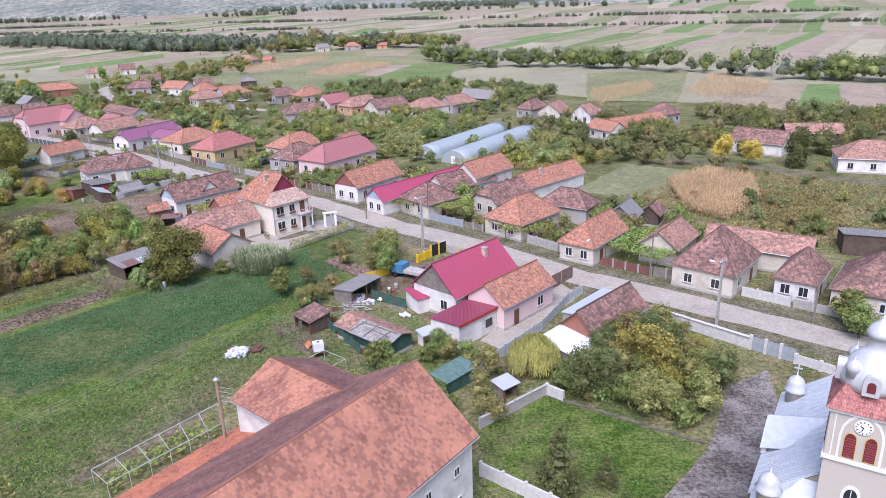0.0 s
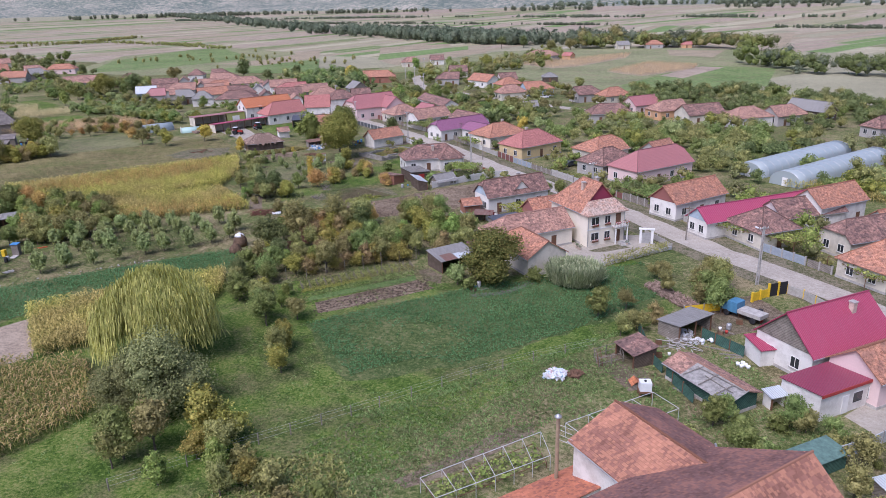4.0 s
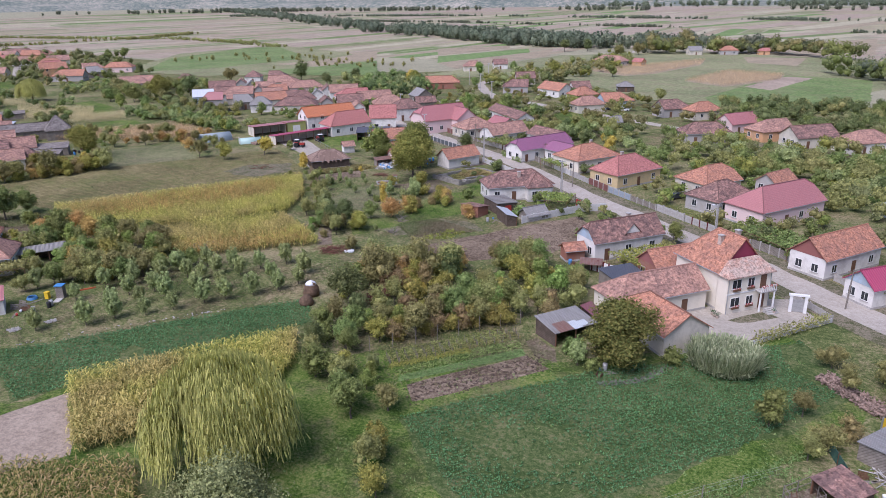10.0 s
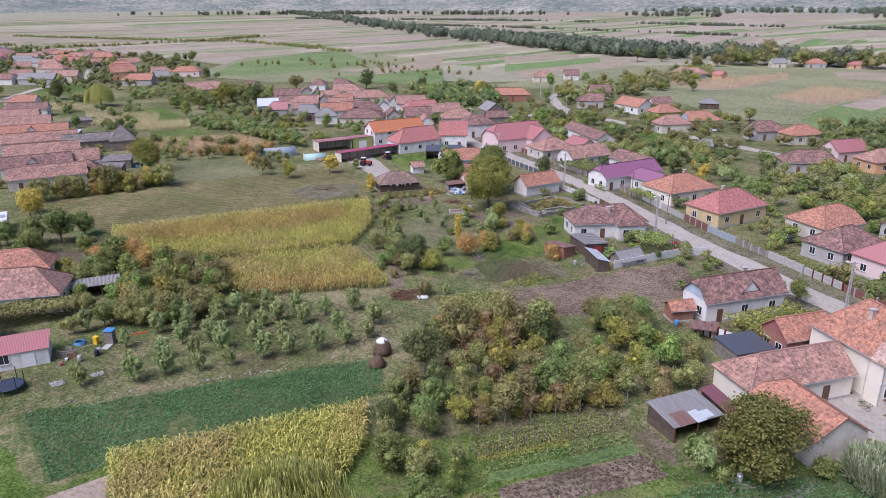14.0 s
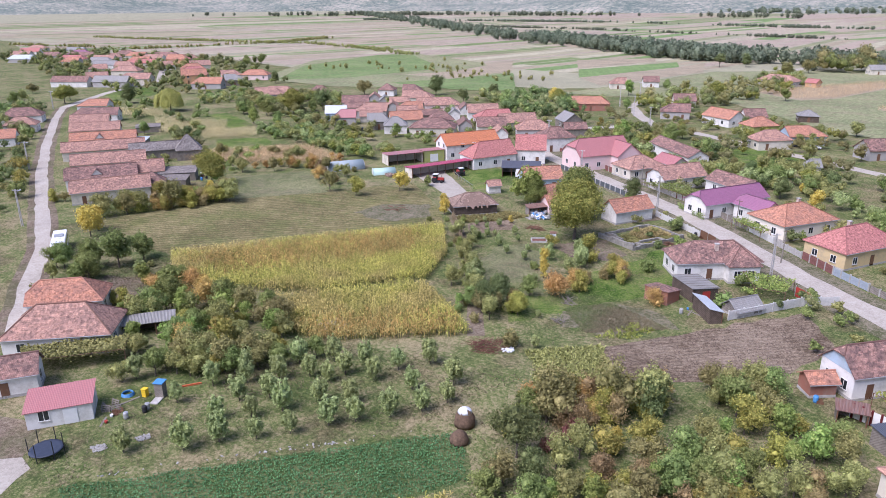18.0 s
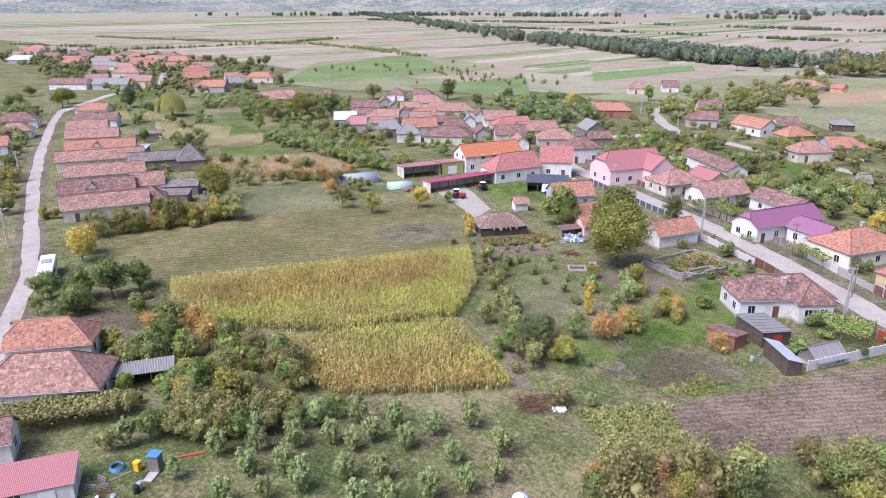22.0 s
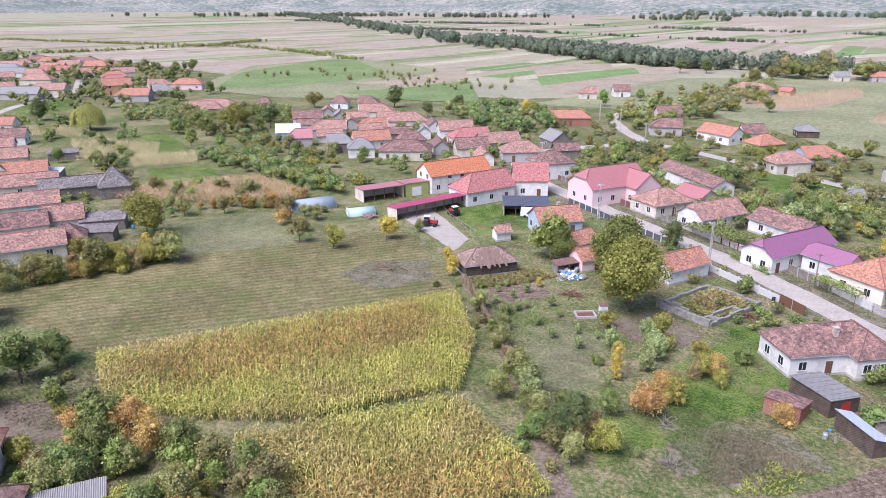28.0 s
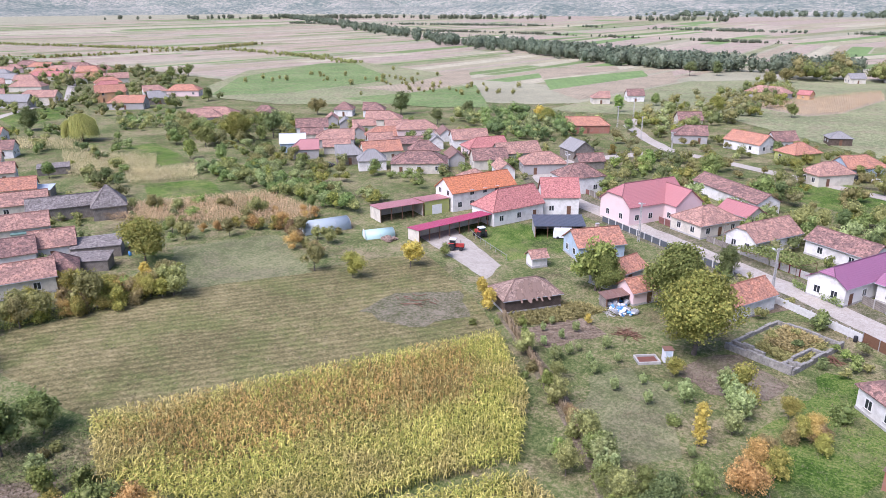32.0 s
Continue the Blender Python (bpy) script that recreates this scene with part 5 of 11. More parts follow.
# the far end of the village
for k, (fx, fy, fl, fw, fr, froof, fwall) in enumerate((
        (-464, 266, 22, 8, 30, "grey", "grey"), (-469, 284, 20, 9, 33, "faded", "cream"), (-563, 376, 17, 10, 33, "orange", "orange"), (-458, 318, 16, 9, 40, "faded", "white"), (-440, 305, 15, 8, 60, "orange", "orange"), (-408, 292, 18, 9, 33, "orange", "grey"),
        (-411, 312, 11, 9, 60, "grey", "wood"), (-722, 379, 22, 10, 33, "purple", "cream"), (-802, 372, 20, 10, 33, "red", "white"), (-706, 321, 22, 9, 33, "white", "grey"), (-721, 355, 18, 9, 33, "brown", "grey"), (-524, 310, 20, 9, 30, "faded", "cream"),
        (-640, 358, 18, 9, 33, "faded", "cream"), (-611, 383, 20, 10, 33, "faded", "white"), (-338, 278, 14, 9, 45, "faded", "grey"), (-500, 345, 16, 9, 60, "orange", "cream"), (-520, 365, 15, 9, 60, "faded", "cream"), (-480, 330, 13, 8, 60, "red", "white"),
        (-585, 400, 15, 9, 60, "faded", "grey"), (-680, 400, 18, 9, 33, "brown", "cream"), (-760, 345, 18, 9, 33, "faded", "white"), (-640, 330, 15, 9, 33, "orange", "grey"), (-560, 330, 15, 9, 33, "faded", "cream"), (-850, 400, 20, 10, 33, "faded", "cream"))):
    house(f"far {WALLS[fwall][1]} house with {ROOFS[froof][1]} roof", fx, fy, fl, fw, fr, 3.2 if fwall != "orange" else 5.0, 6.4 if fwall != "orange" else 8.5, froof, fwall, hips=(k % 2, (k // 2) % 2), wins=1 if fx > -480 else 0)
for k, (fx, fy, fl, fw, fr, froof, fwall) in enumerate((
        (-281.6, 281, 12.5, 8, 40, "brown", "white"), (-258, 266, 14, 9, 35, "faded", "grey"), (-231, 256, 13, 8, 50, "orange", "cream"), (-211, 248, 17, 10, 30, "brown", "cream"), (-269, 311, 15, 10, 30, "faded", "cream"), (-244, 297, 16, 9, 40, "faded", "pink"), (-217, 289, 13, 9, 40, "faded", "white"),
        (-205, 278, 14, 9, 50, "red", "pink"), (-192, 275, 14.5, 8, 48, "faded", "grey"), (-178.5, 265, 13.3, 9, 36, "faded", "grey"), (-338.4, 287, 15, 10, 28, "faded", "cream"), (-301, 325, 9, 8, 28, "brown", "white"), (-176.8, 288.5, 10, 8, 140, "grey", "wood"), (-247, 278, 11, 8, 45, "orange", "grey"),
        (-240, 268, 9, 7, 45, "faded", "cream"), (-225, 243, 9, 7, 40, "grey", "white"), (-236, 246, 9, 6, 40, "grey", "wood"), (-219, 263, 10, 7, 45, "brown", "cream"), (-265, 252, 9, 6, 40, "white", "blue"), (-254, 246, 9, 6, 40, "pinkred", "grey"), (-195, 262, 11, 8, 40, "brown", "cream"), (-188, 240, 8, 7, 60, "faded", "cream"), (-288, 330, 10, 8, 30, "brown", "white"), (-325, 300, 10, 7, 28, "brown", "grey"),
        (-160, 367, 10, 8, 30, "brown", "cream"), (-152, 334, 12, 9, 20, "brown", "grey"), (-131, 329, 15, 9, 150, "orange", "white"), (-115, 317, 11, 9, 50, "orange", "green"), (-98, 304, 13, 9, 40, "orange", "blue"), (-145, 478, 22, 10, 160, "faded", "grey"), (-128, 480, 7, 6, 160, "red", "orange"), (-214, 417, 9, 8, 30, "faded", "cream"),
        (-202, 434, 9, 8, 30, "brown", "white"), (-106, 354, 8, 7, 20, "grey", "dark"), (-191, 336, 17, 8, 29, "orange", "brick"), (-88, 584, 13, 9, 20, "orange", "grey"), (-110, 575, 10, 8, 30, "grey", "cream"), (-65, 590, 8, 6, 20, "red", "orange"), (-122, 336, 9, 7, 40, "brown", "white"), (-105, 290, 12, 8, 45, "faded", "cream"),
        (-74, 292, 12, 8, 45, "brown", "grey"), (-63, 290, 12, 8, 45, "orange", "cream"), (-49, 268, 12, 8, 50, "pinkred", "pink"), (-39, 258, 12, 9, 45, "faded", "orange"), (-28, 252, 14, 9, 40, "brown", "cream"), (-14, 249, 14, 9, 40, "faded", "white"), (-3, 256, 13, 8, 45, "faded", "grey"), (-56, 246, 15, 8, 25, "brown", "grey"),
        (5, 268, 15, 7, 140, "grey", "dark"), (-86, 256, 5, 4, 40, "grey", "cream"), (28, 232, 9, 8, 60, "faded", "cream"), (22, 240, 10, 7, 45, "brown", "grey"), (38, 226, 9, 8, 45, "faded", "white"), (60, 222, 9, 7, 130, "brown", "grey"))):
    house(f"{WALLS[fwall][1]} house with {ROOFS[froof][1]} roof", fx, fy, fl, fw, fr, 3.1 if fl > 8 else 2.6, 6.0 if fl > 8 else 4.6, froof, fwall, hips=(k % 2, (k // 3) % 2), wins=1)

for k, (fx, fy) in enumerate(((-498, 275), (-655, 395), (-628, 408), (-657, 375), (-584, 328), (-508, 342), (-437, 330), (-425, 340), (-486, 253), (-557, 307), (-621, 345), (-668, 345), (-540, 350), (-600, 365), (-700, 372), (-745, 392), (-780, 405), (-575, 352))):
    if not taken([(fx, fy)], 6.0)[0]:
        froof, fwall = ("faded", "orange", "brown", "faded", "grey", "red")[k % 6], ("white", "cream", "white", "pink")[k % 4]
        house(f"far {WALLS[fwall][1]} house with {ROOFS[froof][1]} roof", fx, fy, 13 + 5 * (k % 3), 8.5, 33 if k % 3 else 60, 3.2, 6.2, froof, fwall, hips=(k % 2, (k // 2) % 2), wins=1 if fx > -480 else 0)

for k, (fx, fy) in enumerate(((-273, 271), (-262, 284), (-232, 273), (-226, 281), (-250, 257), (-207, 262), (-200, 250), (-186, 254), (-229, 250), (-278, 297), (-256, 301), (-231, 296), (-204, 290), (-290, 303), (-318, 296), (-243, 288), (-268, 296), (-182, 276), (-168, 276), (-212, 271))):
    if not taken([(fx, fy)], 3.5)[0]:
        froof, fwall = ("brown", "faded", "brown", "grey", "faded", "rust")[k % 6], ("cream", "grey", "wood", "white")[k % 4]
        house(f"low {WALLS[fwall][1]} outbuilding with {ROOFS[froof][1]} roof", fx, fy, 8.5 + k % 3, 5.5, 40 + 90 * (k % 2), 2.5, 4.6, froof, fwall, wins=0, doors=0, name="outbuilding", category="outbuilding")

# ---- the tall ivory house with its low wings ----
ivory = house("two-storey ivory house with steep orange roof and maroon gable", -37.3, 126.6, 9.7, 8.4, 138, 5.6, 10.2, "orange", "ivory", hips=(0, 1), gable="crimson", chim=[(-2.6, -0.5), (-1.4, 1.3)], wins=0)
# front bay with a tiled skirt below the maroon gable
part("front_bay_wall", boxed(-6.5, -3.85, 0, -4.4, 3.85, 5.55), WALLS["ivory"][0], ivory)
part("skirt_roof", slab(bmesh.new(), [[(-6.95, 4.2, 5.5), (-6.95, -4.2, 5.5), (-4.75, -2.6, 7.45), (-4.75, 2.6, 7.45)], [(-6.95, -4.2, 5.5), (-4.75, -4.2, 5.5), (-4.75, -2.6, 7.45)], [(-4.75, 4.2, 5.5), (-6.95, 4.2, 5.5), (-4.75, 2.6, 7.45)]], 0.14), ROOFS["limed"][0], ivory, "lime-streaked faded tile skirt roof")
part("string_course", boxed(-6.57, -3.9, 2.85, -6.5, 3.9, 3.05), WHITE, ivory)
for yy in (-3.7, 3.75):
    part("downpipe", tubed((-6.58, yy, 0), (-6.58, yy, 5.4), 0.06, 0.06, 6), STEEL, ivory)
part("side_vent", boxed(-0.2, 3.83, 4.1, 0.2, 3.88, 4.5), GLASS, ivory)
for zz in (0.95, 3.65):
    for yy in (2.3, -0.2):
        w = window(ivory, -6.51, yy, zz, 90, "b" if yy > 0 else "n")
        bm = boxed(-0.6, 0.06, -0.28, 0.6, 0.28, -0.02)
        part("flower_box", bm, WOODP, w)
        rngf = np.random.default_rng(int(yy * 10 + zz * 7) + 60)
        fq = leaf_quads(np.c_[rngf.uniform(-0.6, 0.6, 26), rngf.uniform(0.06, 0.32, 26), rngf.uniform(-0.05, 0.22, 26)], np.tile((0, 0.4, 1), (26, 1)), 0.16, rngf)
        part_of("geranium", quads_mesh("geranium", fq, REDP), None, w, "red geraniums", "stuff")
for k, xx in enumerate((-4.2, -1.0, 2.2)):
    window(ivory, xx, -3.86, 0.95, 180, "n")
    window(ivory, xx, -3.86, 3.65, 180, "n")
bal = part("balcony_floor", boxed(-7.7, -3.85, 2.85, -6.51, -1.1, 3.0), CEMENT, ivory)
part("balcony_rail", boxed(-7.7, -3.85, 3.8, -7.62, -1.1, 3.88), WHITE, bal)
for k in range(9):
    part("baluster", boxed(-7.69, -3.8 + 0.32 * k, 3.0, -7.63, -3.72 + 0.32 * k, 3.8), WHITE, bal)
for yy in (-3.7, -1.3):
    part("column", tubed((-7.5, yy, 0), (-7.5, yy, 2.85), 0.14, 0.12, 10), WHITE, bal)
for k in range(4):
    part("step", boxed(-8.2 - 0.3 * k, -3.4, 0, -7.9 - 0.3 * k, -1.6, 0.62 - 0.155 * k), CEMENT, bal)
for zz in (0.1, 3.02):
    part("door", boxed(-6.57, -2.9, zz, -6.49, -1.9, zz + 2.1), WOODP, ivory, "brown wooden door")
rngf = np.random.default_rng(5)
fq = leaf_quads(np.c_[rngf.uniform(-7.9, -7.6, 60), rngf.uniform(-3.85, -1.1, 60), rngf.uniform(3.6, 4.1, 60)], np.tile((-0.5, 0, 1), (60, 1)), 0.18, rngf)
part_of("geranium", quads_mesh("geranium", fq, REDP), None, bal, "red geraniums along the rail", "stuff")
sheet("garden_bed", [(-34.4, 117.6), (-30.3, 122.6), (-28.2, 121.6), (-31.4, 118.2), (-33.1, 117.4)], 0.026, VERGE, "small trodden grass bed before the big house", 0.15, "soil")
gate = thing("gate", "white arched front gate with a grey sheet door", "gate", pose(-27.0, 124.4, 0, 0, 0, 8))
for xx in (0.0, 1.9):
    part("pillar", boxed(xx - 0.2, -0.2, 0, xx + 0.2, 0.2, 2.5), WHITE, gate)
part("lintel", boxed(-0.35, -0.3, 2.5, 2.25, 0.3, 2.7), WHITE, gate)
part("gate_leaf", boxed(0.22, -0.03, 0.1, 1.68, 0.03, 1.9), STEEL, gate)
for px, py in ((-36.6, 118.6), (-36.2, 118.1), (-35.8, 117.7), (-28.9, 122.6)):
    pt = thing("flower_pot", "terracotta pot with a small green plant", "flower pot", pose(px, py, 0.02))
    part("pot", lathe([(0.14, 0), (0.22, 0.38), (0.19, 0.38), (0.13, 0.06)], 10), CHIM, pt)
    rngf = np.random.default_rng(int(-px * 10))
    part_of("foliage", quads_mesh("foliage", leaf_quads(rngf.normal(0, 0.16, (40, 3)) + (0, 0, 0.6), np.tile((0, 0, 1.0), (40, 1)), 0.16, rngf), plain_mat("pot_leaves", (0.06, 0.12, 0.04), 0.8)), None, pt)
house("low wing with patched orange tile roof", -45.0, 117.2, 15.0, 7.2, 48, 3.1, 5.8, "faded", "ivory", hips=(1, 0), wins=1, sides="S")
house("low front wing with orange roof and brown end", -41.5, 108.5, 10.0, 7.5, 138, 3.0, 5.4, "orange", "cream", hips=(0, 0.5), wins=0)
house("brick wash house with orange tile roof", -45.0, 129.5, 8.0, 5.5, 48, 3.2, 5.4, "orange", "brick", wins=1, gable="red")


def roof_patch(top, hl, hw, front, back, x0, y0, x1, y1, mat, label, lift=0.03):
    """A loose sheet lying on a lean-to roof."""
    zz = lambda y: front + (back - front) * (y + hw) / (2 * hw) + lift
    part("roof_sheet", slab(bmesh.new(), [[(x0, y0, zz(y0)), (x1, y0 + 0.1, zz(y0)), (x1 - 0.05, y1, zz(y1)), (x0 + 0.1, y1 - 0.08, zz(y1))]], 0.025), ROOFS[mat][0], top, label)


rick = shed("rickety plank shed with patched grey, rusty and white sheet roof", -53.1, 103.8, 6.8, 4.8, 54.6, 2.0, 2.6, "grey", "dark", True)
roof_patch(rick, 3.4, 2.4, 2.0, 2.6, -2.6, -2.5, -0.4, -0.2, "rust", "rusty red sheets")
roof_patch(rick, 3.4, 2.4, 2.0, 2.6, -0.35, -2.55, 1.0, -0.6, "white", "white corrugated sheet")
roof_patch(rick, 3.4, 2.4, 2.0, 2.6, 0.6, -2.3, 2.2, -1.0, "white", "bent white corrugated sheet", 0.08)
shed("low lean-to with maroon sheet roof along the wing", -49.9, 107.2, 6.4, 1.6, 315, 2.3, 2.7, "maroon", "wood", True)
shed("dark brown tiled lean-to over the yard side of the wing", -40.0, 109.4, 6.6, 2.6, 132.5, 3.0, 2.5, "darkbrown", "cream", True)
dormer(blue_cottage, 0.8, 3.0, 3.2, 3.3, 6.2)

# ---- the parish house in the foreground ----
parish = thing("house", "large white parish house with long weathered orange tile roof", "house", pose(-15.5, 38.0, 0, 0, 0, 54.3))
FOOT.append((-16.4, 38.9, 34.0, 14.6, math.cos(radians(54.3)), math.sin(radians(54.3))))
pr = part("roof", slab(bmesh.new(), [[(-17, -5.9, 7.0), (17, -5.9, 7.0), (17, 0, 11.8), (-17, 0, 11.8)], [(17, 8.7, 7.1), (-17, 8.7, 7.1), (-17, 0, 11.8), (17, 0, 11.8)]], 0.16), ROOFS["orange"][0], parish, "weathered orange tile roof")
part("ridge_cap", tubed((-17.02, 0, 11.82), (17.02, 0, 11.82), 0.1, 0.1, 6), ROOFS["orange"][0], parish)
bm = bmesh.new()
ends = [[bm.verts.new((sx * 16.6, yy, zz)) for yy, zz in ((-5.5, 0), (8.2, 0), (8.2, 7.2), (0, 11.55), (-5.5, 7.15))] for sx in (-1, 1)]
bm.faces.new(ends[0][::-1])
bm.faces.new(ends[1])
for k in range(5):
    bm.faces.new((ends[0][k], ends[0][(k + 1) % 5], ends[1][(k + 1) % 5], ends[1][k]))
bmesh.ops.recalc_face_normals(bm, faces=bm.faces[:])
part("wall", bm, WALLS["white"][0], parish, "whitewashed walls")
part("plinth", boxed(-16.65, -5.55, 0, 16.65, 8.25, 0.5), CEMENT, parish)
for yy, zz in ((-5.98, 6.9), (8.78, 7.0)):
    part("gutter", tubed((-17, yy, zz), (17, yy, zz), 0.07, 0.07, 6), STEEL, parish)
wing = house("wing of the parish house with weathered orange tiles", -15.5, 55.04, 9.8, 9.4, 141.4, 6.8, 8.95, "orange", "white", wins=0)
part("valley_gutter", tubed((-4.6, -1.6, 8.4), (-1.2, -5.0, 6.75), 0.09, 0.09, 6), STEEL, wing)
annex = shed("long low annex with weathered orange tile roof", -23.4, 50.6, 16.0, 5.0, 234.3, 2.9, 4.7, "orange", "white")
flue = thing("flue_pipe", "tall metal flue pipe with a cap on the wing wall", "flue", pose(-23.0, 54.0, 0))
part("pipe", tubed((0, 0, 0), (0, 0, 8.9), 0.16, 0.16, 10), plain_mat("tan_flue", (0.33, 0.25, 0.17), 0.7), flue)
part("cap", lathe([(0.3, 9.0), (0.3, 9.08), (0.02, 9.3)], 10), STEEL, flue)
for k in range(4):
    part("stay", tubed((0, 0, 7.0 + 0.45 * k), (1.3, -0.4, 7.0 + 0.45 * k), 0.02, 0.02, 4), STEEL, flue)
for k in range(9):
    window(parish, -13.5 + 3.5 * k, -5.52, 1.2, 180, "n")
    window(parish, -13.5 + 3.5 * k, -5.52, 4.6, 180, "s")
# clay tiles, each one its own piece, on the slopes that face the garden
def laid_tiles(name, fresh, old, lo, hi):
    """Clay tiles, each its own shade, with blocks of dark lichened ones."""
    tm = Mat(name, 0.85, spec=0.2)
    tr_ = tm.math("FRACT", tm.math("ADD", tm.node("ShaderNodeNewGeometry").outputs["Random Per Island"], tm.node("ShaderNodeObjectInfo").outputs["Random"]))
    tv = tm.coord("World")
    tc = tm.ramp(tr_, [(0.0, lin(fresh, 0.82)), (0.5, fresh), (1.0, lin(fresh, 1.18))])
    tp = tm.math("ADD", tm.math("MULTIPLY", tm.noise(tv, 0.35, 5, 0.65), 0.75), tm.math("MULTIPLY", tr_, 0.25))
    tc = tm.mix(tm.ramp(tp, [(lo, (0, 0, 0)), (hi, (0.92, 0.92, 0.92))]), tc, tm.ramp(tr_, [(0.0, lin(old, 0.6)), (1.0, lin(old, 1.3))]))
    return tm.out(tc, tm.noise(tv, 14.0), 0.3, 0.01)


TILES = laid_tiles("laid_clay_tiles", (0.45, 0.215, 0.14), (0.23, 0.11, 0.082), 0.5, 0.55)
# same tiles, the far slopes' shade put into the colours, more lichened blocks
TILES_SHADED = laid_tiles("laid_clay_tiles_dark", (0.31, 0.155, 0.12), (0.16, 0.09, 0.08), 0.42, 0.5)
TILES_RED = laid_tiles("laid_red_tiles", (0.5, 0.19, 0.11), (0.25, 0.1, 0.07), 0.53, 0.58)


def lay_tiles(roof, x0, x1, hw, eave, ridge, side, shift, mat, singles=0, tw=0.25, th=0.29):
    """Courses of thick tiles on one slope; the first ones are parts of their own."""
    rise, rg = ridge - eave, random.Random(shift)
    ln = math.hypot(hw, rise)
    ny, nz = rise / ln, hw / ln
    rows, cols = int(ln / th), int((x1 - x0) / tw)
    one = bpy.data.meshes.new("tile")
    b0 = boxed(0.004, 0, -0.005, tw - 0.004, th * 1.12, 0.026)
    for v in b0.verts:
        v.co.z += 0.035 * (1 - v.co.y / (th * 1.12))
    b0.to_mesh(one)
    b0.free()
    one.materials.append(mat)
    base = np.array([v.co[:] for v in one.vertices])
    faces = np.array([p.vertices[:] for p in one.polygons])
    quads = []
    turn = math.degrees(math.atan2(rise, hw))
    n = 0
    for r in range(rows):
        for c in range(cols):
            xx = x0 + c * tw + (0.5 * tw if r % 2 else 0)
            d = r * th
            m = pose(0, 0, 0, 0, 0, 180 if side > 0 else 0) @ pose(-xx - tw if side > 0 else xx, -hw + d * hw / ln, eave + d * rise / ln + 0.012, turn + rg.uniform(-1.5, 1.5), 0, rg.uniform(-0.8, 0.8))
            if n < singles and xx > x1 - 6.2 and r > 3:
                part_of("tile", one, None, roof, m=m)
                n += 1
            else:
                M3 = np.array(m)
                p = base @ M3[:3, :3].T + M3[:3, 3]
                quads.append(p[faces])
    ob = part_of("tiles_laid", quads_mesh("tiles_laid", np.concatenate(quads), mat), None, roof, "weathered orange clay tiles", "stuff")
    return ob


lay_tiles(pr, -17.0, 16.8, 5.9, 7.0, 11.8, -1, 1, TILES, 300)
lay_tiles(pr, -17.0, 16.8, 8.7, 7.1, 11.8, 1, 2, TILES_SHADED)
wr_ = [o for o in wing.children if o.name.startswith("roof")][0]
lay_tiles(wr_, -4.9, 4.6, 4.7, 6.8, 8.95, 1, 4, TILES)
lay_tiles(wr_, -4.9, 4.6, 4.7, 6.8, 8.95, -1, 5, TILES_SHADED)

ar_ = [o for o in annex.children if o.name.startswith("roof")][0]
lay_tiles(ar_, -8.0, 7.8, 5.0, 2.9, 4.7, -1, 6, TILES_RED).matrix_basis = pose(0, 2.5, 0)

# ---- church ----
def arched(x0, x1, yc, w, z0, z1):
    """A round-headed slab in the plane of a wall that faces -x."""
    bm = bmesh.new()
    h = w / 2
    prof = [(-h, z0), (h, z0)] + [(h * math.cos(math.pi * k / 8), z1 - h + h * math.sin(math.pi * k / 8)) for k in range(9)]
    rings = [[bm.verts.new((x, yc + a, b)) for a, b in prof] for x in (x0, x1)]
    bm.faces.new(rings[0])
    bm.faces.new(rings[1][::-1])
    n = len(prof)
    for k in range(n):
        bm.faces.new((rings[0][k], rings[1][k], rings[1][(k + 1) % n], rings[0][(k + 1) % n]))
    bmesh.ops.recalc_face_normals(bm, faces=bm.faces[:])
    return bm


def turned(bm, ang):
    bm.transform(pose(0, 0, 0, 0, 0, ang))
    return bm


CREAM = wall_mat("church_render", (0.53, 0.48, 0.41), amount=0.12)
SILVER = plain_mat("silver_dome_paint", (0.58, 0.59, 0.6), 0.4, 0.2, 0.08)
MAROONP = plain_mat("dark_red_paint", (0.16, 0.03, 0.035), 0.6)
YELLOWT = plain_mat("yellow_trim", (0.6, 0.45, 0.16), 0.7)
REDL = plain_mat("red_louvre_paint", (0.27, 0.06, 0.07), 0.6)
CHURCH_ROOF = plain_mat("church_zinc", (0.5, 0.54, 0.565), 0.5, 0.0, 0.1)
top = thing("church", "cream village church with zinc roof and silver domes", "church", pose(23.6, 39.4, 0, 0, 0, 59))
bm = bmesh.new()
rows_c = [[bm.verts.new((x, y, z)) for y, z in ((-6.0, 0), (6.0, 0), (6.0, 7.0), (0, 11.6), (-6.0, 7.0))] for x in (-1.2, 13.0)]
bm.faces.new(rows_c[0][::-1])
bm.faces.new(rows_c[1])
for i in range(5):
    bm.faces.new((rows_c[0][i], rows_c[0][(i + 1) % 5], rows_c[1][(i + 1) % 5], rows_c[1][i]))
bmesh.ops.recalc_face_normals(bm, faces=bm.faces[:])
part("nave_wall", bm, CREAM, top, "cream rendered nave walls")
rf = part("nave_roof", slab(bmesh.new(), [[(-1.4, -6.5, 6.85), (13.3, -6.5, 6.85), (13.3, 0, 11.9), (-1.4, 0, 11.9)], [(13.3, 6.5, 6.85), (-1.4, 6.5, 6.85), (-1.4, 0, 11.9), (13.3, 0, 11.9)]], 0.1), CHURCH_ROOF, top, "standing-seam zinc roof")
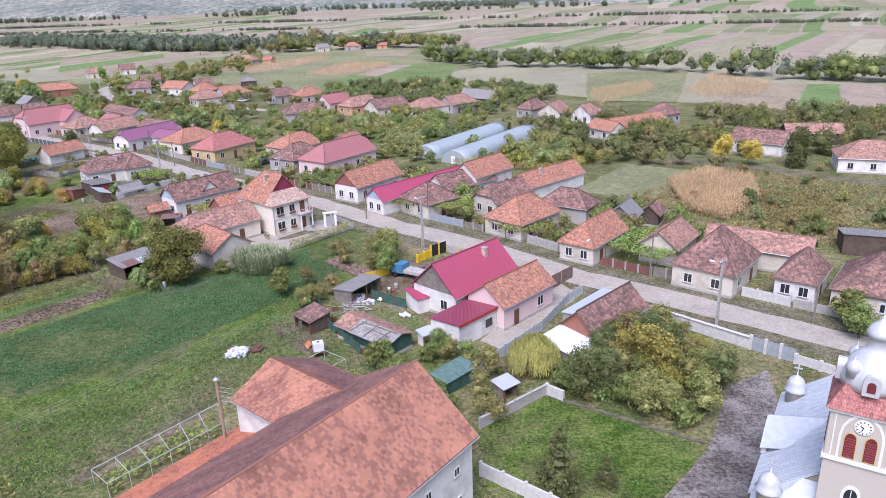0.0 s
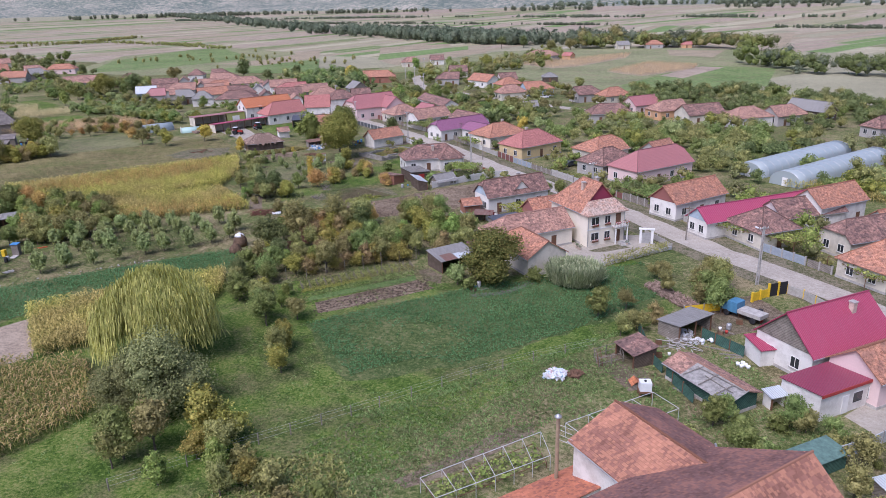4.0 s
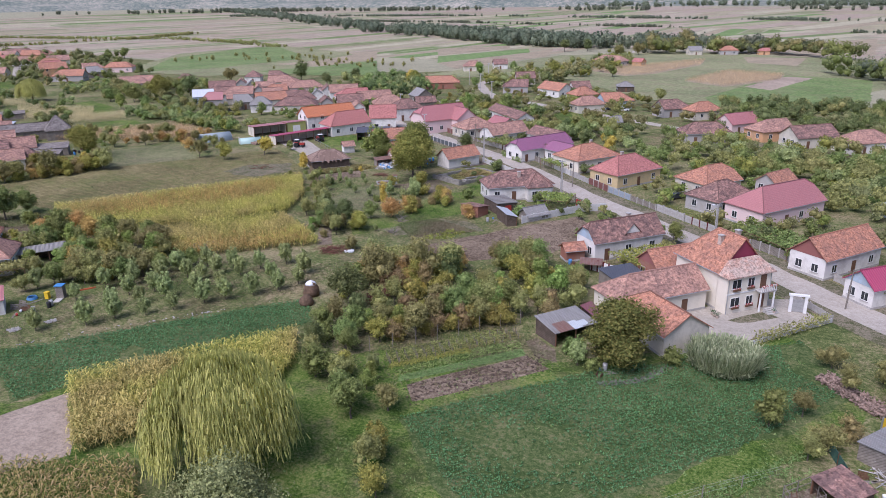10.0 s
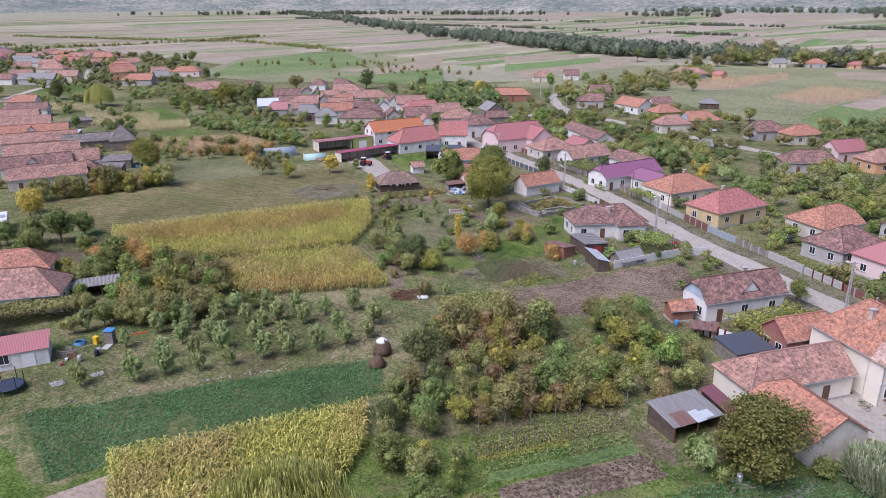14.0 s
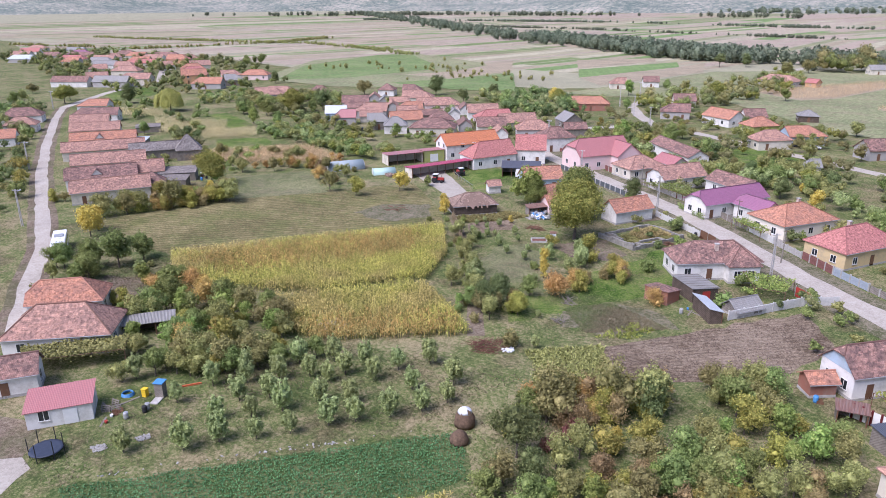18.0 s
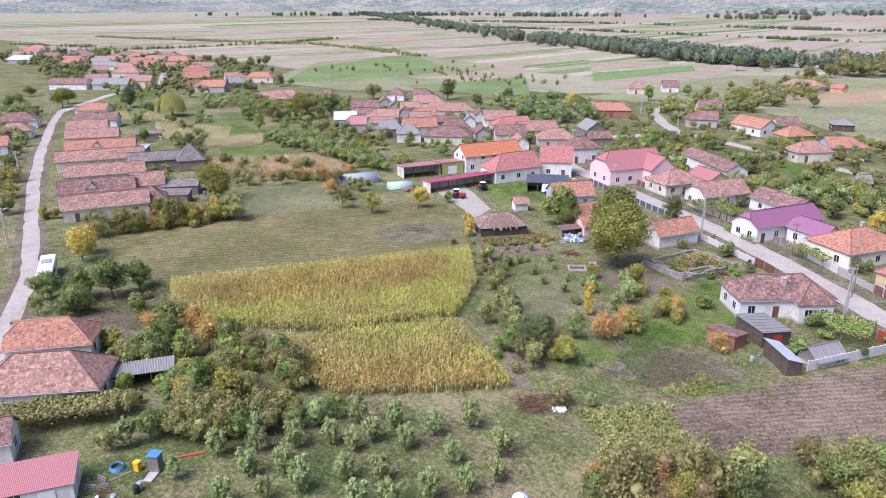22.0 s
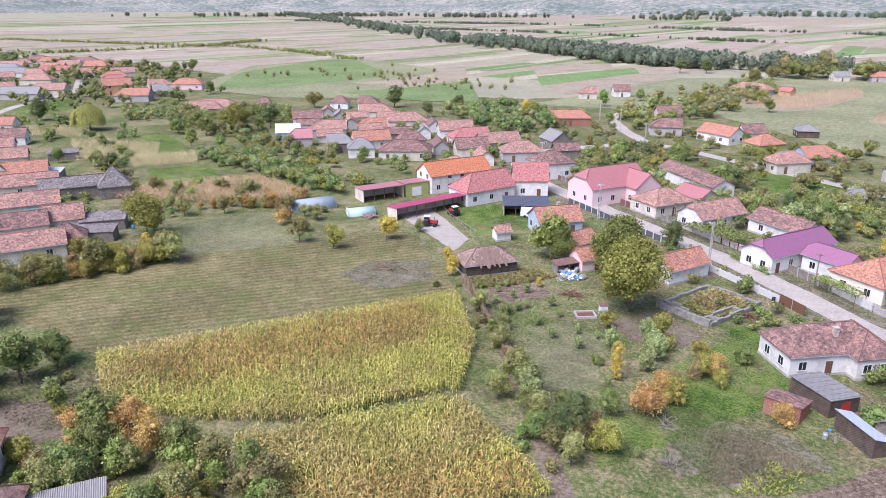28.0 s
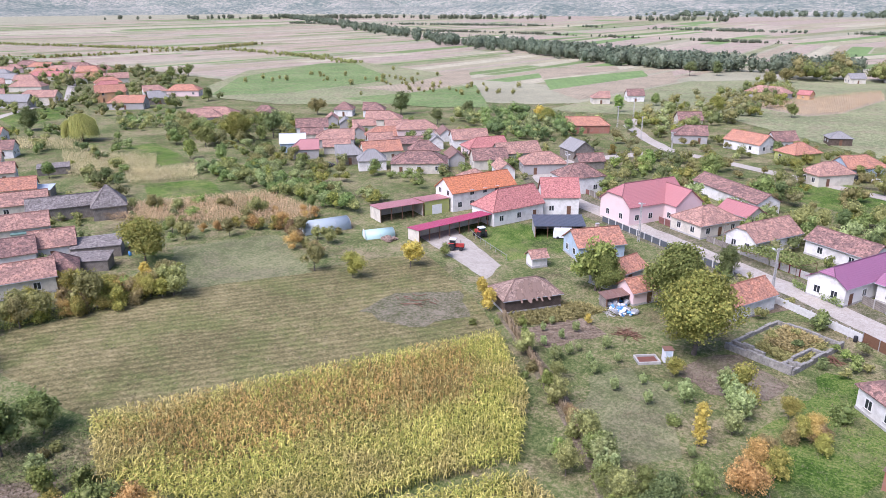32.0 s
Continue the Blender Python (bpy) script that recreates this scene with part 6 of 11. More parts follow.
for sy in (1, -1):
    for k in range(20):
        x = -1.3 + 0.74 * k
        bm = bmesh.new()
        v = [bm.verts.new((x + dx, sy * yy, zz + dz)) for dx in (0, 0.05) for yy, zz, dz in ((6.5, 6.86, 0), (0.02, 11.9, 0), (0.02, 11.9, 0.07), (6.5, 6.86, 0.07))]
        for fc in ((0, 1, 2, 3), (7, 6, 5, 4), (0, 4, 5, 1), (1, 5, 6, 2), (2, 6, 7, 3), (3, 7, 4, 0)):
            bm.faces.new([v[i] for i in fc])
        part("seam", bm, CHURCH_ROOF, rf)
# a small cross roof on the side
part("side_dormer", slab(bmesh.new(), [[(3.2, 6.6, 7.6), (5.6, 6.6, 9.0), (5.6, 2.4, 9.95), (3.2, 4.6, 8.2)], [(5.6, 6.6, 9.0), (8.0, 6.6, 7.6), (8.0, 4.6, 8.2), (5.6, 2.4, 9.95)]], 0.08), CHURCH_ROOF, top)
part("dormer_front", boxed(3.6, 6.2, 6.9, 7.6, 6.55, 7.9), WHITE, top)
part("front_apron_wall", boxed(-3.3, -6.0, 0, -1.2, 6.0, 6.2), CREAM, top)
part("front_apron_roof", slab(bmesh.new(), [[(-3.5, 6.3, 6.1), (-3.5, -6.3, 6.1), (-1.4, -3.4, 9.2), (-1.4, 3.4, 9.2)], [(-3.5, -6.3, 6.1), (-1.4, -6.3, 6.9), (-1.4, -3.4, 9.2)], [(-1.4, 6.3, 6.9), (-3.5, 6.3, 6.1), (-1.4, 3.4, 9.2)]], 0.08), CHURCH_ROOF, top)
tw = part("tower_wall", boxed(-2.5, -2.5, 0, 2.5, 2.5, 15.6), CREAM, top, "cream rendered bell tower")
for z in (11.9, 15.2):
    part("cornice", boxed(-2.68, -2.68, z, 2.68, 2.68, z + 0.22), WHITE, tw)
bm = bmesh.new()
lo = [bm.verts.new((x, y, 15.45)) for x, y in ((-2.9, -2.9), (2.9, -2.9), (2.9, 2.9), (-2.9, 2.9))]
hi = [bm.verts.new((x * 0.62, y * 0.62, 16.9)) for x, y in ((-2.9, -2.9), (2.9, -2.9), (2.9, 2.9), (-2.9, 2.9))]
for i in range(4):
    bm.faces.new((lo[i], lo[(i + 1) % 4], hi[(i + 1) % 4], hi[i]))
bm.faces.new(hi)
bm.faces.new(lo[::-1])
bm.normal_update()
lay = bm.loops.layers.uv.new("UVMap")
for f in bm.faces:
    uv_face(bm, f, lay)
skirt = part("tower_skirt", bm, ROOFS["red"][0], top, "red shingle skirt roof")
dome = part("dome", lathe([(2.3, 16.6), (2.35, 17.2), (2.2, 18.0), (1.7, 19.0), (1.05, 19.7), (0.85, 19.9), (0.85, 21.0), (1.05, 21.05), (1.0, 21.4), (0.75, 21.9), (0.3, 22.3), (0.1, 22.6), (0.04, 23.0)], 24), SILVER, top, "silver painted dome with lantern")
bm = bmesh.new()
box(bm, -0.06, -0.06, 22.9, 0.06, 0.06, 24.4)
box(bm, -0.06, -0.5, 23.7, 0.06, 0.5, 23.82)
part("cross", bm, SILVER, dome)
for ang in range(0, 360, 90):
    part("dome_niche", turned(arched(-2.6, -1.7, 0, 1.2, 16.7, 18.5), ang), SILVER, dome)
    part("dome_louvre", turned(arched(-2.64, -2.5, 0, 0.6, 17.05, 18.0), ang), MAROONP, dome)
    sub = part("shoulder_dome", lathe([(0.5, 17.6), (0.52, 18.2), (0.62, 18.3), (0.55, 18.7), (0.3, 19.05), (0.05, 19.2), (0.04, 19.5)], 12), SILVER, dome)
    sub.matrix_basis = pose(2.0 * math.cos(radians(ang + 45)), 2.0 * math.sin(radians(ang + 45)), 0)
    part("arch_moulding", turned(arched(-2.55, -2.45, 0, 3.3, 12.15, 15.35), ang), WHITE, tw)
    part("arch_field", turned(arched(-2.58, -2.45, 0, 2.9, 12.2, 15.2), ang), CREAM, tw)
    for yy in (-0.75, 0.75):
        fr = part("belfry_frame", turned(arched(-2.61, -2.5, yy, 1.0, 12.25, 14.05), ang), YELLOWT, tw)
        part("shutter", turned(arched(-2.635, -2.55, yy, 0.84, 12.32, 13.98), ang), MAROONP, fr)
        for k in range(8):
            part("louvre", boxed(-2.67, yy - 0.36, 12.38 + k * 0.17, -2.55, yy + 0.36, 12.46 + k * 0.17, m=pose(0, 0, 0, 0, 0, ang)), REDL, fr)
    for yy in (-2.05, 2.05):
        part("pilaster_line", boxed(-2.54, yy - 0.05, 12.2, -2.46, yy + 0.05, 15.1, m=pose(0, 0, 0, 0, 0, ang)), WHITE, tw)
    cl = part("clock_face", lathe([(0.52, 0), (0.52, 0.05), (0.45, 0.07)], 20), WHITE, tw)
    cl.matrix_basis = pose(0, 0, 0, 0, 0, ang) @ pose(-2.58, 0, 14.55, 0, -90, 0) @ Matrix.Diagonal((1, 1 / 0.72, 1, 1))
    for k in range(12):
        part("hour_mark", boxed(0.33, -0.025, 0.055, 0.43, 0.025, 0.08, m=pose(0, 0, 0, 0, 0, 30 * k)), BLACK, cl)
    part("clock_hand", boxed(-0.03, -0.02, 0.07, 0.3, 0.02, 0.09, m=pose(0, 0, 0, 0, 0, 160)), BLACK, cl)
    part("clock_hand", boxed(-0.03, -0.025, 0.07, 0.2, 0.025, 0.09, m=pose(0, 0, 0, 0, 0, 60)), BLACK, cl)
    wn_ = part("arched_window", turned(arched(-2.56, -2.45, 0, 1.5, 7.5, 10.4), ang), WHITE, tw)
    part("pane", turned(arched(-2.6, -2.5, 0, 1.0, 7.7, 10.15), ang), GLASS, wn_)
    for a in ((-0.03, 7.75, 0.03, 10.1), (-0.5, 8.9, 0.5, 8.96)):
        part("glazing_bar", boxed(-2.63, a[0], a[1], -2.58, a[2], a[3], m=pose(0, 0, 0, 0, 0, ang)), WHITE, wn_)
SLIM = pose(-0.7, 0.7, 0) @ Matrix.Diagonal((0.72, 0.72, 1, 1))
tw.matrix_basis, skirt.matrix_basis = SLIM, SLIM
dome.matrix_basis = pose(-0.7, 0.7, 16.6) @ Matrix.Diagonal((0.74, 0.74, 0.72, 1)) @ pose(0, 0, -16.6)
for cx, cy in ((-2.6, 5.2), (11.4, 5.4), (-2.6, -5.2), (11.4, -5.4)):
    tr = part("corner_turret", lathe([(0.66, 6.2), (0.66, 8.3), (0.76, 8.4)], 8), CREAM, top)
    tr.matrix_basis = pose(cx, cy, 0)
    part("cupola", lathe([(0.8, 8.4), (0.85, 8.5), (0.66, 8.65), (0.66, 9.1), (0.52, 9.45), (0.25, 9.65), (0.05, 9.8), (0.04, 10.1)], 16), SILVER, tr)
    bm = boxed(-0.04, -0.04, 10.0, 0.04, 0.04, 10.8)
    box(bm, -0.04, -0.3, 10.35, 0.04, 0.3, 10.45)
    part("cross", bm, SILVER, tr)
for k in range(4):
    window(top, 0.0 + 3.4 * k, 6.0, 2.6, 0, "b")
FOOT.append((28.5, 46, 17, 12, math.cos(radians(59)), math.sin(radians(59))))


# ---- fences, walls and gates ----
def fence(line, h, label, panel, post, step=2.5, ph=0.12, thick=0.06, name="fence", lift=0.05, cap=False, skip=True, group="garden fences"):
    """A fence of posts and panels along a line; panels that would run into a house are left out."""
    x0, y0 = line[0]
    top = None
    for (ax, ay), (bx, by) in zip(line, line[1:]):
        d = math.hypot(bx - ax, by - ay)
        n = max(1, round(d / step))
        rot = math.degrees(math.atan2(by - ay, bx - ax))
        pm = boxed(0.07, -thick / 2, lift, d / n - 0.07, thick / 2, h)
        if cap:
            box(pm, 0.07, -thick, h, d / n - 0.07, thick, h + 0.06)
        pme = bpy.data.meshes.new("panel")
        pm.to_mesh(pme)
        pm.free()
        qb = boxed(-ph / 2, -ph / 2, 0, ph / 2, ph / 2, h + 0.15)
        qme = bpy.data.meshes.new("post")
        qb.to_mesh(qme)
        qb.free()
        for i in range(n):
            px, py = ax + (bx - ax) * i / n, ay + (by - ay) * i / n
            mid = np.array([[px + (bx - ax) / n / 2, py + (by - ay) / n / 2]])
            if skip and any(abs((mid[0, 0] - x) * c + (mid[0, 1] - y) * s) < l / 2 and abs(-(mid[0, 0] - x) * s + (mid[0, 1] - y) * c) < w / 2 for x, y, l, w, c, s in FOOT):
                continue
            m = pose(px - x0, py - y0, 0, 0, 0, rot)
            top = top or thing(name, label, "gate" if name == "gate" else "fence", pose(x0, y0, 0), group)
            part_of("post", qme, post, top, m=m)
            part_of("panel", pme, panel, top, m=m)
    return top


CONCRETE = plain_mat("fence_concrete", (0.4, 0.38, 0.35), 0.9, var=0.2)
WHITEW = plain_mat("white_concrete", (0.56, 0.55, 0.52), 0.8, var=0.15)
GREYMETAL = plain_mat("grey_sheet_gate", (0.33, 0.36, 0.38), 0.5)
MAROON = plain_mat("maroon_gate", (0.12, 0.02, 0.02), 0.5)
REED = plain_mat("dry_reed", (0.36, 0.28, 0.17), 0.95, var=0.4)
fence([(21.8, 83.4), (30.8, 74.6)], 1.5, "white plastered churchyard wall by the street", WHITEW, WHITEW, 4.5, 0.35, 0.25, "street_wall", cap=True)
fence([(30.8, 74.6), (34.4, 71.2)], 1.7, "grey sheet metal churchyard gate", GREYMETAL, WHITEW, 1.8, 0.3, 0.05, "gate")
fence([(34.4, 71.2), (40, 66), (52, 54)], 1.1, "white posts with low railing wall", WHITEW, WHITEW, 2.6, 0.35, 0.15)
fence([(-0.5, 59.5), (6.6, 65.6)], 1.2, "weathered grey concrete garden wall", CONCRETE, CONCRETE, 2.5, 0.2, 0.15, cap=True)
fence([(6.6, 65.6), (8.2, 64.2)], 1.2, "short white rendered wall return", WHITEW, WHITEW, 2.2, 0.3, 0.25)
# kerb concrete coloured dark to stand for the shade under the bushes
fence([(8.2, 64.2), (20, 56.6)], 0.2, "low kerb in shade-darkened concrete round the churchyard lawn", DARKCON, DARKCON, 3.0, 0.2, 0.2)
fence([(-0.6, 52.5), (8.5, 45.5), (13, 42)], 1.4, "white concrete wall beside the parish house", WHITEW, WHITEW, 2.5, 0.25, 0.18)
fence([(-17.2, 97.2), (-12.5, 100.4)], 1.2, "bright yellow painted board fence", YELLOWP, STEEL, 2.4)
fence([(-9.0, 104.6), (-7.0, 107.2)], 1.3, "yellow painted gate wing", YELLOWP, YELLOWP, 1.6, 0.3)
fence([(-7.0, 107.2), (-4.6, 109.4)], 1.9, "black sheet metal yard gate", BLACK, YELLOWP, 1.7, 0.25)
fence([(-4.6, 109.4), (-2.6, 108.0), (3, 101), (6.5, 98)], 1.3, "weathered yellow and grey yard fence", CONCRETE, YELLOWP, 2.4)
fence([(-22, 90.5), (-19, 82), (-14, 75)], 1.3, "dark green board fence round the yard", WALLS["greenwood"][0], WOODP, 2.2)
fence([(-14.5, 91), (-9.5, 87.5)], 1.4, "green board fence by the woodshed", WALLS["greenwood"][0], WOODP, 2.2)
fence([(-5, 66.5), (1.5, 72.5), (7.8, 80.5), (12, 88.5), (14.5, 91.5)], 1.4, "pale blue grey board fence along the driveway", plain_mat("pale_boards", (0.5, 0.53, 0.54), 0.8, var=0.25), CEMENT, 2.0)
fence([(10, 93), (14, 97.5)], 1.9, "tall rusty sheet gate to the street", plain_mat("rusty_gate", (0.2, 0.14, 0.11), 0.8, var=0.4), STEEL, 2.6)
fence([(-31.2, 110.7), (-21.7, 122.9)], 0.6, "low white wall under the clipped hedge", WHITEW, WHITEW, 2.4, 0.2, 0.15)
fence([(-21.7, 122.9), (-24.5, 126.5), (-27, 129)], 1.0, "grey railing of the front garden", CONCRETE, CONCRETE, 2.2)
fence([(-76, 147.0), (-68.3, 159), (-63.5, 163)], 1.5, "white concrete panel wall beside the ploughed plot", WHITEW, WHITEW, 2.6, 0.2, 0.12)
fence([(-105.5, 193.8), (-92.6, 184.6)], 1.3, "white ornamental concrete fence with scalloped panels", WHITEW, WHITEW, 2.2, 0.2, 0.08)
fence([(-92.6, 184.6), (-88.4, 181.0)], 1.7, "brown slatted yard gate", WOODP, STEEL, 2.4)
fence([(-70, 163.0), (-66.5, 160.2)], 1.7, "red sheet metal yard gate", REDP, STEEL, 1.8)
fence([(-38.5, 136.8), (-30.5, 130.5)], 1.2, "cream garden wall of the big house", WHITEW, WHITEW, 2.4, 0.3, 0.15)
fence([(-57.5, 128.5), (-52.5, 127.0)], 1.8, "white and maroon boarded yard gate", WHITE, MAROON, 1.0, 0.25)
fence([(-153.5, 190.5), (-165, 198.8), (-171, 205)], 1.0, "light wire fence round the lawn", STEEL, STEEL, 2.2, 0.06, 0.008, lift=0.9)
# street fronts on the north side
STY = [(CONCRETE, CONCRETE, "grey concrete panel fence along the street"), (WHITEW, WHITEW, "white concrete fence along the street"), (WALLS["wood"][0], CONCRETE, "weathered board fence with concrete posts along the street"), (plain_mat("rail_grey_blue", (0.3, 0.34, 0.38), 0.6), CONCRETE, "grey blue railing fence along the street"), (plain_mat("brick_red_panels", (0.2, 0.09, 0.075), 0.8, var=0.25), CONCRETE, "dull red panelled street fence with concrete posts"), (CONCRETE, MAROON, "concrete street fence with dark posts")]
k = 0
for (ax, ay), (bx, by) in zip(MAIN[1:13], MAIN[2:14]):
    d = math.hypot(bx - ax, by - ay)
    nx, ny = (by - ay) / d, -(bx - ax) / d
    nseg = max(1, round(d / 9))
    for i in range(nseg):
        p0 = (ax + (bx - ax) * i / nseg + nx * 6.2, ay + (by - ay) * i / nseg + ny * 6.2)
        p1 = (ax + (bx - ax) * (i + 0.97) / nseg + nx * 6.2, ay + (by - ay) * (i + 0.97) / nseg + ny * 6.2)
        s = STY[(k * 7 + k // 3) % 6]
        fence([p0, p1], 1.25 + 0.15 * (k % 3), s[2], s[0], s[1], 2.2, 0.22)
        k += 1
fence([(-114, 203.5), (-128, 212.6), (-146, 224.6)], 1.3, "dark metal street fence of the new house", plain_mat("dark_rail", (0.1, 0.11, 0.12), 0.5), WHITEW, 2.4, 0.25)
# reed screen beside the corn path
top = thing("reed_fence", "dry reed screen on wooden stakes along the path", "fence", pose(-142, 166, 0))
rr = random.Random(4)
pts = [(-142, 166), (-132, 155), (-122.4, 144), (-115, 136)]
for (ax, ay), (bx, by) in zip(pts, pts[1:]):
    n = 12
    for i in range(n):
        x, y = ax + (bx - ax) * i / n + 142, ay + (by - ay) * i / n - 166
        rot = math.degrees(math.atan2(by - ay, bx - ax))
        h = rr.uniform(0.8, 1.5)
        stalks = []
        for _ in range(46):
            m = pose(x, y, 0, 0, 0, rot) @ pose(rr.uniform(0, 1.3), rr.uniform(-0.15, 0.15), 0, rr.uniform(-16, 16), rr.uniform(-9, 9), rr.uniform(0, 180))
            hs = (h + 0.5) * rr.uniform(0.6, 1.1)
            stalks.append([m @ Vector(c) for c in ((-0.03, 0, 0), (0.03, 0, 0), (0.05, 0, hs), (-0.05, 0, hs))])
        part_of("reed_mat", quads_mesh("reed_mat", np.array(stalks), REED), None, top)
        if i % 3 == 0:
            part("stake", tubed((x, y, 0), (x + rr.uniform(-0.2, 0.2), y, 1.7), 0.05, 0.04, 5), WOODP, top)
# wire fence on thin stakes across the meadow
top = thing("wire_fence", "wire fence on thin concrete stakes across the meadow", "fence", pose(-52, 52.6, 0))
pts = [(-60, 42), (-51.9, 52.6), (-44.1, 62.7), (-37.4, 71.8), (-32, 78), (-26, 84)]
for (ax, ay), (bx, by) in zip(pts, pts[1:]):
    n = round(math.hypot(bx - ax, by - ay) / 3.6)
    for i in range(n):
        x, y = ax + (bx - ax) * i / n + 52, ay + (by - ay) * i / n - 52.6
        part("stake", boxed(x - 0.045, y - 0.045, 0, x + 0.045, y + 0.045, 1.3), WALLS["wood"][0], top)
    for z in (0.5, 1.0, 1.3):
        part("wire", tubed((ax + 52, ay - 52.6, z), (bx + 52, by - 52.6, z), 0.008, 0.008, 4), STEEL, top)


# ---- poles ----
def pole(x, y, h, turn, label="pale concrete lattice electricity pole", arms=1):
    top = thing("utility_pole", label, "utility pole", pose(x, y, 0, 0, 0, turn), "street poles")
    for sx in (-1, 1):
        bm = bmesh.new()
        v = [bm.verts.new((sx * (wx) + dx, dy, z)) for z, wx in ((0, 0.2), (h, 0.09)) for dx, dy in ((-0.06, -0.09), (0.06, -0.09), (0.06, 0.09), (-0.06, 0.09))]
        for f in ((3, 2, 1, 0), (4, 5, 6, 7), (0, 1, 5, 4), (1, 2, 6, 5), (2, 3, 7, 6), (3, 0, 4, 7)):
            bm.faces.new([v[i] for i in f])
        part("shaft", bm, CEMENT, top)
    for k in range(int(h / 1.0)):
        wd = 0.2 - 0.11 * (k + 0.5) / h
        part("rung", boxed(-wd, -0.07, k * 1.0 + 0.4, wd, 0.07, k * 1.0 + 0.62), CEMENT, top)
    for a in range(arms):
        ar = part("crossarm", boxed(-0.75, -0.05, h - 0.3 - 0.6 * a, 0.75, 0.05, h - 0.2 - 0.6 * a), STEEL, top)
        for ix in (-0.65, -0.25, 0.25, 0.65):
            part("insulator", tubed((ix, 0, h - 0.2 - 0.6 * a), (ix, 0, h - 0.02 - 0.6 * a), 0.05, 0.04, 6), WHITE, ar)
    part("lamp_arm", tubed((0, 0, h - 0.9), (0, 1.2, h - 0.5), 0.03, 0.03, 5), STEEL, top)
    part("lamp_head", boxed(-0.12, 1.1, h - 0.58, 0.12, 1.7, h - 0.44), PLASTIC, top)
    return top


for x, y, h, tn in ((-8.5, 111.4, 8.8, 40), (28.9, 80.4, 8.8, 40), (-40.1, 146.4, 8.4, 40), (-75.1, 168.4, 8.4, 40), (-106.5, 196.8, 8.6, 40), (-134.6, 214.5, 8.4, 30), (-166.5, 254, 8.4, 0), (-150.3, 302.6, 8.4, 30), (-274.0, 133.2, 8.4, 30), (-216, 105.8, 8.4, 30), (-398, 199.5, 8.4, 30), (-186, 380, 8.4, 10), (-168, 330, 8.4, 20), (-184, 352, 8.4, 20)):
    pole(x, y, h, tn)
for x, y, h in ((25.0, 97.1, 6.5), (40.8, 81.0, 6.8), (-20, 128.5, 6.0), (-88.4, 194.6, 6.5), (-75.6, 178.2, 6.5), (-118.5, 217, 6.0)):
    top = thing("utility_pole", "grey weathered wooden pole at the street edge", "utility pole", pose(x, y, 0), "street poles")
    part("shaft", tubed((0, 0, 0), (0.15, 0, h), 0.13, 0.09, 7), WALLS["wood"][0], top)
    part("crossarm", boxed(-0.5, -0.05, h - 0.4, 0.8, 0.05, h - 0.3), WOODP, top)


# ---- vehicles ----
def wheel(parent, x, y, r, w):
    t = part("wheel", lathe([(r * 0.62, -w / 2), (r * 0.95, -w / 2), (r, -w * 0.35), (r, w * 0.35), (r * 0.95, w / 2), (r * 0.62, w / 2)], 16), BLACK, parent)
    t.matrix_basis = pose(x, y, r, 90, 0, 0)
    part("rim", lathe([(r * 0.6, -w * 0.42), (r * 0.6, w * 0.42), (r * 0.2, w * 0.46)], 12), STEEL, t)
    return t


def profile_body(prof, width, material, name, parent, label=""):
    """A vehicle body from a side outline (x, z), with slightly pulled-in flanks."""
    bm = bmesh.new()
    rings = []
    for yy, k in ((-width / 2, 0.97), (-width / 2 + 0.12, 1.0), (width / 2 - 0.12, 1.0), (width / 2, 0.97)):
        cx = sum(p[0] for p in prof) / len(prof)
        rings.append([bm.verts.new((cx + (x - cx) * k, yy, 0.3 + (z - 0.3) * (k if z > 1 else 1))) for x, z in prof])
    for a, b in zip(rings, rings[1:]):
        for i in range(len(prof)):
            bm.faces.new((a[i], a[(i + 1) % len(prof)], b[(i + 1) % len(prof)], b[i]))
    bm.faces.new(rings[0][::-1])
    bm.faces.new(rings[-1])
    bmesh.ops.recalc_face_normals(bm, faces=bm.faces[:])
    return part(name, bm, material, parent, label)


CARWHITE = Mat("car_white", 0.25, spec=0.5).out((0.75, 0.75, 0.74))
CARDARK = Mat("car_dark", 0.25, spec=0.5).out((0.05, 0.055, 0.065))
CARBLUE = plain_mat("truck_blue", (0.08, 0.22, 0.36), 0.5)
bus = thing("bus", "white coach parked at the edge of the lane", "bus", pose(-191.2, 102.2, 0.03, 0, 0, -29))
body = profile_body([(-5.7, 0.35), (5.6, 0.35), (5.8, 0.9), (5.75, 1.6), (5.45, 2.75), (5.1, 3.05), (-5.4, 3.1), (-5.75, 2.7), (-5.8, 0.9)], 2.5, CARWHITE, "body", bus)
for sy in (-1, 1):
    for k in range(7):
        part("side_window", boxed(-5.0 + 1.42 * k, sy * 1.235, 1.55, -3.68 + 1.42 * k, sy * 1.265, 2.5), GLASS, body)
    part("mirror", boxed(5.7, sy * 1.3, 1.9, 5.95, sy * 1.5, 2.5), BLACK, bus)
part("windscreen", boxed(5.55, -1.12, 1.35, 5.8, 1.12, 2.55, m=pose(0.02, 0, 0, 0, 0, 0)), GLASS, body)
part("rear_window", boxed(-5.83, -1.0, 1.7, -5.7, 1.0, 2.5), GLASS, body)
part("bumper", boxed(5.72, -1.2, 0.35, 5.9, 1.2, 0.75), PLASTIC, body)
for sy in (-0.9, 0.9):
    part("headlight", boxed(5.76, sy - 0.2, 0.85, 5.86, sy + 0.2, 1.05), GLASS, body)
for x in (-2.8, 0.6, 3.6):
    part("roof_hatch", boxed(x - 0.4, -0.4, 3.07, x + 0.4, 0.4, 3.17), PLASTIC, body)
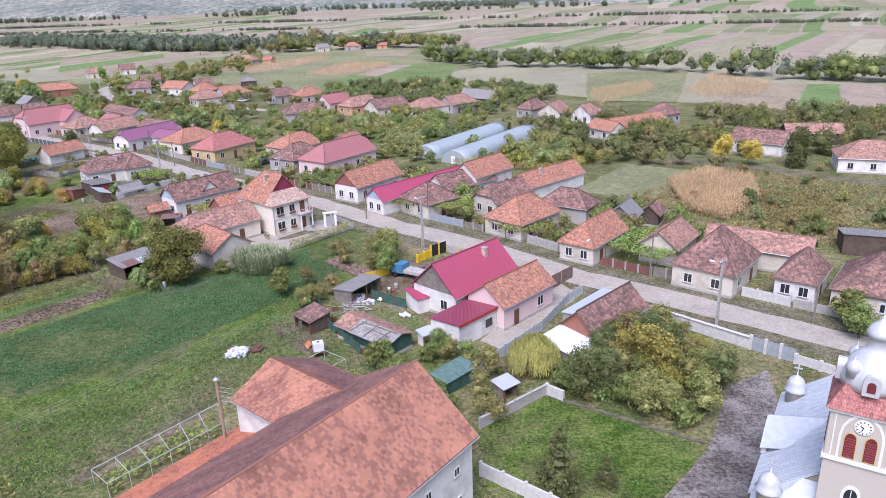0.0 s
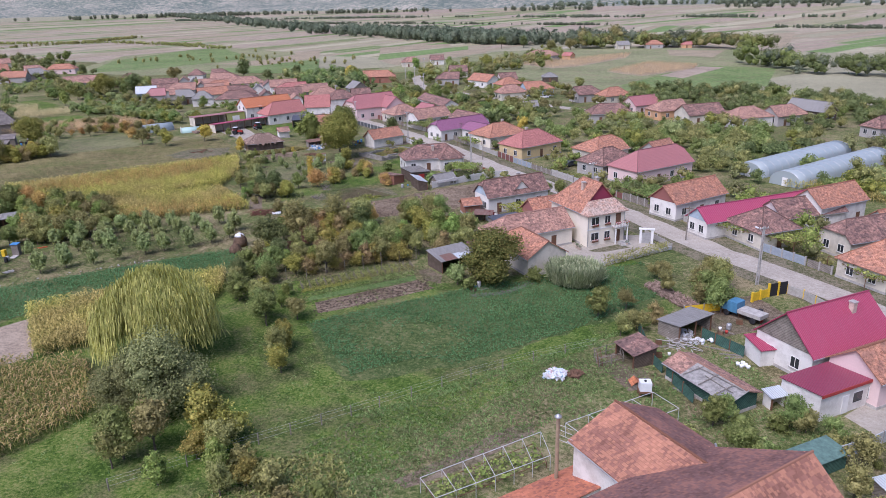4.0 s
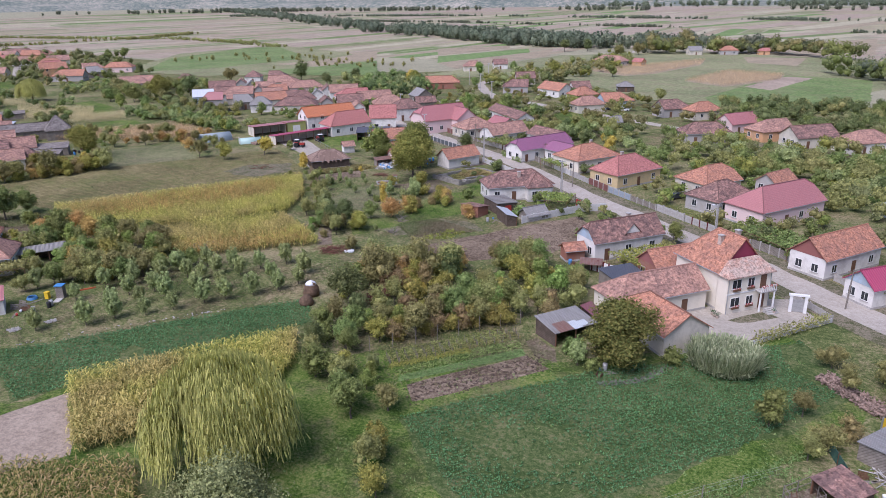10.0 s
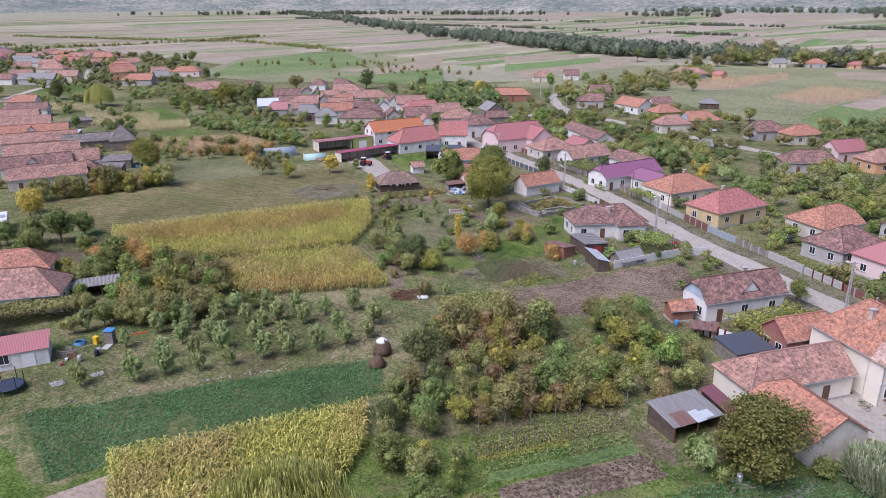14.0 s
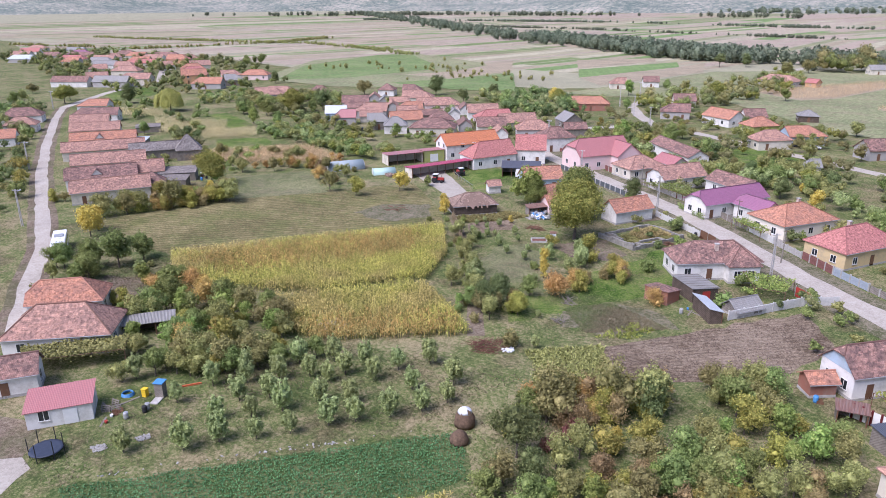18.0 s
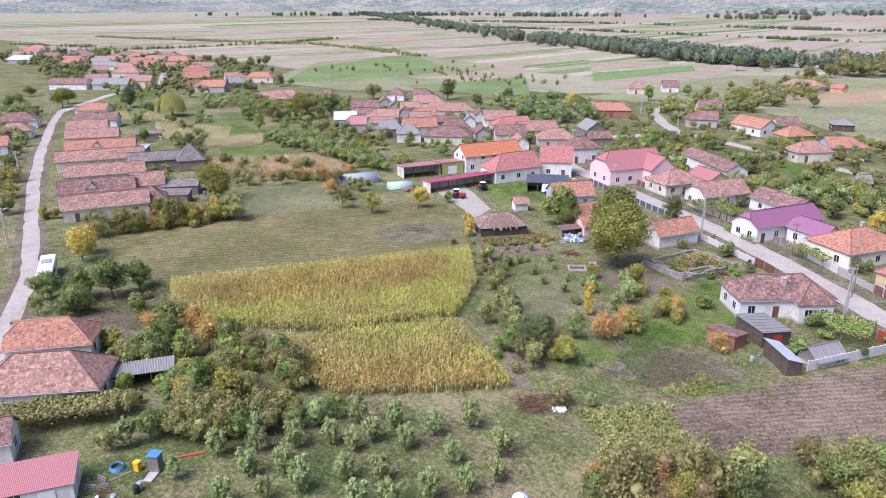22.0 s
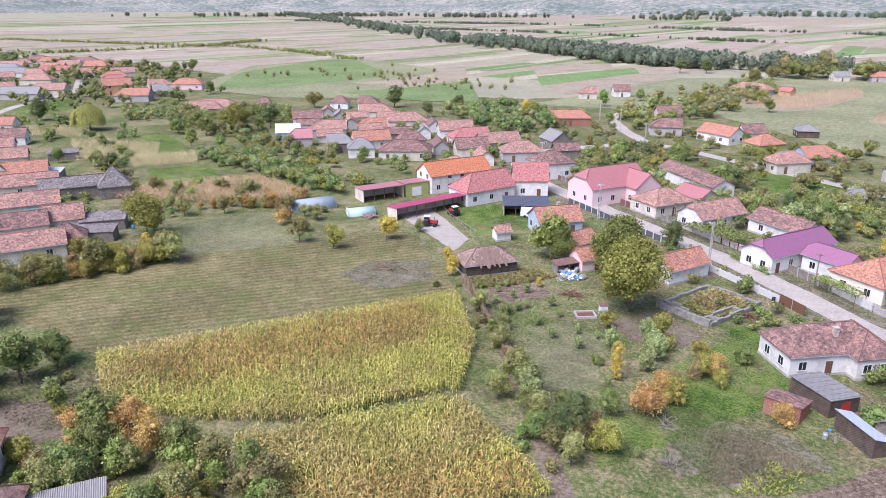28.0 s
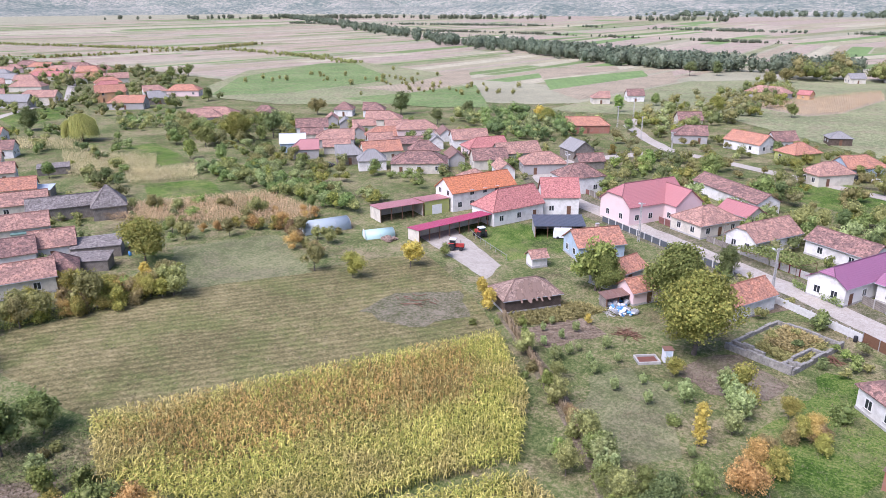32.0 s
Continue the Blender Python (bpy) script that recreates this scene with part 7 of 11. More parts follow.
part("air_conditioner", boxed(-2.2, -0.8, 3.07, -0.4, 0.8, 3.27), STEEL, body)
for x in (-3.3, 3.3):
    for sy in (-1.12, 1.12):
        wheel(bus, x, sy, 0.5, 0.3)


def car(x, y, turn, paint, label, kind="car"):
    top = thing(kind, label, kind, pose(x, y, 0.03, 0, 0, turn))
    if kind == "van":
        prof, w = [(-2.6, 0.3), (2.5, 0.3), (2.6, 0.9), (2.2, 1.2), (1.4, 1.95), (1.0, 2.2), (-2.5, 2.25), (-2.65, 1.2)], 1.9
    else:
        prof, w = [(-2.0, 0.3), (2.0, 0.3), (2.1, 0.65), (1.9, 0.85), (0.95, 0.95), (0.3, 1.4), (-1.1, 1.45), (-1.9, 1.0), (-2.1, 0.7)], 1.7
    b = profile_body(prof, w, paint, "body", top)
    part("windscreen", boxed(0.45 if kind == "car" else 1.35, -w * 0.4, 1.0 if kind == "car" else 1.35, 0.75 if kind == "car" else 1.75, w * 0.4, 1.32 if kind == "car" else 1.9), GLASS, b)
    for sy in (-1, 1):
        for k in range(2 if kind == "car" else 1):
            x0 = -1.1 + 0.85 * k if kind == "car" else 0.4
            part("side_window", boxed(x0, sy * (w / 2 - 0.02), 1.0 if kind == "car" else 1.35, x0 + 0.75, sy * (w / 2 + 0.01), 1.34 if kind == "car" else 1.85), GLASS, b)
    for xx in (-1.3 if kind == "car" else -1.6, 1.3 if kind == "car" else 1.6):
        for sy in (-w / 2 + 0.1, w / 2 - 0.1):
            wheel(top, xx, sy, 0.31, 0.2)
    return top


car(-148.6, 208.8, 20, CARWHITE, "white delivery van parked beside the lawn", "van")
car(-130.5, 243.5, 50, CARBLUE, "blue car parked beside the pink house")
car(-97.5, 297.5, 30, CARDARK, "dark car parked on the far street")
car(-92.5, 296.0, 30, CARWHITE, "silver white car parked on the far street")
car(-238.0, 238.0, 60, CARDARK, "dark car parked in the garden")
car(-52.0, 178.0, 55, CARDARK, "dark car in the yard of the ochre house")
car(-146, 213, 25, CARDARK, "dark car under the car port")


def tractor(x, y, turn, label):
    top = thing("tractor", label, "tractor", pose(x, y, 0.03, 0, 0, turn))
    b = part("bonnet", boxed(0.2, -0.35, 0.7, 1.9, 0.35, 1.35), REDP, top)
    part("grille", boxed(1.9, -0.3, 0.72, 1.96, 0.3, 1.3), BLACK, b)
    part("exhaust", tubed((1.2, 0.2, 1.3), (1.2, 0.2, 2.1), 0.04, 0.04, 6), BLACK, b)
    part("chassis", boxed(-1.0, -0.25, 0.5, 1.8, 0.25, 0.75), BLACK, top)
    c = part("cab", boxed(-1.0, -0.6, 0.9, 0.15, 0.6, 2.2), GLASS, top)
    part("cab_roof", boxed(-1.1, -0.7, 2.2, 0.25, 0.7, 2.32), PLASTIC, c)
    for sy in (-0.75, 0.75):
        wheel(top, -0.6, sy, 0.75, 0.4)
        wheel(top, 1.4, sy, 0.42, 0.25)
        part("mudguard", boxed(-1.2, sy - 0.22, 1.5, 0.0, sy + 0.22, 1.58), REDP, top)


tractor(-164.7, 200.5, 150, "old red tractor on the lawn edge")
tractor(-165.3, 190.6, 20, "small red tractor on the farm yard")
truck = thing("truck", "old blue and grey farm truck in the yard", "truck", pose(-9.6, 98.6, 0.03, 0, 0, 150))
part("cab", boxed(0.9, -0.9, 0.7, 2.3, 0.9, 2.1), CARBLUE, truck)
part("bonnet", boxed(2.3, -0.8, 0.7, 3.1, 0.8, 1.4), CARBLUE, truck)
part("windscreen", boxed(2.28, -0.75, 1.45, 2.34, 0.75, 2.0), GLASS, truck)
part("load_bed", boxed(-2.4, -0.95, 0.85, 0.8, 0.95, 1.35), CEMENT, truck)
for x in (-1.4, 2.3):
    for sy in (-0.85, 0.85):
        wheel(truck, x, sy, 0.42, 0.25)


# ---- glass and plastic houses ----
def tunnel(x0, y0, x1, y1, w, h, label, film):
    d, rot = math.hypot(x1 - x0, y1 - y0), math.degrees(math.atan2(y1 - y0, x1 - x0))
    top = thing("greenhouse", label, "greenhouse", pose(x0, y0, 0, 0, 0, rot))
    FOOT.append(((x0 + x1) / 2, (y0 + y1) / 2, d, w, math.cos(radians(rot)), math.sin(radians(rot))))
    bm = bmesh.new()
    n = 10
    arcs = [[bm.verts.new((x, -w / 2 * math.cos(math.pi * i / n), 0.05 + h * math.sin(math.pi * i / n) ** 0.7)) for i in range(n + 1)] for x in np.linspace(0, d, max(2, int(d / 3)))]
    for a, b in zip(arcs, arcs[1:]):
        for i in range(n):
            bm.faces.new((a[i], b[i], b[i + 1], a[i + 1])).smooth = True
    bm.faces.new(arcs[0])
    bm.faces.new(arcs[-1][::-1])
    part("film", bm, film, top, "milky plastic film")
    for x in np.linspace(0, d, max(3, int(d / 2.5))):
        pts = [(x, -(w / 2 + 0.03) * math.cos(math.pi * i / n), 0.05 + (h + 0.03) * max(0.0, math.sin(math.pi * i / n)) ** 0.7) for i in range(n + 1)]
        part("hoop", bent_tube(pts, 0.035, 4), STEEL, top)
    part("end_door", boxed(-0.06, -0.6, 0, 0.0, 0.6, 1.9), WHITE, top)


tunnel(-11.5, 179.5, 9, 212, 7.0, 3.2, "long milky plastic tunnel greenhouse", FILM)
tunnel(-4.0, 172.5, 17, 206, 7.0, 3.2, "long plastic tunnel greenhouse beside another", FILM)
tunnel(-200, 183.5, -194.5, 192.5, 5.0, 2.4, "short white plastic greenhouse behind the yard", FILM)
tunnel(-186, 187.5, -182, 192.5, 3.6, 1.6, "small pale green plastic tunnel", Mat("green_film", 0.4).out((0.4, 0.55, 0.5)))

# ---- yard things ----
def haystack(x, y, r, h, cover, label):
    top = thing("haystack", label, "haystack", pose(x, y, 0))
    bm = lathe([(r * 0.9, 0), (r, h * 0.25), (r * 0.85, h * 0.55), (r * 0.5, h * 0.85), (0.05, h)], 14)
    for v in bm.verts:
        v.co += Vector((noise.noise(v.co * 2), noise.noise(v.co * 2 + Vector((9, 0, 0))), 0)) * 0.18
    part("hay", bm, plain_mat("old_hay", (0.13, 0.085, 0.055), 0.95, var=0.4), top)
    if cover:
        part("cover_sheet", lathe([(r * 0.68, h * 0.74), (r * 0.54, h * 0.86), (0.04, h + 0.04)], 12), PLASTIC, top, "white plastic cover sheet")


haystack(-92.0, 100.2, 1.3, 2.4, True, "dark haystack under a white plastic sheet")
haystack(-90.5, 97.0, 1.1, 1.6, False, "low brown haystack beside the hedge")


def sticks(name, label, cat, x, y, R, n, length, material, seed, flat=0.25, r=0.03):
    rg = random.Random(seed)
    bm = bmesh.new()
    for i in range(n):
        a, d = rg.uniform(0, 6.283), R * math.sqrt(rg.random())
        p = Vector((d * math.cos(a), d * math.sin(a), rg.uniform(0.02, 0.9) * (1 - d / R) + 0.05))
        b = rg.uniform(0, 6.283)
        q = p + Vector((math.cos(b), math.sin(b), rg.uniform(0, flat))) * length * rg.uniform(0.5, 1)
        tube(bm, p, q, r, r * 0.6, 4)
    ob = part(name, bm, material, None)
    ob.location = (x, y, 0)
    return tagged(ob, label, cat, kind="stuff")


sticks("brush_pile", "heap of cut red brown branches", "brush pile", -100.6, 118.0, 2.2, 160, 2.2, plain_mat("red_twigs", (0.15, 0.06, 0.045), 0.9, var=0.4), 1)
sticks("firewood", "loose stack of firewood logs", "firewood", -123, 169.8, 1.6, 50, 1.6, WOODP, 2, 0.05, 0.08)
sticks("scrap_timber", "heap of old boards and scrap", "scrap", -16.5, 88.8, 2.0, 60, 1.8, CEMENT, 3, 0.1, 0.06)
sticks("scrap_timber", "heap of old boards in the sunken yard", "scrap", -127.5, 177, 2.0, 60, 1.8, CEMENT, 4, 0.1, 0.06)


sticks("brush_pile", "small tent of leaning poles on the grass", "brush pile", -98.7, 138.7, 0.9, 26, 1.5, WALLS["wood"][0], 24, 0.8, 0.05)
sticks("brush_pile", "small stack of leaning poles beside the garden plot", "brush pile", -96.4, 131.0, 0.8, 24, 1.4, WALLS["wood"][0], 25, 0.8, 0.05)
sticks("firewood", "scattered logs on the trodden meadow corner", "firewood", -157.8, 164.4, 3.4, 16, 1.8, WOODP, 26, 0.02, 0.1)


def rubble(label, poly, count, s0, s1, material, seed, h=0.6, name="rubble"):
    rg = np.random.default_rng(seed)
    bm = bmesh.new()
    for x, y in spread_in(poly, count):
        s = rg.uniform(s0, s1)
        box(bm, -s, -s * 0.6, -s * 0.4, s, s * 0.6, s * 0.4, m=pose(x, y, s * 0.3 + rg.uniform(0, h), rg.uniform(-40, 40), rg.uniform(-40, 40), rg.uniform(0, 360)))
    return tagged(part(name, bm, material, None), label, "rubble", kind="stuff")


rubble("blue and grey household junk piled beside the wood store", [(-131.5, 182.5), (-127.5, 181.5), (-124, 176.8), (-126.5, 176), (-130.5, 180)], 30, 0.15, 0.45, BLUEP, 51, name="junk")
rubble("scrap metal and boards piled beside the wood store", [(-131.5, 183.5), (-127, 181.5), (-123.5, 177.5), (-127, 175.5), (-131.5, 180)], 60, 0.2, 0.6, STEEL, 52, name="junk")
rubble("long heap of broken bricks and stones", [(-23.5, 105), (-22, 107), (-15.5, 100.5), (-17, 98.5)], 900, 0.08, 0.18, BRICKM, 1, 0.6)
WASTE = Mat("mixed_plastic_waste", 0.5)
WASTE.out(WASTE.ramp(WASTE.node("ShaderNodeNewGeometry").outputs["Random Per Island"], [(0.0, (0.7, 0.71, 0.72)), (0.5, (0.6, 0.65, 0.7)), (0.68, (0.72, 0.7, 0.68)), (0.8, (0.3, 0.45, 0.55)), (0.9, (0.55, 0.3, 0.3)), (1.0, (0.75, 0.75, 0.73))]))
rubble("pile of mixed white and coloured plastic waste", [(-29.9, 74.6), (-29.3, 76.6), (-27.6, 76.4), (-27.6, 74.6)], 420, 0.06, 0.2, WASTE.m, 2, 0.55, "waste_heap")
rubble("low heap of brown dung and straw", [(-27.5, 75.9), (-27.0, 77.2), (-25.9, 77.0), (-26.2, 75.7)], 260, 0.08, 0.2, plain_mat("dung_heap", (0.15, 0.085, 0.055), 0.95, var=0.4), 21, 0.35, "dung_heap")
rubble("scattered rubbish and tubs behind the shed", [(-15, 88.5), (-18.5, 90), (-18, 93), (-13, 90)], 60, 0.1, 0.3, PLASTIC, 3, 0.4, "waste_heap")
rubble("bricks and stones heaped at the yard edge", [(-182, 188), (-179.5, 187.5), (-179, 190), (-182, 190.5)], 160, 0.12, 0.3, BRICKM, 4, 0.5)
rubble("bits of rubbish and buckets in the yard", [(-129, 178), (-126, 175.5), (-124, 177), (-127, 180)], 80, 0.1, 0.3, PLASTIC, 5, 0.4, "waste_heap")
rubble("low edging of broken stones under the yard tree", [(-46, 93.4), (-45.4, 92.8), (-41.2, 95.5), (-38.8, 100.4), (-39.6, 100.9), (-41.8, 96.4)], 150, 0.07, 0.18, DARKCON, 24, 0.12)
rubble("grey ash heap on the grass", [(-123, 72), (-122, 73.5), (-121, 73), (-121.5, 71.8)], 120, 0.05, 0.12, CEMENT, 6, 0.1, "ash_heap")
rubble("grey ash heap beside the orchard", [(-120.5, 76), (-120, 77.4), (-119, 77), (-119.4, 75.8)], 120, 0.05, 0.12, CEMENT, 7, 0.1, "ash_heap")
rubble("dark burnt patch in the corn", [(-127, 110), (-124, 113), (-121, 111), (-124, 108)], 160, 0.06, 0.2, CEMENT, 8, 0.1, "ash_heap")
rubble("loose stones along the orchard edge", [(-118, 70), (-96, 96), (-95.4, 95.5), (-117.4, 69.5)], 160, 0.06, 0.16, CEMENT, 9, 0.05)
rubble("white rubbish sacks beside the brush pile", [(-98.6, 118.5), (-97.6, 119.8), (-96.8, 119.0), (-97.8, 117.8)], 26, 0.12, 0.28, PLASTIC, 10, 0.2, "waste_heap")
rubble("clods on the ploughed plot", [(-88, 127), (-67, 157), (-61, 146), (-65, 133), (-82, 119)], 900, 0.04, 0.12, plain_mat("soil_clods", (0.13, 0.095, 0.07), 0.95, var=0.4), 11, 0.03, "soil_clods")
rubble("clods on the dug bed", [(-66, 83), (-54, 97.5), (-52, 93.5), (-63, 79.5)], 400, 0.04, 0.14, plain_mat("dark_clods", (0.09, 0.065, 0.05), 0.95, var=0.4), 12, 0.03, "soil_clods")

rubble("crumpled red plastic sheeting beside the felt roofed shed", [(-82.2, 154.6), (-81.6, 156.2), (-80.4, 155.6), (-81.2, 154.4)], 40, 0.15, 0.35, REDP, 22, 0.5, "plastic_sheeting")
sticks("firewood", "small stack of logs on the grass", "firewood", -95.8, 176.0, 1.0, 40, 1.4, WOODP, 23, 0.05, 0.08)
tank = thing("water_tank", "white plastic water tank in a steel cage", "water tank", pose(-18.9, 74.9, 0, 0, 0, 20))
part("tank", boxed(-0.6, -0.5, 0.75, 0.6, 0.5, 1.75), PLASTIC, tank)
part("lid", tubed((0, 0, 1.75), (0, 0, 1.83), 0.15, 0.15, 10), BLACK, tank)
part("stand", boxed(-0.7, -0.6, 0.55, 0.7, 0.6, 0.75), WOODP, tank)
for sx in (-0.6, 0.6):
    for sy in (-0.5, 0.5):
        part("leg", boxed(sx - 0.06, sy - 0.06, 0, sx + 0.06, sy + 0.06, 0.55), WOODP, tank)


FRAMEP = plain_mat("grey_white_tube", (0.5, 0.5, 0.5), 0.5)


def frame_rack(corners, h, label, bays):
    """A white tube frame on legs, as for vines."""
    (ax, ay), (bx, by), (cx, cy), (dx, dy) = corners
    top = thing("vine_trellis", label, "trellis", pose(ax, ay, 0))
    L = lambda p, q, k: (p[0] + (q[0] - p[0]) * k - ax, p[1] + (q[1] - p[1]) * k - ay, h)
    part("rail", tubed(L(corners[0], corners[1], 0), L(corners[0], corners[1], 1), 0.035, 0.035, 6), FRAMEP, top)
    part("rail", tubed(L(corners[3], corners[2], 0), L(corners[3], corners[2], 1), 0.035, 0.035, 6), FRAMEP, top)
    for i in range(bays + 1):
        p, q = L(corners[0], corners[1], i / bays), L(corners[3], corners[2], i / bays)
        part("crossbar", tubed(p, q, 0.028, 0.028, 6), FRAMEP, top)
        for e in (p, q):
            part("leg", tubed((e[0], e[1], 0), e, 0.028, 0.028, 6), FRAMEP, top)
    return top


frame_rack([(-34.3, 51.9), (-26.6, 62.2), (-24.8, 59.0), (-32.0, 50.0)], 1.6, "white tube frame over garden vines", 6)
frame_rack([(-24.8, 64.5), (-17.9, 73.2), (-15.1, 71.0), (-21.8, 62.4)], 1.6, "white tube frame beside the tank", 4)
out = thing("outhouse", "small pale outhouse with a brown roof in the orchard", "outhouse", pose(-115.8, 164.6, 0, 0, 0, 30))
part("wall", boxed(-0.6, -0.6, 0, 0.6, 0.6, 1.9), PLASTIC, out)
part("roof", boxed(-0.7, -0.7, 1.9, 0.7, 0.7, 1.98), plain_mat("brown_roof_paint", (0.2, 0.11, 0.08), 0.7), out)
part("door", boxed(-0.4, -0.64, 0.05, 0.4, -0.6, 1.8), plain_mat("pale_blue_paint", (0.5, 0.57, 0.62), 0.6), out)
bed = thing("raised_bed", "sunken brick edged pit with red earth", "garden bed", pose(-118.2, 163.2, 0, 0, 0, 35))
for a in ((-1.6, -1.2, 0, 1.6, -1.0, 0.4), (-1.6, 1.0, 0, 1.6, 1.2, 0.4), (-1.6, -1.0, 0, -1.4, 1.0, 0.4), (1.4, -1.0, 0, 1.6, 1.0, 0.4)):
    part("kerb", boxed(*a), CEMENT, bed)
part("earth", boxed(-1.4, -1.0, 0, 1.4, 1.0, 0.12), plain_mat("red_earth", (0.16, 0.07, 0.05), 0.95), bed)
ruin = thing("foundation", "old broken concrete foundation walls full of weeds", "foundation", pose(-102.2, 177.3, 0, 0, 0, 67))
rgr = random.Random(31)
for ax, ay, bx, by, hh in ((-7, -5, 6.6, -5, 0.9), (-7, 5, 6.8, 5, 0.6), (-7, -5, -7, 5, 1.1), (6.7, -5, 6.7, 5, 0.7), (-7, -3.1, 1.5, -3.1, 0.8), (-4.6, -5, -4.6, -3.1, 0.9), (1.5, -5, 1.5, -3.1, 0.7), (-5.2, 0, -5.2, 5, 0.9)):
    d = math.hypot(bx - ax, by - ay)
    n = max(2, int(d / 1.6))
    for k in range(n):
        q0, q1 = k / n, (k + 1) / n
        th = 0.22 * rgr.uniform(0.85, 1.15)
        x0, x1, y0, y1 = ax + (bx - ax) * q0, ax + (bx - ax) * q1, ay + (by - ay) * q0, ay + (by - ay) * q1
        top_z = hh * rgr.uniform(0.75, 1.15)
        part("wall", boxed(min(x0, x1) - (th if ax == bx else -0.004), min(y0, y1) - (th if ay == by else -0.004), 0, max(x0, x1) + (th if ax == bx else -0.004), max(y0, y1) + (th if ay == by else -0.004), top_z), OLDCON, ruin)
# sheds behind the mossy cottage
shed("red board hut with ragged tile roof", -87.2, 149.0, 4.6, 4.0, 168, 1.8, 2.4, "brown", "brick", True, "hut", "hut")
felt_shed = shed("dark plank shed with stained grey felt roof and red door", -83.6, 154.1, 6.6, 5.0, 140, 2.2, 2.5, "grey", "dark")
for sx in (-1, 1):
    part("door", boxed(sx * 3.1 - 0.03, -0.9, 0.05, sx * 3.1 + 0.03, 0.5, 1.75), REDP, felt_shed, "bright red board door")
for k in range(7):
    part("roof_batten", tubed((-3.1 + k, -2.4, 2.25), (-3.0 + k, 2.4, 2.53), 0.035, 0.035, 4), WALLS["wood"][0], felt_shed)
shed("narrow plank shed with white sheet roof", -79.2, 146.8, 6.4, 2.4, 132, 1.9, 2.6, "white", "dark", True)
house("low corrugated ridge shelter beside the wall", -75.2, 151.2, 5.5, 4.0, 57, 1.1, 2.6, "grey", "wood", wins=0, category="shelter", name="shelter")
shed("little wooden cage hut with sheet roof", -56.5, 127.4, 3.6, 2.4, 12, 1.7, 2.0, "rust", "wood", True, "hutch", "hutch")
house("small brick hut with orange tiles", -61.0, 132.0, 4.0, 3.4, 40, 2.0, 3.0, "orange", "brick", wins=0, category="hut", name="hut")
shed("slate grey roofed low store beside the vines", -50.5, 124.0, 6.0, 5.0, 48, 2.1, 2.4, "anthracite", "wood")
shed("small white rabbit hutch with sheet roof", -6.4, 77.6, 2.2, 1.6, 40, 1.5, 1.8, "white", "white", True, "hutch", "hutch")
shed("teal painted plank lean-to under creepers", -3.0, 68.0, 5.0, 2.6, 48, 1.6, 1.9, "teal", "greenwood")
shed("tiny silver roofed plank hut", 2.3, 65.4, 2.4, 2.0, 40, 1.6, 1.9, "white", "wood", True, "hut", "hut")
house("small white hut with faded tile roof by the lawn", -147.2, 190.6, 3.8, 3.4, 49, 2.0, 3.2, "faded", "white", wins=0, category="hut", name="hut")
house("red roofed annex behind the walnut trees", -125.5, 184.5, 7.0, 5.0, 55, 2.4, 4.2, "orange", "pink", wins=1)
shed("rusty roofed wood store", -128.5, 180.0, 5.0, 2.4, 55, 1.8, 2.2, "rust", "wood", True)
# play and garden things
tramp = thing("trampoline", "small dark trampoline with black safety net poles", "trampoline", pose(-125.4, 68.6, 0))
part("mat", lathe([(1.5, 0.7), (1.5, 0.74), (0.02, 0.74)], 18), BLACK, tramp)
part("pad", lathe([(1.45, 0.72), (1.75, 0.72), (1.75, 0.8), (1.45, 0.8)], 18), plain_mat("dark_pad", (0.04, 0.05, 0.075), 0.6), tramp)
for a in range(6):
    c, s = math.cos(a * 1.047), math.sin(a * 1.047)
    part("net_pole", tubed((1.7 * c, 1.7 * s, 0), (1.7 * c, 1.7 * s, 2.4), 0.05, 0.05, 6), BLACK, tramp)
slide = thing("plastic_bin", "bright yellow plastic wheelie bin", "bin", pose(-127.9, 81.8, 0, 0, 0, 20))
part("body", boxed(-0.3, -0.3, 0, 0.3, 0.3, 1.0), YELLOWP, slide)
part("lid", boxed(-0.34, -0.34, 1.0, 0.34, 0.34, 1.08), YELLOWP, slide)
hose = thing("hose_coil", "coil of blue hose on the ground", "hose", pose(-129.9, 80.6, 0))
for k in range(4):
    bm = bmesh.new()
    rr, zz = 0.75 - 0.04 * k, 0.06 + 0.1 * k
    rings = [[bm.verts.new(((rr + 0.06 * math.cos(v)) * math.cos(u), (rr + 0.06 * math.cos(v)) * math.sin(u), zz + 0.06 * math.sin(v))) for v in (0, 1.57, 3.14, 4.71)] for u in [6.28319 * i / 20 for i in range(20)]]
    for i in range(20):
        for q in range(4):
            bm.faces.new((rings[i][q], rings[(i + 1) % 20][q], rings[(i + 1) % 20][(q + 1) % 4], rings[i][(q + 1) % 4]))
    part("loop", bm, BLUEP, hose)
priv = thing("outhouse", "leaning plank privy with blue roof", "outhouse", pose(-126.3, 83.0, 0, 0, 0, 30))
part("wall", boxed(-0.55, -0.5, 0, 0.55, 0.5, 2.0), WALLS["wood"][0], priv)
part("roof", boxed(-0.65, -0.65, 2.0, 0.65, 0.65, 2.08), BLUEP, priv)
part("ramp", boxed(-0.5, -2.0, 0, 0.5, -0.52, 0.12), CEMENT, priv)
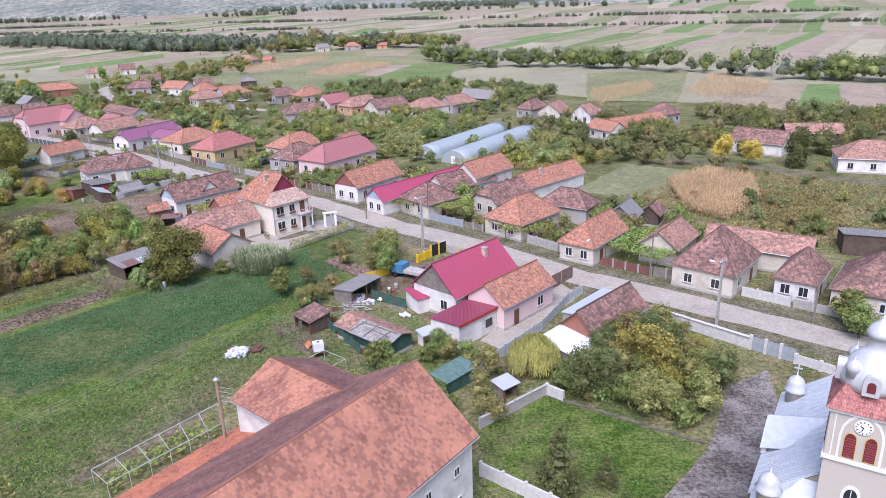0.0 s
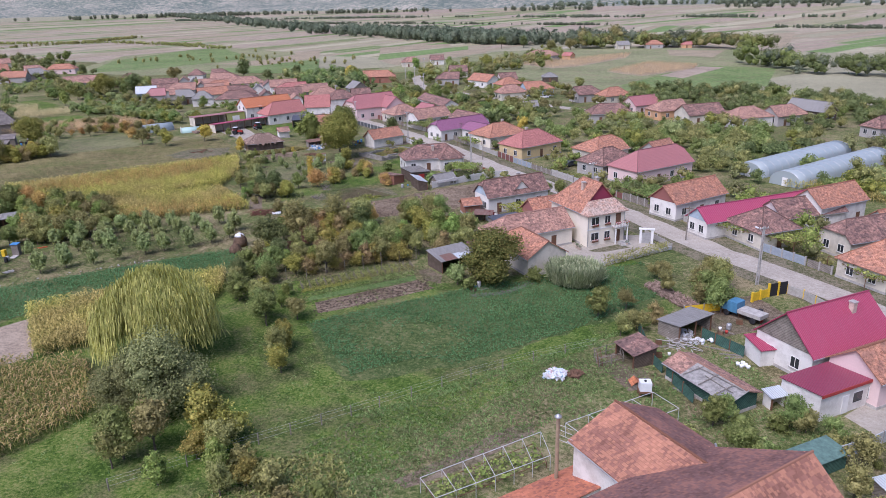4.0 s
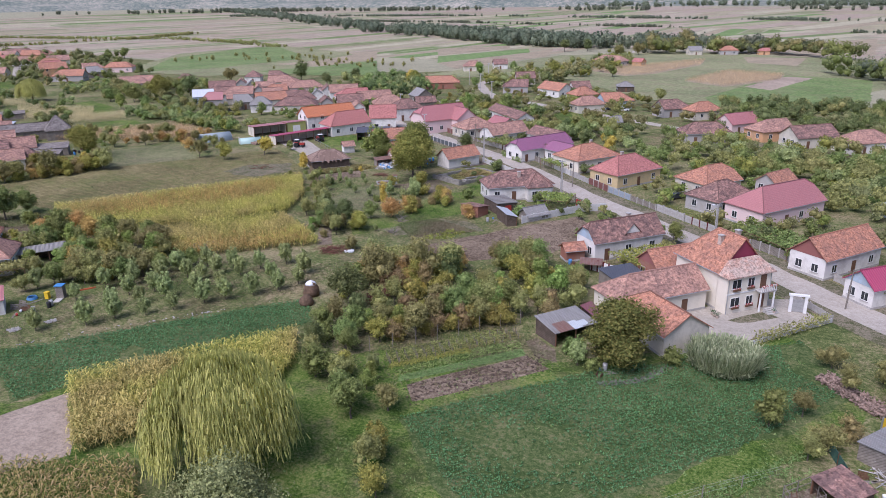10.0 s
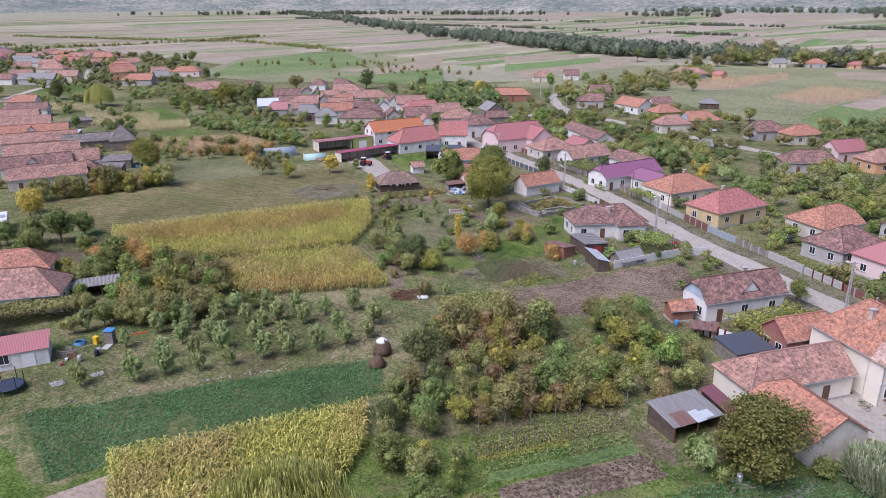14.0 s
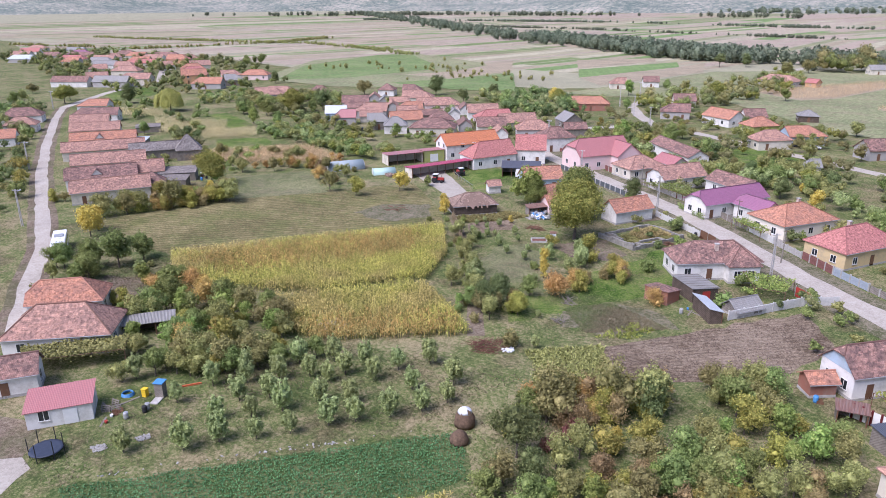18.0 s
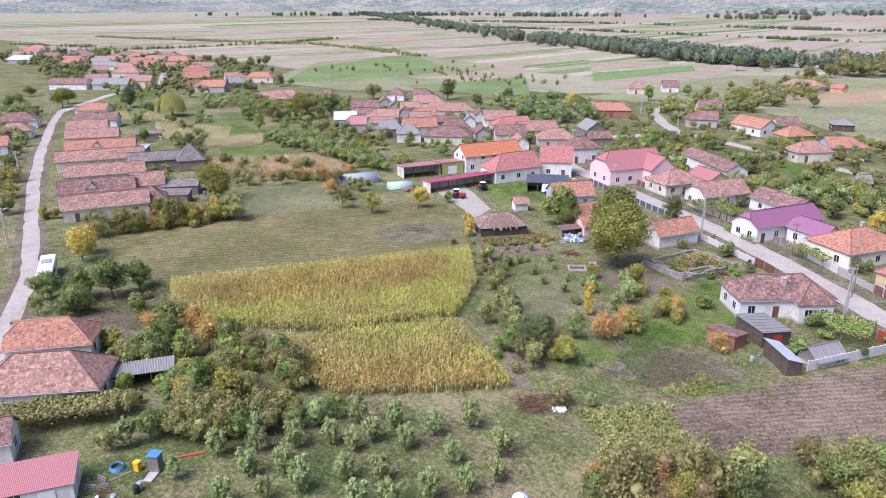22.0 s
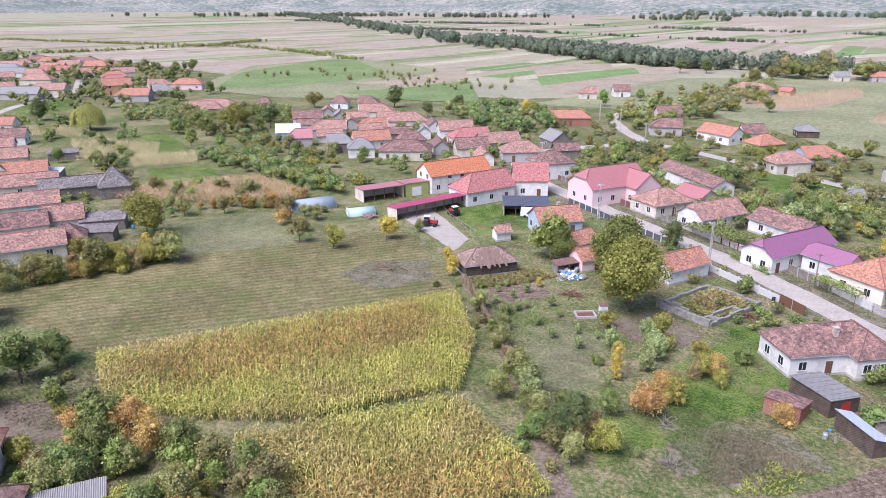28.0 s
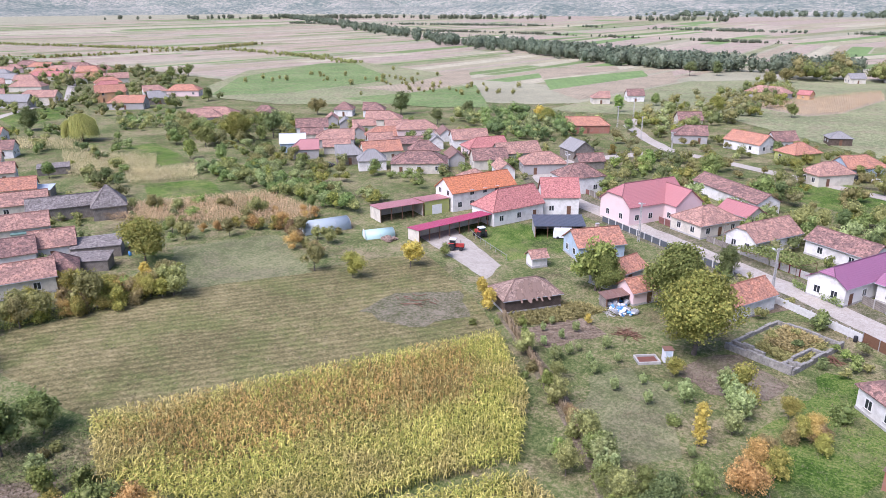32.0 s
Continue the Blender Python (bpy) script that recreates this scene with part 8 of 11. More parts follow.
for k, (x, y, tn) in enumerate(((-128.6, 77.0, 30), (-127.6, 77.8, 60), (-128.9, 78.4, 10))):
    pal = thing("pallet", "weathered wooden pallet leaning by the shed", "pallet", pose(x, y, 0.0, 70, 0, tn), "pallets")
    for j in range(5):
        part("slat", boxed(-0.6, -0.4 + 0.25 * j, 0.1, 0.6, -0.25 + 0.25 * j, 0.13), WALLS["wood"][0], pal)
    for j in (-0.55, 0, 0.45):
        part("bearer", boxed(j, -0.4, 0, j + 0.1, 0.75, 0.1), WALLS["wood"][0], pal)
dish = thing("satellite_dish", "white satellite dish on the cottage wall", "satellite dish", pose(17.0, 102.4, 3.6, 0, -60, -60))
part("reflector", lathe([(0.05, 0), (0.3, 0.05), (0.48, 0.16), (0.5, 0.18), (0.46, 0.17)], 14), PLASTIC, dish)
part("arm", tubed((0, 0, 0), (0.3, 0, 0.5), 0.02, 0.02, 5), STEEL, dish)


pen = thing("animal_pen", "small pen of grey poles and wire beside the tile roofed hutch", "pen", pose(-25.6, 81.2, 0))
pc = [(0, 0), (2.2, 2.7), (3.3, 0.3), (1.0, -2.0)]
for (ax, ay), (bx, by) in zip(pc, pc[1:] + pc[:1]):
    for q in (0.0, 0.5):
        part("post", tubed((ax + (bx - ax) * q, ay + (by - ay) * q, 0), (ax + (bx - ax) * q, ay + (by - ay) * q, 1.3), 0.05, 0.05, 6), WALLS["wood"][0], pen)
    for zz in (0.5, 1.2):
        part("rail", tubed((ax, ay, zz), (bx, by, zz), 0.035, 0.035, 5), WALLS["wood"][0], pen)
sheet("yard", [(-25.6, 81.2), (-23.4, 83.9), (-20.5, 82.0), (-18.2, 77.4), (-20.5, 75.2), (-23.0, 77.8), (-24.6, 79.2)], 0.022, EARTH, "trampled bare earth round the pen", 0.4, "yard")
ken = thing("dog_kennel", "small wooden kennel with an orange pitched roof", "kennel", pose(-20.1, 76.3, 0, 0, 0, 25))
part("wall", boxed(-0.45, -0.6, 0, 0.45, 0.6, 0.6), WALLS["wood"][0], ken)
part("roof", slab(bmesh.new(), [[(-0.6, -0.7, 0.55), (0.0, -0.7, 1.05), (0.0, 0.7, 1.05), (-0.6, 0.7, 0.55)][::-1], [(0.0, -0.7, 1.05), (0.6, -0.7, 0.55), (0.6, 0.7, 0.55), (0.0, 0.7, 1.05)][::-1]], 0.05), ROOFS["bright"][0], ken, "orange roof")
lad = thing("ladder", "short wooden ladder leaning on the pen", "ladder", pose(-24.4, 79.3, 0, -22, 0, 40))
for xx in (-0.25, 0.25):
    part("side_rail", boxed(xx - 0.03, -0.03, 0, xx + 0.03, 0.03, 2.0), WOODP, lad)
for k in range(6):
    part("rung", boxed(-0.22, -0.02, 0.25 + 0.3 * k, 0.22, 0.02, 0.3 + 0.3 * k), WOODP, lad)
for bx, by in ((-10.1, 85.2), (-9.7, 84.8), (-9.3, 85.2), (-9.0, 84.8), (-9.6, 85.6)):
    bk = thing("bucket", "white plastic tub standing on the grass", "bucket", pose(bx, by, 0.0))
    part("body", lathe([(0.18, 0.0), (0.24, 0.4), (0.21, 0.4), (0.16, 0.05)], 10), PLASTIC, bk)
for bx, by, bt, bl in ((-11.0, 87.6, 10, 2.4), (-10.6, 87.0, 25, 2.0), (-14.9, 76.8, -28, 3.2), (-12.5, 88.6, -5, 3.0)):
    pk = thing("plank", "long pale board lying on the grass", "plank", pose(bx, by, 0, 0, 0, bt))
    part("plank_board", boxed(-bl / 2, -0.13, 0.01, bl / 2, 0.13, 0.07), WALLS["wood"][0], pk)
rd = thing("timber_beam", "long orange red painted beam lying by the bushes", "beam", pose(-125.8, 86.3, 0, 0, 0, 57))
part("beam_body", boxed(-1.8, -0.1, 0, 1.8, 0.1, 0.2), plain_mat("orange_red_paint", (0.5, 0.12, 0.05), 0.6), rd)
sheet("yard", [(-137.8, 68.9), (-131.5, 71.0), (-127.0, 66.7), (-125.6, 66.1), (-127.6, 64.0)], 0.02, EARTH, "bare earth yard before the white shed", 0.3, "yard")
sheet("yard", [(-128.6, 65.1), (-127.0, 66.7), (-124.3, 66.3), (-123.6, 64.5), (-122.3, 62.5), (-127, 61)], 0.026, CONC, "pale concrete slab beside the trampoline", 0.2, "yard")

# planks and junk lying in the yards
rj = random.Random(77)
for cx, cy, nn, spread in ((-14, 95, 9, 2.5), (-10, 98, 8, 2.5), (-19, 86, 7, 2.0), (-127, 78, 10, 3.0), (-121, 188, 9, 3.0), (-93, 186, 5, 2.0), (-46, 96, 5, 1.5), (-176, 205, 7, 3.0), (-224, 158, 9, 4.0), (-60, 131, 6, 2.0), (-81, 147, 6, 2.0), (26, 118, 6, 3.0), (44, 100, 6, 3.0)):
    for _ in range(nn):
        x, y, kind = cx + rj.uniform(-spread, spread), cy + rj.uniform(-spread, spread), rj.randrange(4)
        if taken([(x, y)], 0.2)[0]:
            continue
        if kind == 0:
            top = thing("plank", "loose weathered board lying in the yard", "plank", pose(x, y, 0.0, 0, 0, rj.uniform(0, 180)))
            part("plank_board", boxed(-rj.uniform(0.8, 1.8), -0.12, 0.01, 1.2, 0.12, 0.06), WALLS["wood"][0], top)
        elif kind == 1:
            top = thing("bucket", "plastic bucket standing in the yard", "bucket", pose(x, y, 0.0))
            part("body", lathe([(0.14, 0.0), (0.2, 0.36), (0.18, 0.36), (0.13, 0.05)], 10), rj.choice((PLASTIC, BLUEP, REDP)), top)
        elif kind == 2:
            top = thing("barrel", "weathered drum standing in the yard", "barrel", pose(x, y, 0.0))
            part("body", lathe([(0.28, 0.0), (0.3, 0.3), (0.29, 0.32), (0.3, 0.6), (0.28, 0.88), (0.26, 0.88)], 12), rj.choice((BLUEP, STEEL, BLACK)), top)
        else:
            top = thing("crate", "old slatted wooden crate in the yard", "crate", pose(x, y, 0.0, 0, 0, rj.uniform(0, 90)))
            for k in range(3):
                for sy in (-0.3, 0.3):
                    part("slat", boxed(-0.4, sy - 0.015, 0.03 + 0.15 * k, 0.4, sy + 0.015, 0.14 + 0.15 * k), WOODP, top)
            part("bottom", boxed(-0.4, -0.28, 0.0, 0.4, 0.28, 0.03), WOODP, top)

# ---- plants ----
def crown(blobs, clumps, per, size, seed, spread=0.16, hollow=0.72, drop=0.0):
    """Leaves in clumps over a set of blobs (x, y, z, rx, ry, rz)."""
    rng = np.random.default_rng(seed)
    B = np.array(blobs, float)
    w = (B[:, 3] * B[:, 4] * B[:, 5]) ** 0.67
    k = rng.choice(len(B), clumps, p=w / w.sum())
    d = rng.normal(0, 1, (clumps, 3))
    d /= np.linalg.norm(d, axis=1)[:, None]
    r = rng.uniform(hollow, 1.08, clumps)[:, None]
    c = B[k, :3] + d * r * B[k, 3:]
    R = B[k, 3:].mean(1)
    lc = np.repeat(c, per, 0) + rng.normal(0, 1, (clumps * per, 3)) * (np.repeat(R, per)[:, None] * spread * 1.15)
    if drop:
        lc[:, 2] -= np.abs(rng.normal(0, drop, len(lc)))
    return leaf_tris(lc, np.repeat(d, per, 0), size, rng, 0.8, 0.6), cores(B, 0.55, rng, 1)


def trunk(h, r, limbs, seed, spread=1.2):
    rng = random.Random(seed)
    bm = bmesh.new()
    z, p = 0.0, Vector((0, 0, 0))
    for i in range(3):
        q = Vector((rng.uniform(-0.1, 0.1) * h * 0.3, rng.uniform(-0.1, 0.1) * h * 0.3, h * (i + 1) / 3))
        tube(bm, p, q, r * (1 - 0.22 * i), r * (1 - 0.22 * (i + 1)), 7)
        p = q
    for i in range(limbs):
        a = 6.283 * i / limbs + rng.uniform(-0.4, 0.4)
        s = Vector((0, 0, h * rng.uniform(0.5, 0.95)))
        e = s + Vector((math.cos(a) * spread, math.sin(a) * spread, spread * rng.uniform(0.6, 1.3)))
        tube(bm, s, e, r * 0.4, r * 0.12, 5)
    return bm


LEAF = {
    "green": leaf_mat("leaves_green", [(0.0, (0.075, 0.103, 0.023)), (0.5, (0.131, 0.163, 0.037)), (1.0, (0.217, 0.235, 0.069))]),
    "dark": leaf_mat("leaves_dark", [(0.0, (0.061, 0.082, 0.025)), (0.5, (0.094, 0.118, 0.035)), (1.0, (0.143, 0.163, 0.055))]),
    "olive": leaf_mat("leaves_olive", [(0.0, (0.111, 0.111, 0.032)), (0.5, (0.180, 0.175, 0.050)), (1.0, (0.274, 0.251, 0.081))]),
    "walnut": leaf_mat("leaves_walnut", [(0.0, (0.085, 0.104, 0.016)), (0.5, (0.165, 0.175, 0.028)), (1.0, (0.32, 0.28, 0.047))], own=0.2),
    "walnutgreen": leaf_mat("leaves_walnut_green", [(0.0, (0.07, 0.09, 0.018)), (0.5, (0.125, 0.14, 0.028)), (1.0, (0.22, 0.21, 0.048))], own=0.2),
    "golden": leaf_mat("leaves_golden_green", [(0.0, (0.105, 0.112, 0.018)), (0.5, (0.21, 0.195, 0.032)), (1.0, (0.39, 0.31, 0.055))], own=0.3),
    "plum": leaf_mat("leaves_plum", [(0.0, (0.062, 0.084, 0.015)), (0.55, (0.119, 0.132, 0.026)), (1.0, (0.275, 0.240, 0.046))], own=0.2),
    "tawny": leaf_mat("leaves_tawny", [(0.0, (0.11, 0.085, 0.035)), (0.5, (0.2, 0.145, 0.055)), (1.0, (0.31, 0.225, 0.09))], own=0.25),
    "yellow": leaf_mat("leaves_yellow", [(0.0, (0.285, 0.223, 0.030)), (0.5, (0.456, 0.356, 0.040)), (1.0, (0.608, 0.475, 0.070))], own=0.08, gain=0.8),
    "orange": leaf_mat("leaves_orange", [(0.0, (0.19, 0.125, 0.032)), (0.5, (0.34, 0.215, 0.05)), (1.0, (0.48, 0.315, 0.08))], own=0.2),
    "willow": leaf_mat("leaves_willow", [(0.0, (0.168, 0.183, 0.037)), (0.5, (0.302, 0.293, 0.070)), (1.0, (0.477, 0.421, 0.121))], own=0.1, gain=0.9),
    "grey": leaf_mat("leaves_grey_green", [(0.0, (0.085, 0.096, 0.034)), (0.5, (0.15, 0.155, 0.054)), (1.0, (0.24, 0.23, 0.092))]),
    "sage": leaf_mat("leaves_sage", [(0.0, (0.125, 0.157, 0.048)), (0.5, (0.199, 0.233, 0.077)), (1.0, (0.299, 0.325, 0.122))], own=0.2, gain=0.92),
    "lime": leaf_mat("leaves_lime", [(0.0, (0.085, 0.135, 0.022)), (0.5, (0.155, 0.205, 0.036)), (1.0, (0.27, 0.29, 0.07))]),
    "corn": leaf_mat("corn_leaves", [(0.0, (0.118, 0.148, 0.015)), (0.5, (0.296, 0.285, 0.038)), (1.0, (0.537, 0.461, 0.092))], alt=[(0.0, (0.131, 0.116, 0.024)), (0.5, (0.294, 0.236, 0.056)), (1.0, (0.491, 0.393, 0.117))], own=0.0, gain=0.84),
    "cornmix": leaf_mat("corn_leaves_mixed", [(0.0, (0.073, 0.102, 0.015)), (0.4, (0.163, 0.163, 0.030)), (0.6, (0.293, 0.220, 0.060)), (1.0, (0.375, 0.260, 0.114))], own=0.0, gain=0.85),
    "corngold": leaf_mat("corn_leaves_golden", [(0.0, (0.110, 0.095, 0.017)), (0.4, (0.231, 0.173, 0.034)), (0.6, (0.330, 0.200, 0.041)), (1.0, (0.462, 0.294, 0.072))], own=0.0, gain=0.84),
    "cornpale": leaf_mat("corn_leaves_pale", [(0.0, (0.2, 0.165, 0.06)), (0.5, (0.36, 0.3, 0.13)), (1.0, (0.5, 0.43, 0.23))], own=0.0, gain=0.9),
    "corndry": leaf_mat("corn_leaves_dry", [(0.0, (0.22, 0.14, 0.06)), (0.5, (0.36, 0.24, 0.11)), (1.0, (0.5, 0.37, 0.2))], own=0.0, gain=0.9),
    "beet": leaf_mat("crop_leaves", [(0.0, (0.035, 0.105, 0.034)), (0.5, (0.06, 0.165, 0.05)), (1.0, (0.11, 0.235, 0.085))], own=0.0, gain=0.8),
    "reed": leaf_mat("reed_leaves", [(0.0, (0.12, 0.155, 0.07)), (0.5, (0.2, 0.23, 0.115)), (1.0, (0.31, 0.32, 0.19))], own=0.0, gain=1.0),
    "redbrown": leaf_mat("leaves_red_brown", [(0.0, (0.1, 0.03, 0.03)), (1.0, (0.2, 0.08, 0.06))]),
    "grass": leaf_mat("grass_blades", [(0.0, (0.075, 0.11, 0.03)), (0.5, (0.12, 0.155, 0.05)), (1.0, (0.2, 0.2, 0.085))], alt=[(0.0, (0.12, 0.11, 0.055)), (1.0, (0.22, 0.175, 0.1))], own=0.0, gain=0.75),
    "turf": leaf_mat("green_blades", [(0.0, (0.06, 0.125, 0.026)), (0.5, (0.1, 0.17, 0.04)), (1.0, (0.17, 0.22, 0.07))], own=0.0, gain=1.0),
    # greyer and bluer than near leaves: distance haze put into the colour
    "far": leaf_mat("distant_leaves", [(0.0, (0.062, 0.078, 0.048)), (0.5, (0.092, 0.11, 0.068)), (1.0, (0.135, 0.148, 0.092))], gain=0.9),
}
PLANTS = {}


def plant(key, name, label, category, leaf, blobs, clumps, per, size, th, tr, limbs, seed, **kw):
    """A prototype plant: trunk and crown, built once and copied later."""
    top = thing(name, label, category, pose(0, 0, -60))
    part("trunk", trunk(th, tr, limbs, seed, kw.pop("spread_l", th * 0.4)), TRUNK, top)
    leaves, lumps = crown(blobs, int(clumps * 1.15), int(per * 1.7), size * 0.78, seed, **kw)
    part_of("crown", quads_mesh("crown", leaves, LEAF[leaf], lumps), None, top)
    PLANTS[key] = [top, False]


def rblobs(seed, n, R, z0, z1, r0, r1):
    rng = random.Random(seed)
    out = []
    for i in range(n):
        k = rng.random()
        a = rng.uniform(0, 6.283)
        d = R * rng.uniform(0.2, 1.0) * math.sin(math.pi * (0.2 + 0.75 * k))
        r = rng.uniform(r0, r1)
        out.append((d * math.cos(a), d * math.sin(a), z0 + (z1 - z0) * k, r, r, r * rng.uniform(0.7, 1.0)))
    return out


for s in range(3):
    plant(f"green{s}", "tree", "leafy green broadleaf garden tree", "tree", "green", rblobs(s, 9, 2.0, 2.6, 5.2, 0.9, 1.6), 170, 13, 0.34, 2.6, 0.16, 5, s)
    plant(f"olive{s}", "tree", "olive green garden tree turning in autumn", "tree", "olive", rblobs(s + 10, 9, 1.9, 2.2, 4.8, 0.8, 1.5), 150, 13, 0.33, 2.3, 0.14, 5, s + 10)
    plant(f"dark{s}", "tree", "dark green dense broadleaf tree", "tree", "dark", rblobs(s + 20, 10, 2.2, 2.6, 6.2, 1.1, 1.8), 190, 13, 0.37, 2.8, 0.18, 5, s + 20)
    plant(f"bush{s}", "bush", "rounded green garden bush", "bush", "green", rblobs(s + 30, 6, 1.0, 0.5, 1.5, 0.5, 0.9), 60, 11, 0.3, 0.7, 0.06, 4, s + 30)
    plant(f"obush{s}", "bush", "olive brown garden bush in autumn leaf", "bush", "olive", rblobs(s + 40, 6, 1.0, 0.5, 1.6, 0.5, 0.9), 60, 11, 0.3, 0.7, 0.06, 4, s + 40)
    plant(f"rust{s}", "shrub", "orange brown autumn shrub", "shrub", "orange", rblobs(s + 50, 9, 1.5, 0.7, 2.6, 0.4, 0.8), 170, 12, 0.19, 1.1, 0.07, 6, s + 50, spread=0.3)
    plant(f"fruit{s}", "fruit_tree", "young upright fruit tree with light green leaves", "fruit tree", "sage", [(0.55 * math.cos(a + s), 0.55 * math.sin(a + s), z, 0.3, 0.3, 0.75) for a, z in zip((0.3, 1.2, 2.3, 3.4, 4.4, 5.5), (1.5, 1.9, 1.4, 2.0, 1.6, 1.8))] + [(0.0, 0.0, 1.2, 0.5, 0.5, 0.6), (0.05, 0.0, 2.3, 0.22, 0.22, 0.7)], 120, 12, 0.2, 1.0, 0.06, 6, s + 60)
    plant(f"gold{s}", "sapling", "yellow green bushy autumn sapling", "tree", "golden", rblobs(s + 100, 7, 1.1, 0.8, 3.4, 0.55, 1.0), 160, 12, 0.22, 1.0, 0.08, 5, s + 100)
    plant(f"sap{s}", "sapling", "slim upright light green sapling", "tree", "lime", rblobs(s + 110, 7, 0.75, 0.8, 3.9, 0.5, 0.85), 130, 12, 0.23, 1.2, 0.07, 5, s + 110)
    plant(f"lime{s}", "tree", "light green leafy garden tree", "tree", "lime", rblobs(s + 70, 8, 1.6, 1.8, 4.2, 0.8, 1.3), 110, 13, 0.36, 2.0, 0.13, 5, s + 70)
for s in range(3):
    plant(f"tawny{s}", "shrub", "tall tawny brown shrub thinning in autumn", "shrub", "tawny", rblobs(s + 120, 9, 1.3, 0.8, 3.3, 0.6, 1.0), 150, 12, 0.22, 1.2, 0.08, 6, s + 120)
plant("yellow0", "tree", "bright yellow autumn tree", "tree", "yellow", rblobs(81, 9, 1.6, 1.8, 4.6, 0.8, 1.4), 120, 13, 0.36, 2.0, 0.13, 5, 81)
plant("yellow1", "tree", "golden yellow autumn tree", "tree", "yellow", rblobs(82, 7, 1.1, 1.4, 4.0, 0.6, 1.1), 90, 13, 0.34, 1.6, 0.1, 5, 82)
plant("walnut0", "tree", "large walnut tree with yellow green leaves", "tree", "walnut", rblobs(91, 16, 3.6, 3.4, 8.4, 1.5, 2.4), 900, 15, 0.36, 3.6, 0.32, 7, 91, spread_l=2.4)
plant("walnut1", "tree", "broad walnut tree turning yellow", "tree", "walnut", rblobs(92, 12, 2.6, 2.6, 6.4, 1.2, 2.0), 480, 14, 0.35, 2.8, 0.24, 6, 92, spread_l=1.8)
plant("walnut2", "tree", "large spreading green walnut tree", "tree", "walnutgreen", rblobs(98, 16, 3.6, 3.0, 8.2, 1.5, 2.4), 900, 15, 0.36, 3.6, 0.3, 7, 98, spread_l=2.4)
plant("plum0", "tree", "dense low crowned dark green yard tree", "tree", "plum", rblobs(99, 16, 2.9, 1.4, 6.6, 1.3, 2.0), 800, 15, 0.3, 2.2, 0.22, 7, 99, spread_l=1.8)
plant("conifer0", "conifer", "dense dark clipped evergreen", "conifer", "dark", [(0, 0, z, 2.2 - abs(z - 3.4) * 0.35, 2.2 - abs(z - 3.4) * 0.35, 1.2) for z in (1.2, 2.4, 3.6, 4.8, 5.8)], 170, 13, 0.4, 2.0, 0.2, 3, 93, spread=0.12)
plant("spruce0", "conifer", "young thin spruce on the lawn", "conifer", "dark", [(0, 0, z, 1.5 - z * 0.28, 1.5 - z * 0.28, 0.4) for z in (0.6, 1.3, 2.0, 2.7, 3.4, 4.0, 4.6)], 90, 11, 0.26, 4.2, 0.07, 0, 97)
plant("poplar0", "tree", "slim bright yellow columnar tree", "tree", "yellow", [(0, 0, z, 0.75, 0.75, 0.8) for z in (1.2, 2.1, 3.0, 3.9, 4.7)], 80, 12, 0.28, 1.2, 0.09, 3, 94)
plant("greyw", "tree", "big rounded grey green sallow tree", "tree", "grey", rblobs(96, 18, 3.4, 1.2, 6.0, 1.3, 2.1), 900, 16, 0.24, 2.0, 0.3, 8, 96, spread_l=2.4)
plant("purple0", "shrub", "dark red leaved shrub", "shrub", "redbrown", rblobs(95, 7, 1.2, 0.9, 2.6, 0.6, 1.0), 70, 11, 0.32, 1.1, 0.07, 4, 95)

# a weeping willow: strands that hang from a domed crown
rng = np.random.default_rng(5)
quads = []
boughs = [(rng.uniform(0, 6.283), math.asin(rng.uniform(0.05, 1.0)), rng.uniform(0.8, 1.08)) for _ in range(46)]
for i in range(4400):
    ba, be, bs = boughs[i % 46]
    a, e = ba + rng.normal(0, 0.17) / max(0.35, math.cos(be)), min(1.5, max(0.0, be + rng.normal(0, 0.13)))
    sw = bs * rng.uniform(0.86, 1.03)
    x, y, z = 5.0 * math.cos(e) * math.cos(a) * sw, 5.0 * math.cos(e) * math.sin(a) * sw, 3.9 + 4.4 * math.sin(e) * (0.75 + 0.25 * sw)
    ln = rng.uniform(0.3, 0.8) * (z - 0.4)
    n = int(ln / 0.6) + 2
    o = np.array([math.cos(a), math.sin(a), 0.0])
    side = np.array([-o[1], o[0], 0.0])
    p = np.array([x, y, z])
    for j in range(n):
        q = p + o * rng.normal(0.06, 0.06) + side * rng.normal(0, 0.07) - np.array([0, 0, ln / n])
        w0 = side * rng.uniform(0.014, 0.04) + o * rng.normal(0, 0.02)
        quads.append(np.array([[p - w0, p + w0, q + w0 * 0.8, q - w0 * 0.8]]))
        p = q
top = thing("willow_tree", "weeping willow with pale green hanging branches", "tree", pose(0, 0, -60))
part("trunk", trunk(4.5, 0.4, 7, 8, 2.6), TRUNK, top)
part_of("crown", quads_mesh("crown", np.concatenate(quads), LEAF["willow"], cores([(1.9 * math.cos(k * 1.26), 1.9 * math.sin(k * 1.26), 4.4, 2.3, 2.3, 2.9) for k in range(5)], 0.6, rng, 1)), None, top)
PLANTS["willow0"] = [top, False]


def put(key, x, y, s=1.0, turn=None, sz=None):
    """Stands a plant at x, y; the first one moves the prototype itself."""
    turn = random.uniform(0, 360) if turn is None else turn
    m = pose(x, y, 0, 0, 0, turn) @ Matrix.Diagonal((s, s, sz or s, 1))
    proto = PLANTS[key]
    if not proto[1]:
        proto[0].matrix_basis = m
        proto[0].scale = proto[0].scale
        proto[1] = True
        proto.append(m)
        return proto[0]
    ob = proto[0]
    cp = copy_thing(ob, pose(0, 0, 0))
    cp.matrix_basis = m
    return cp


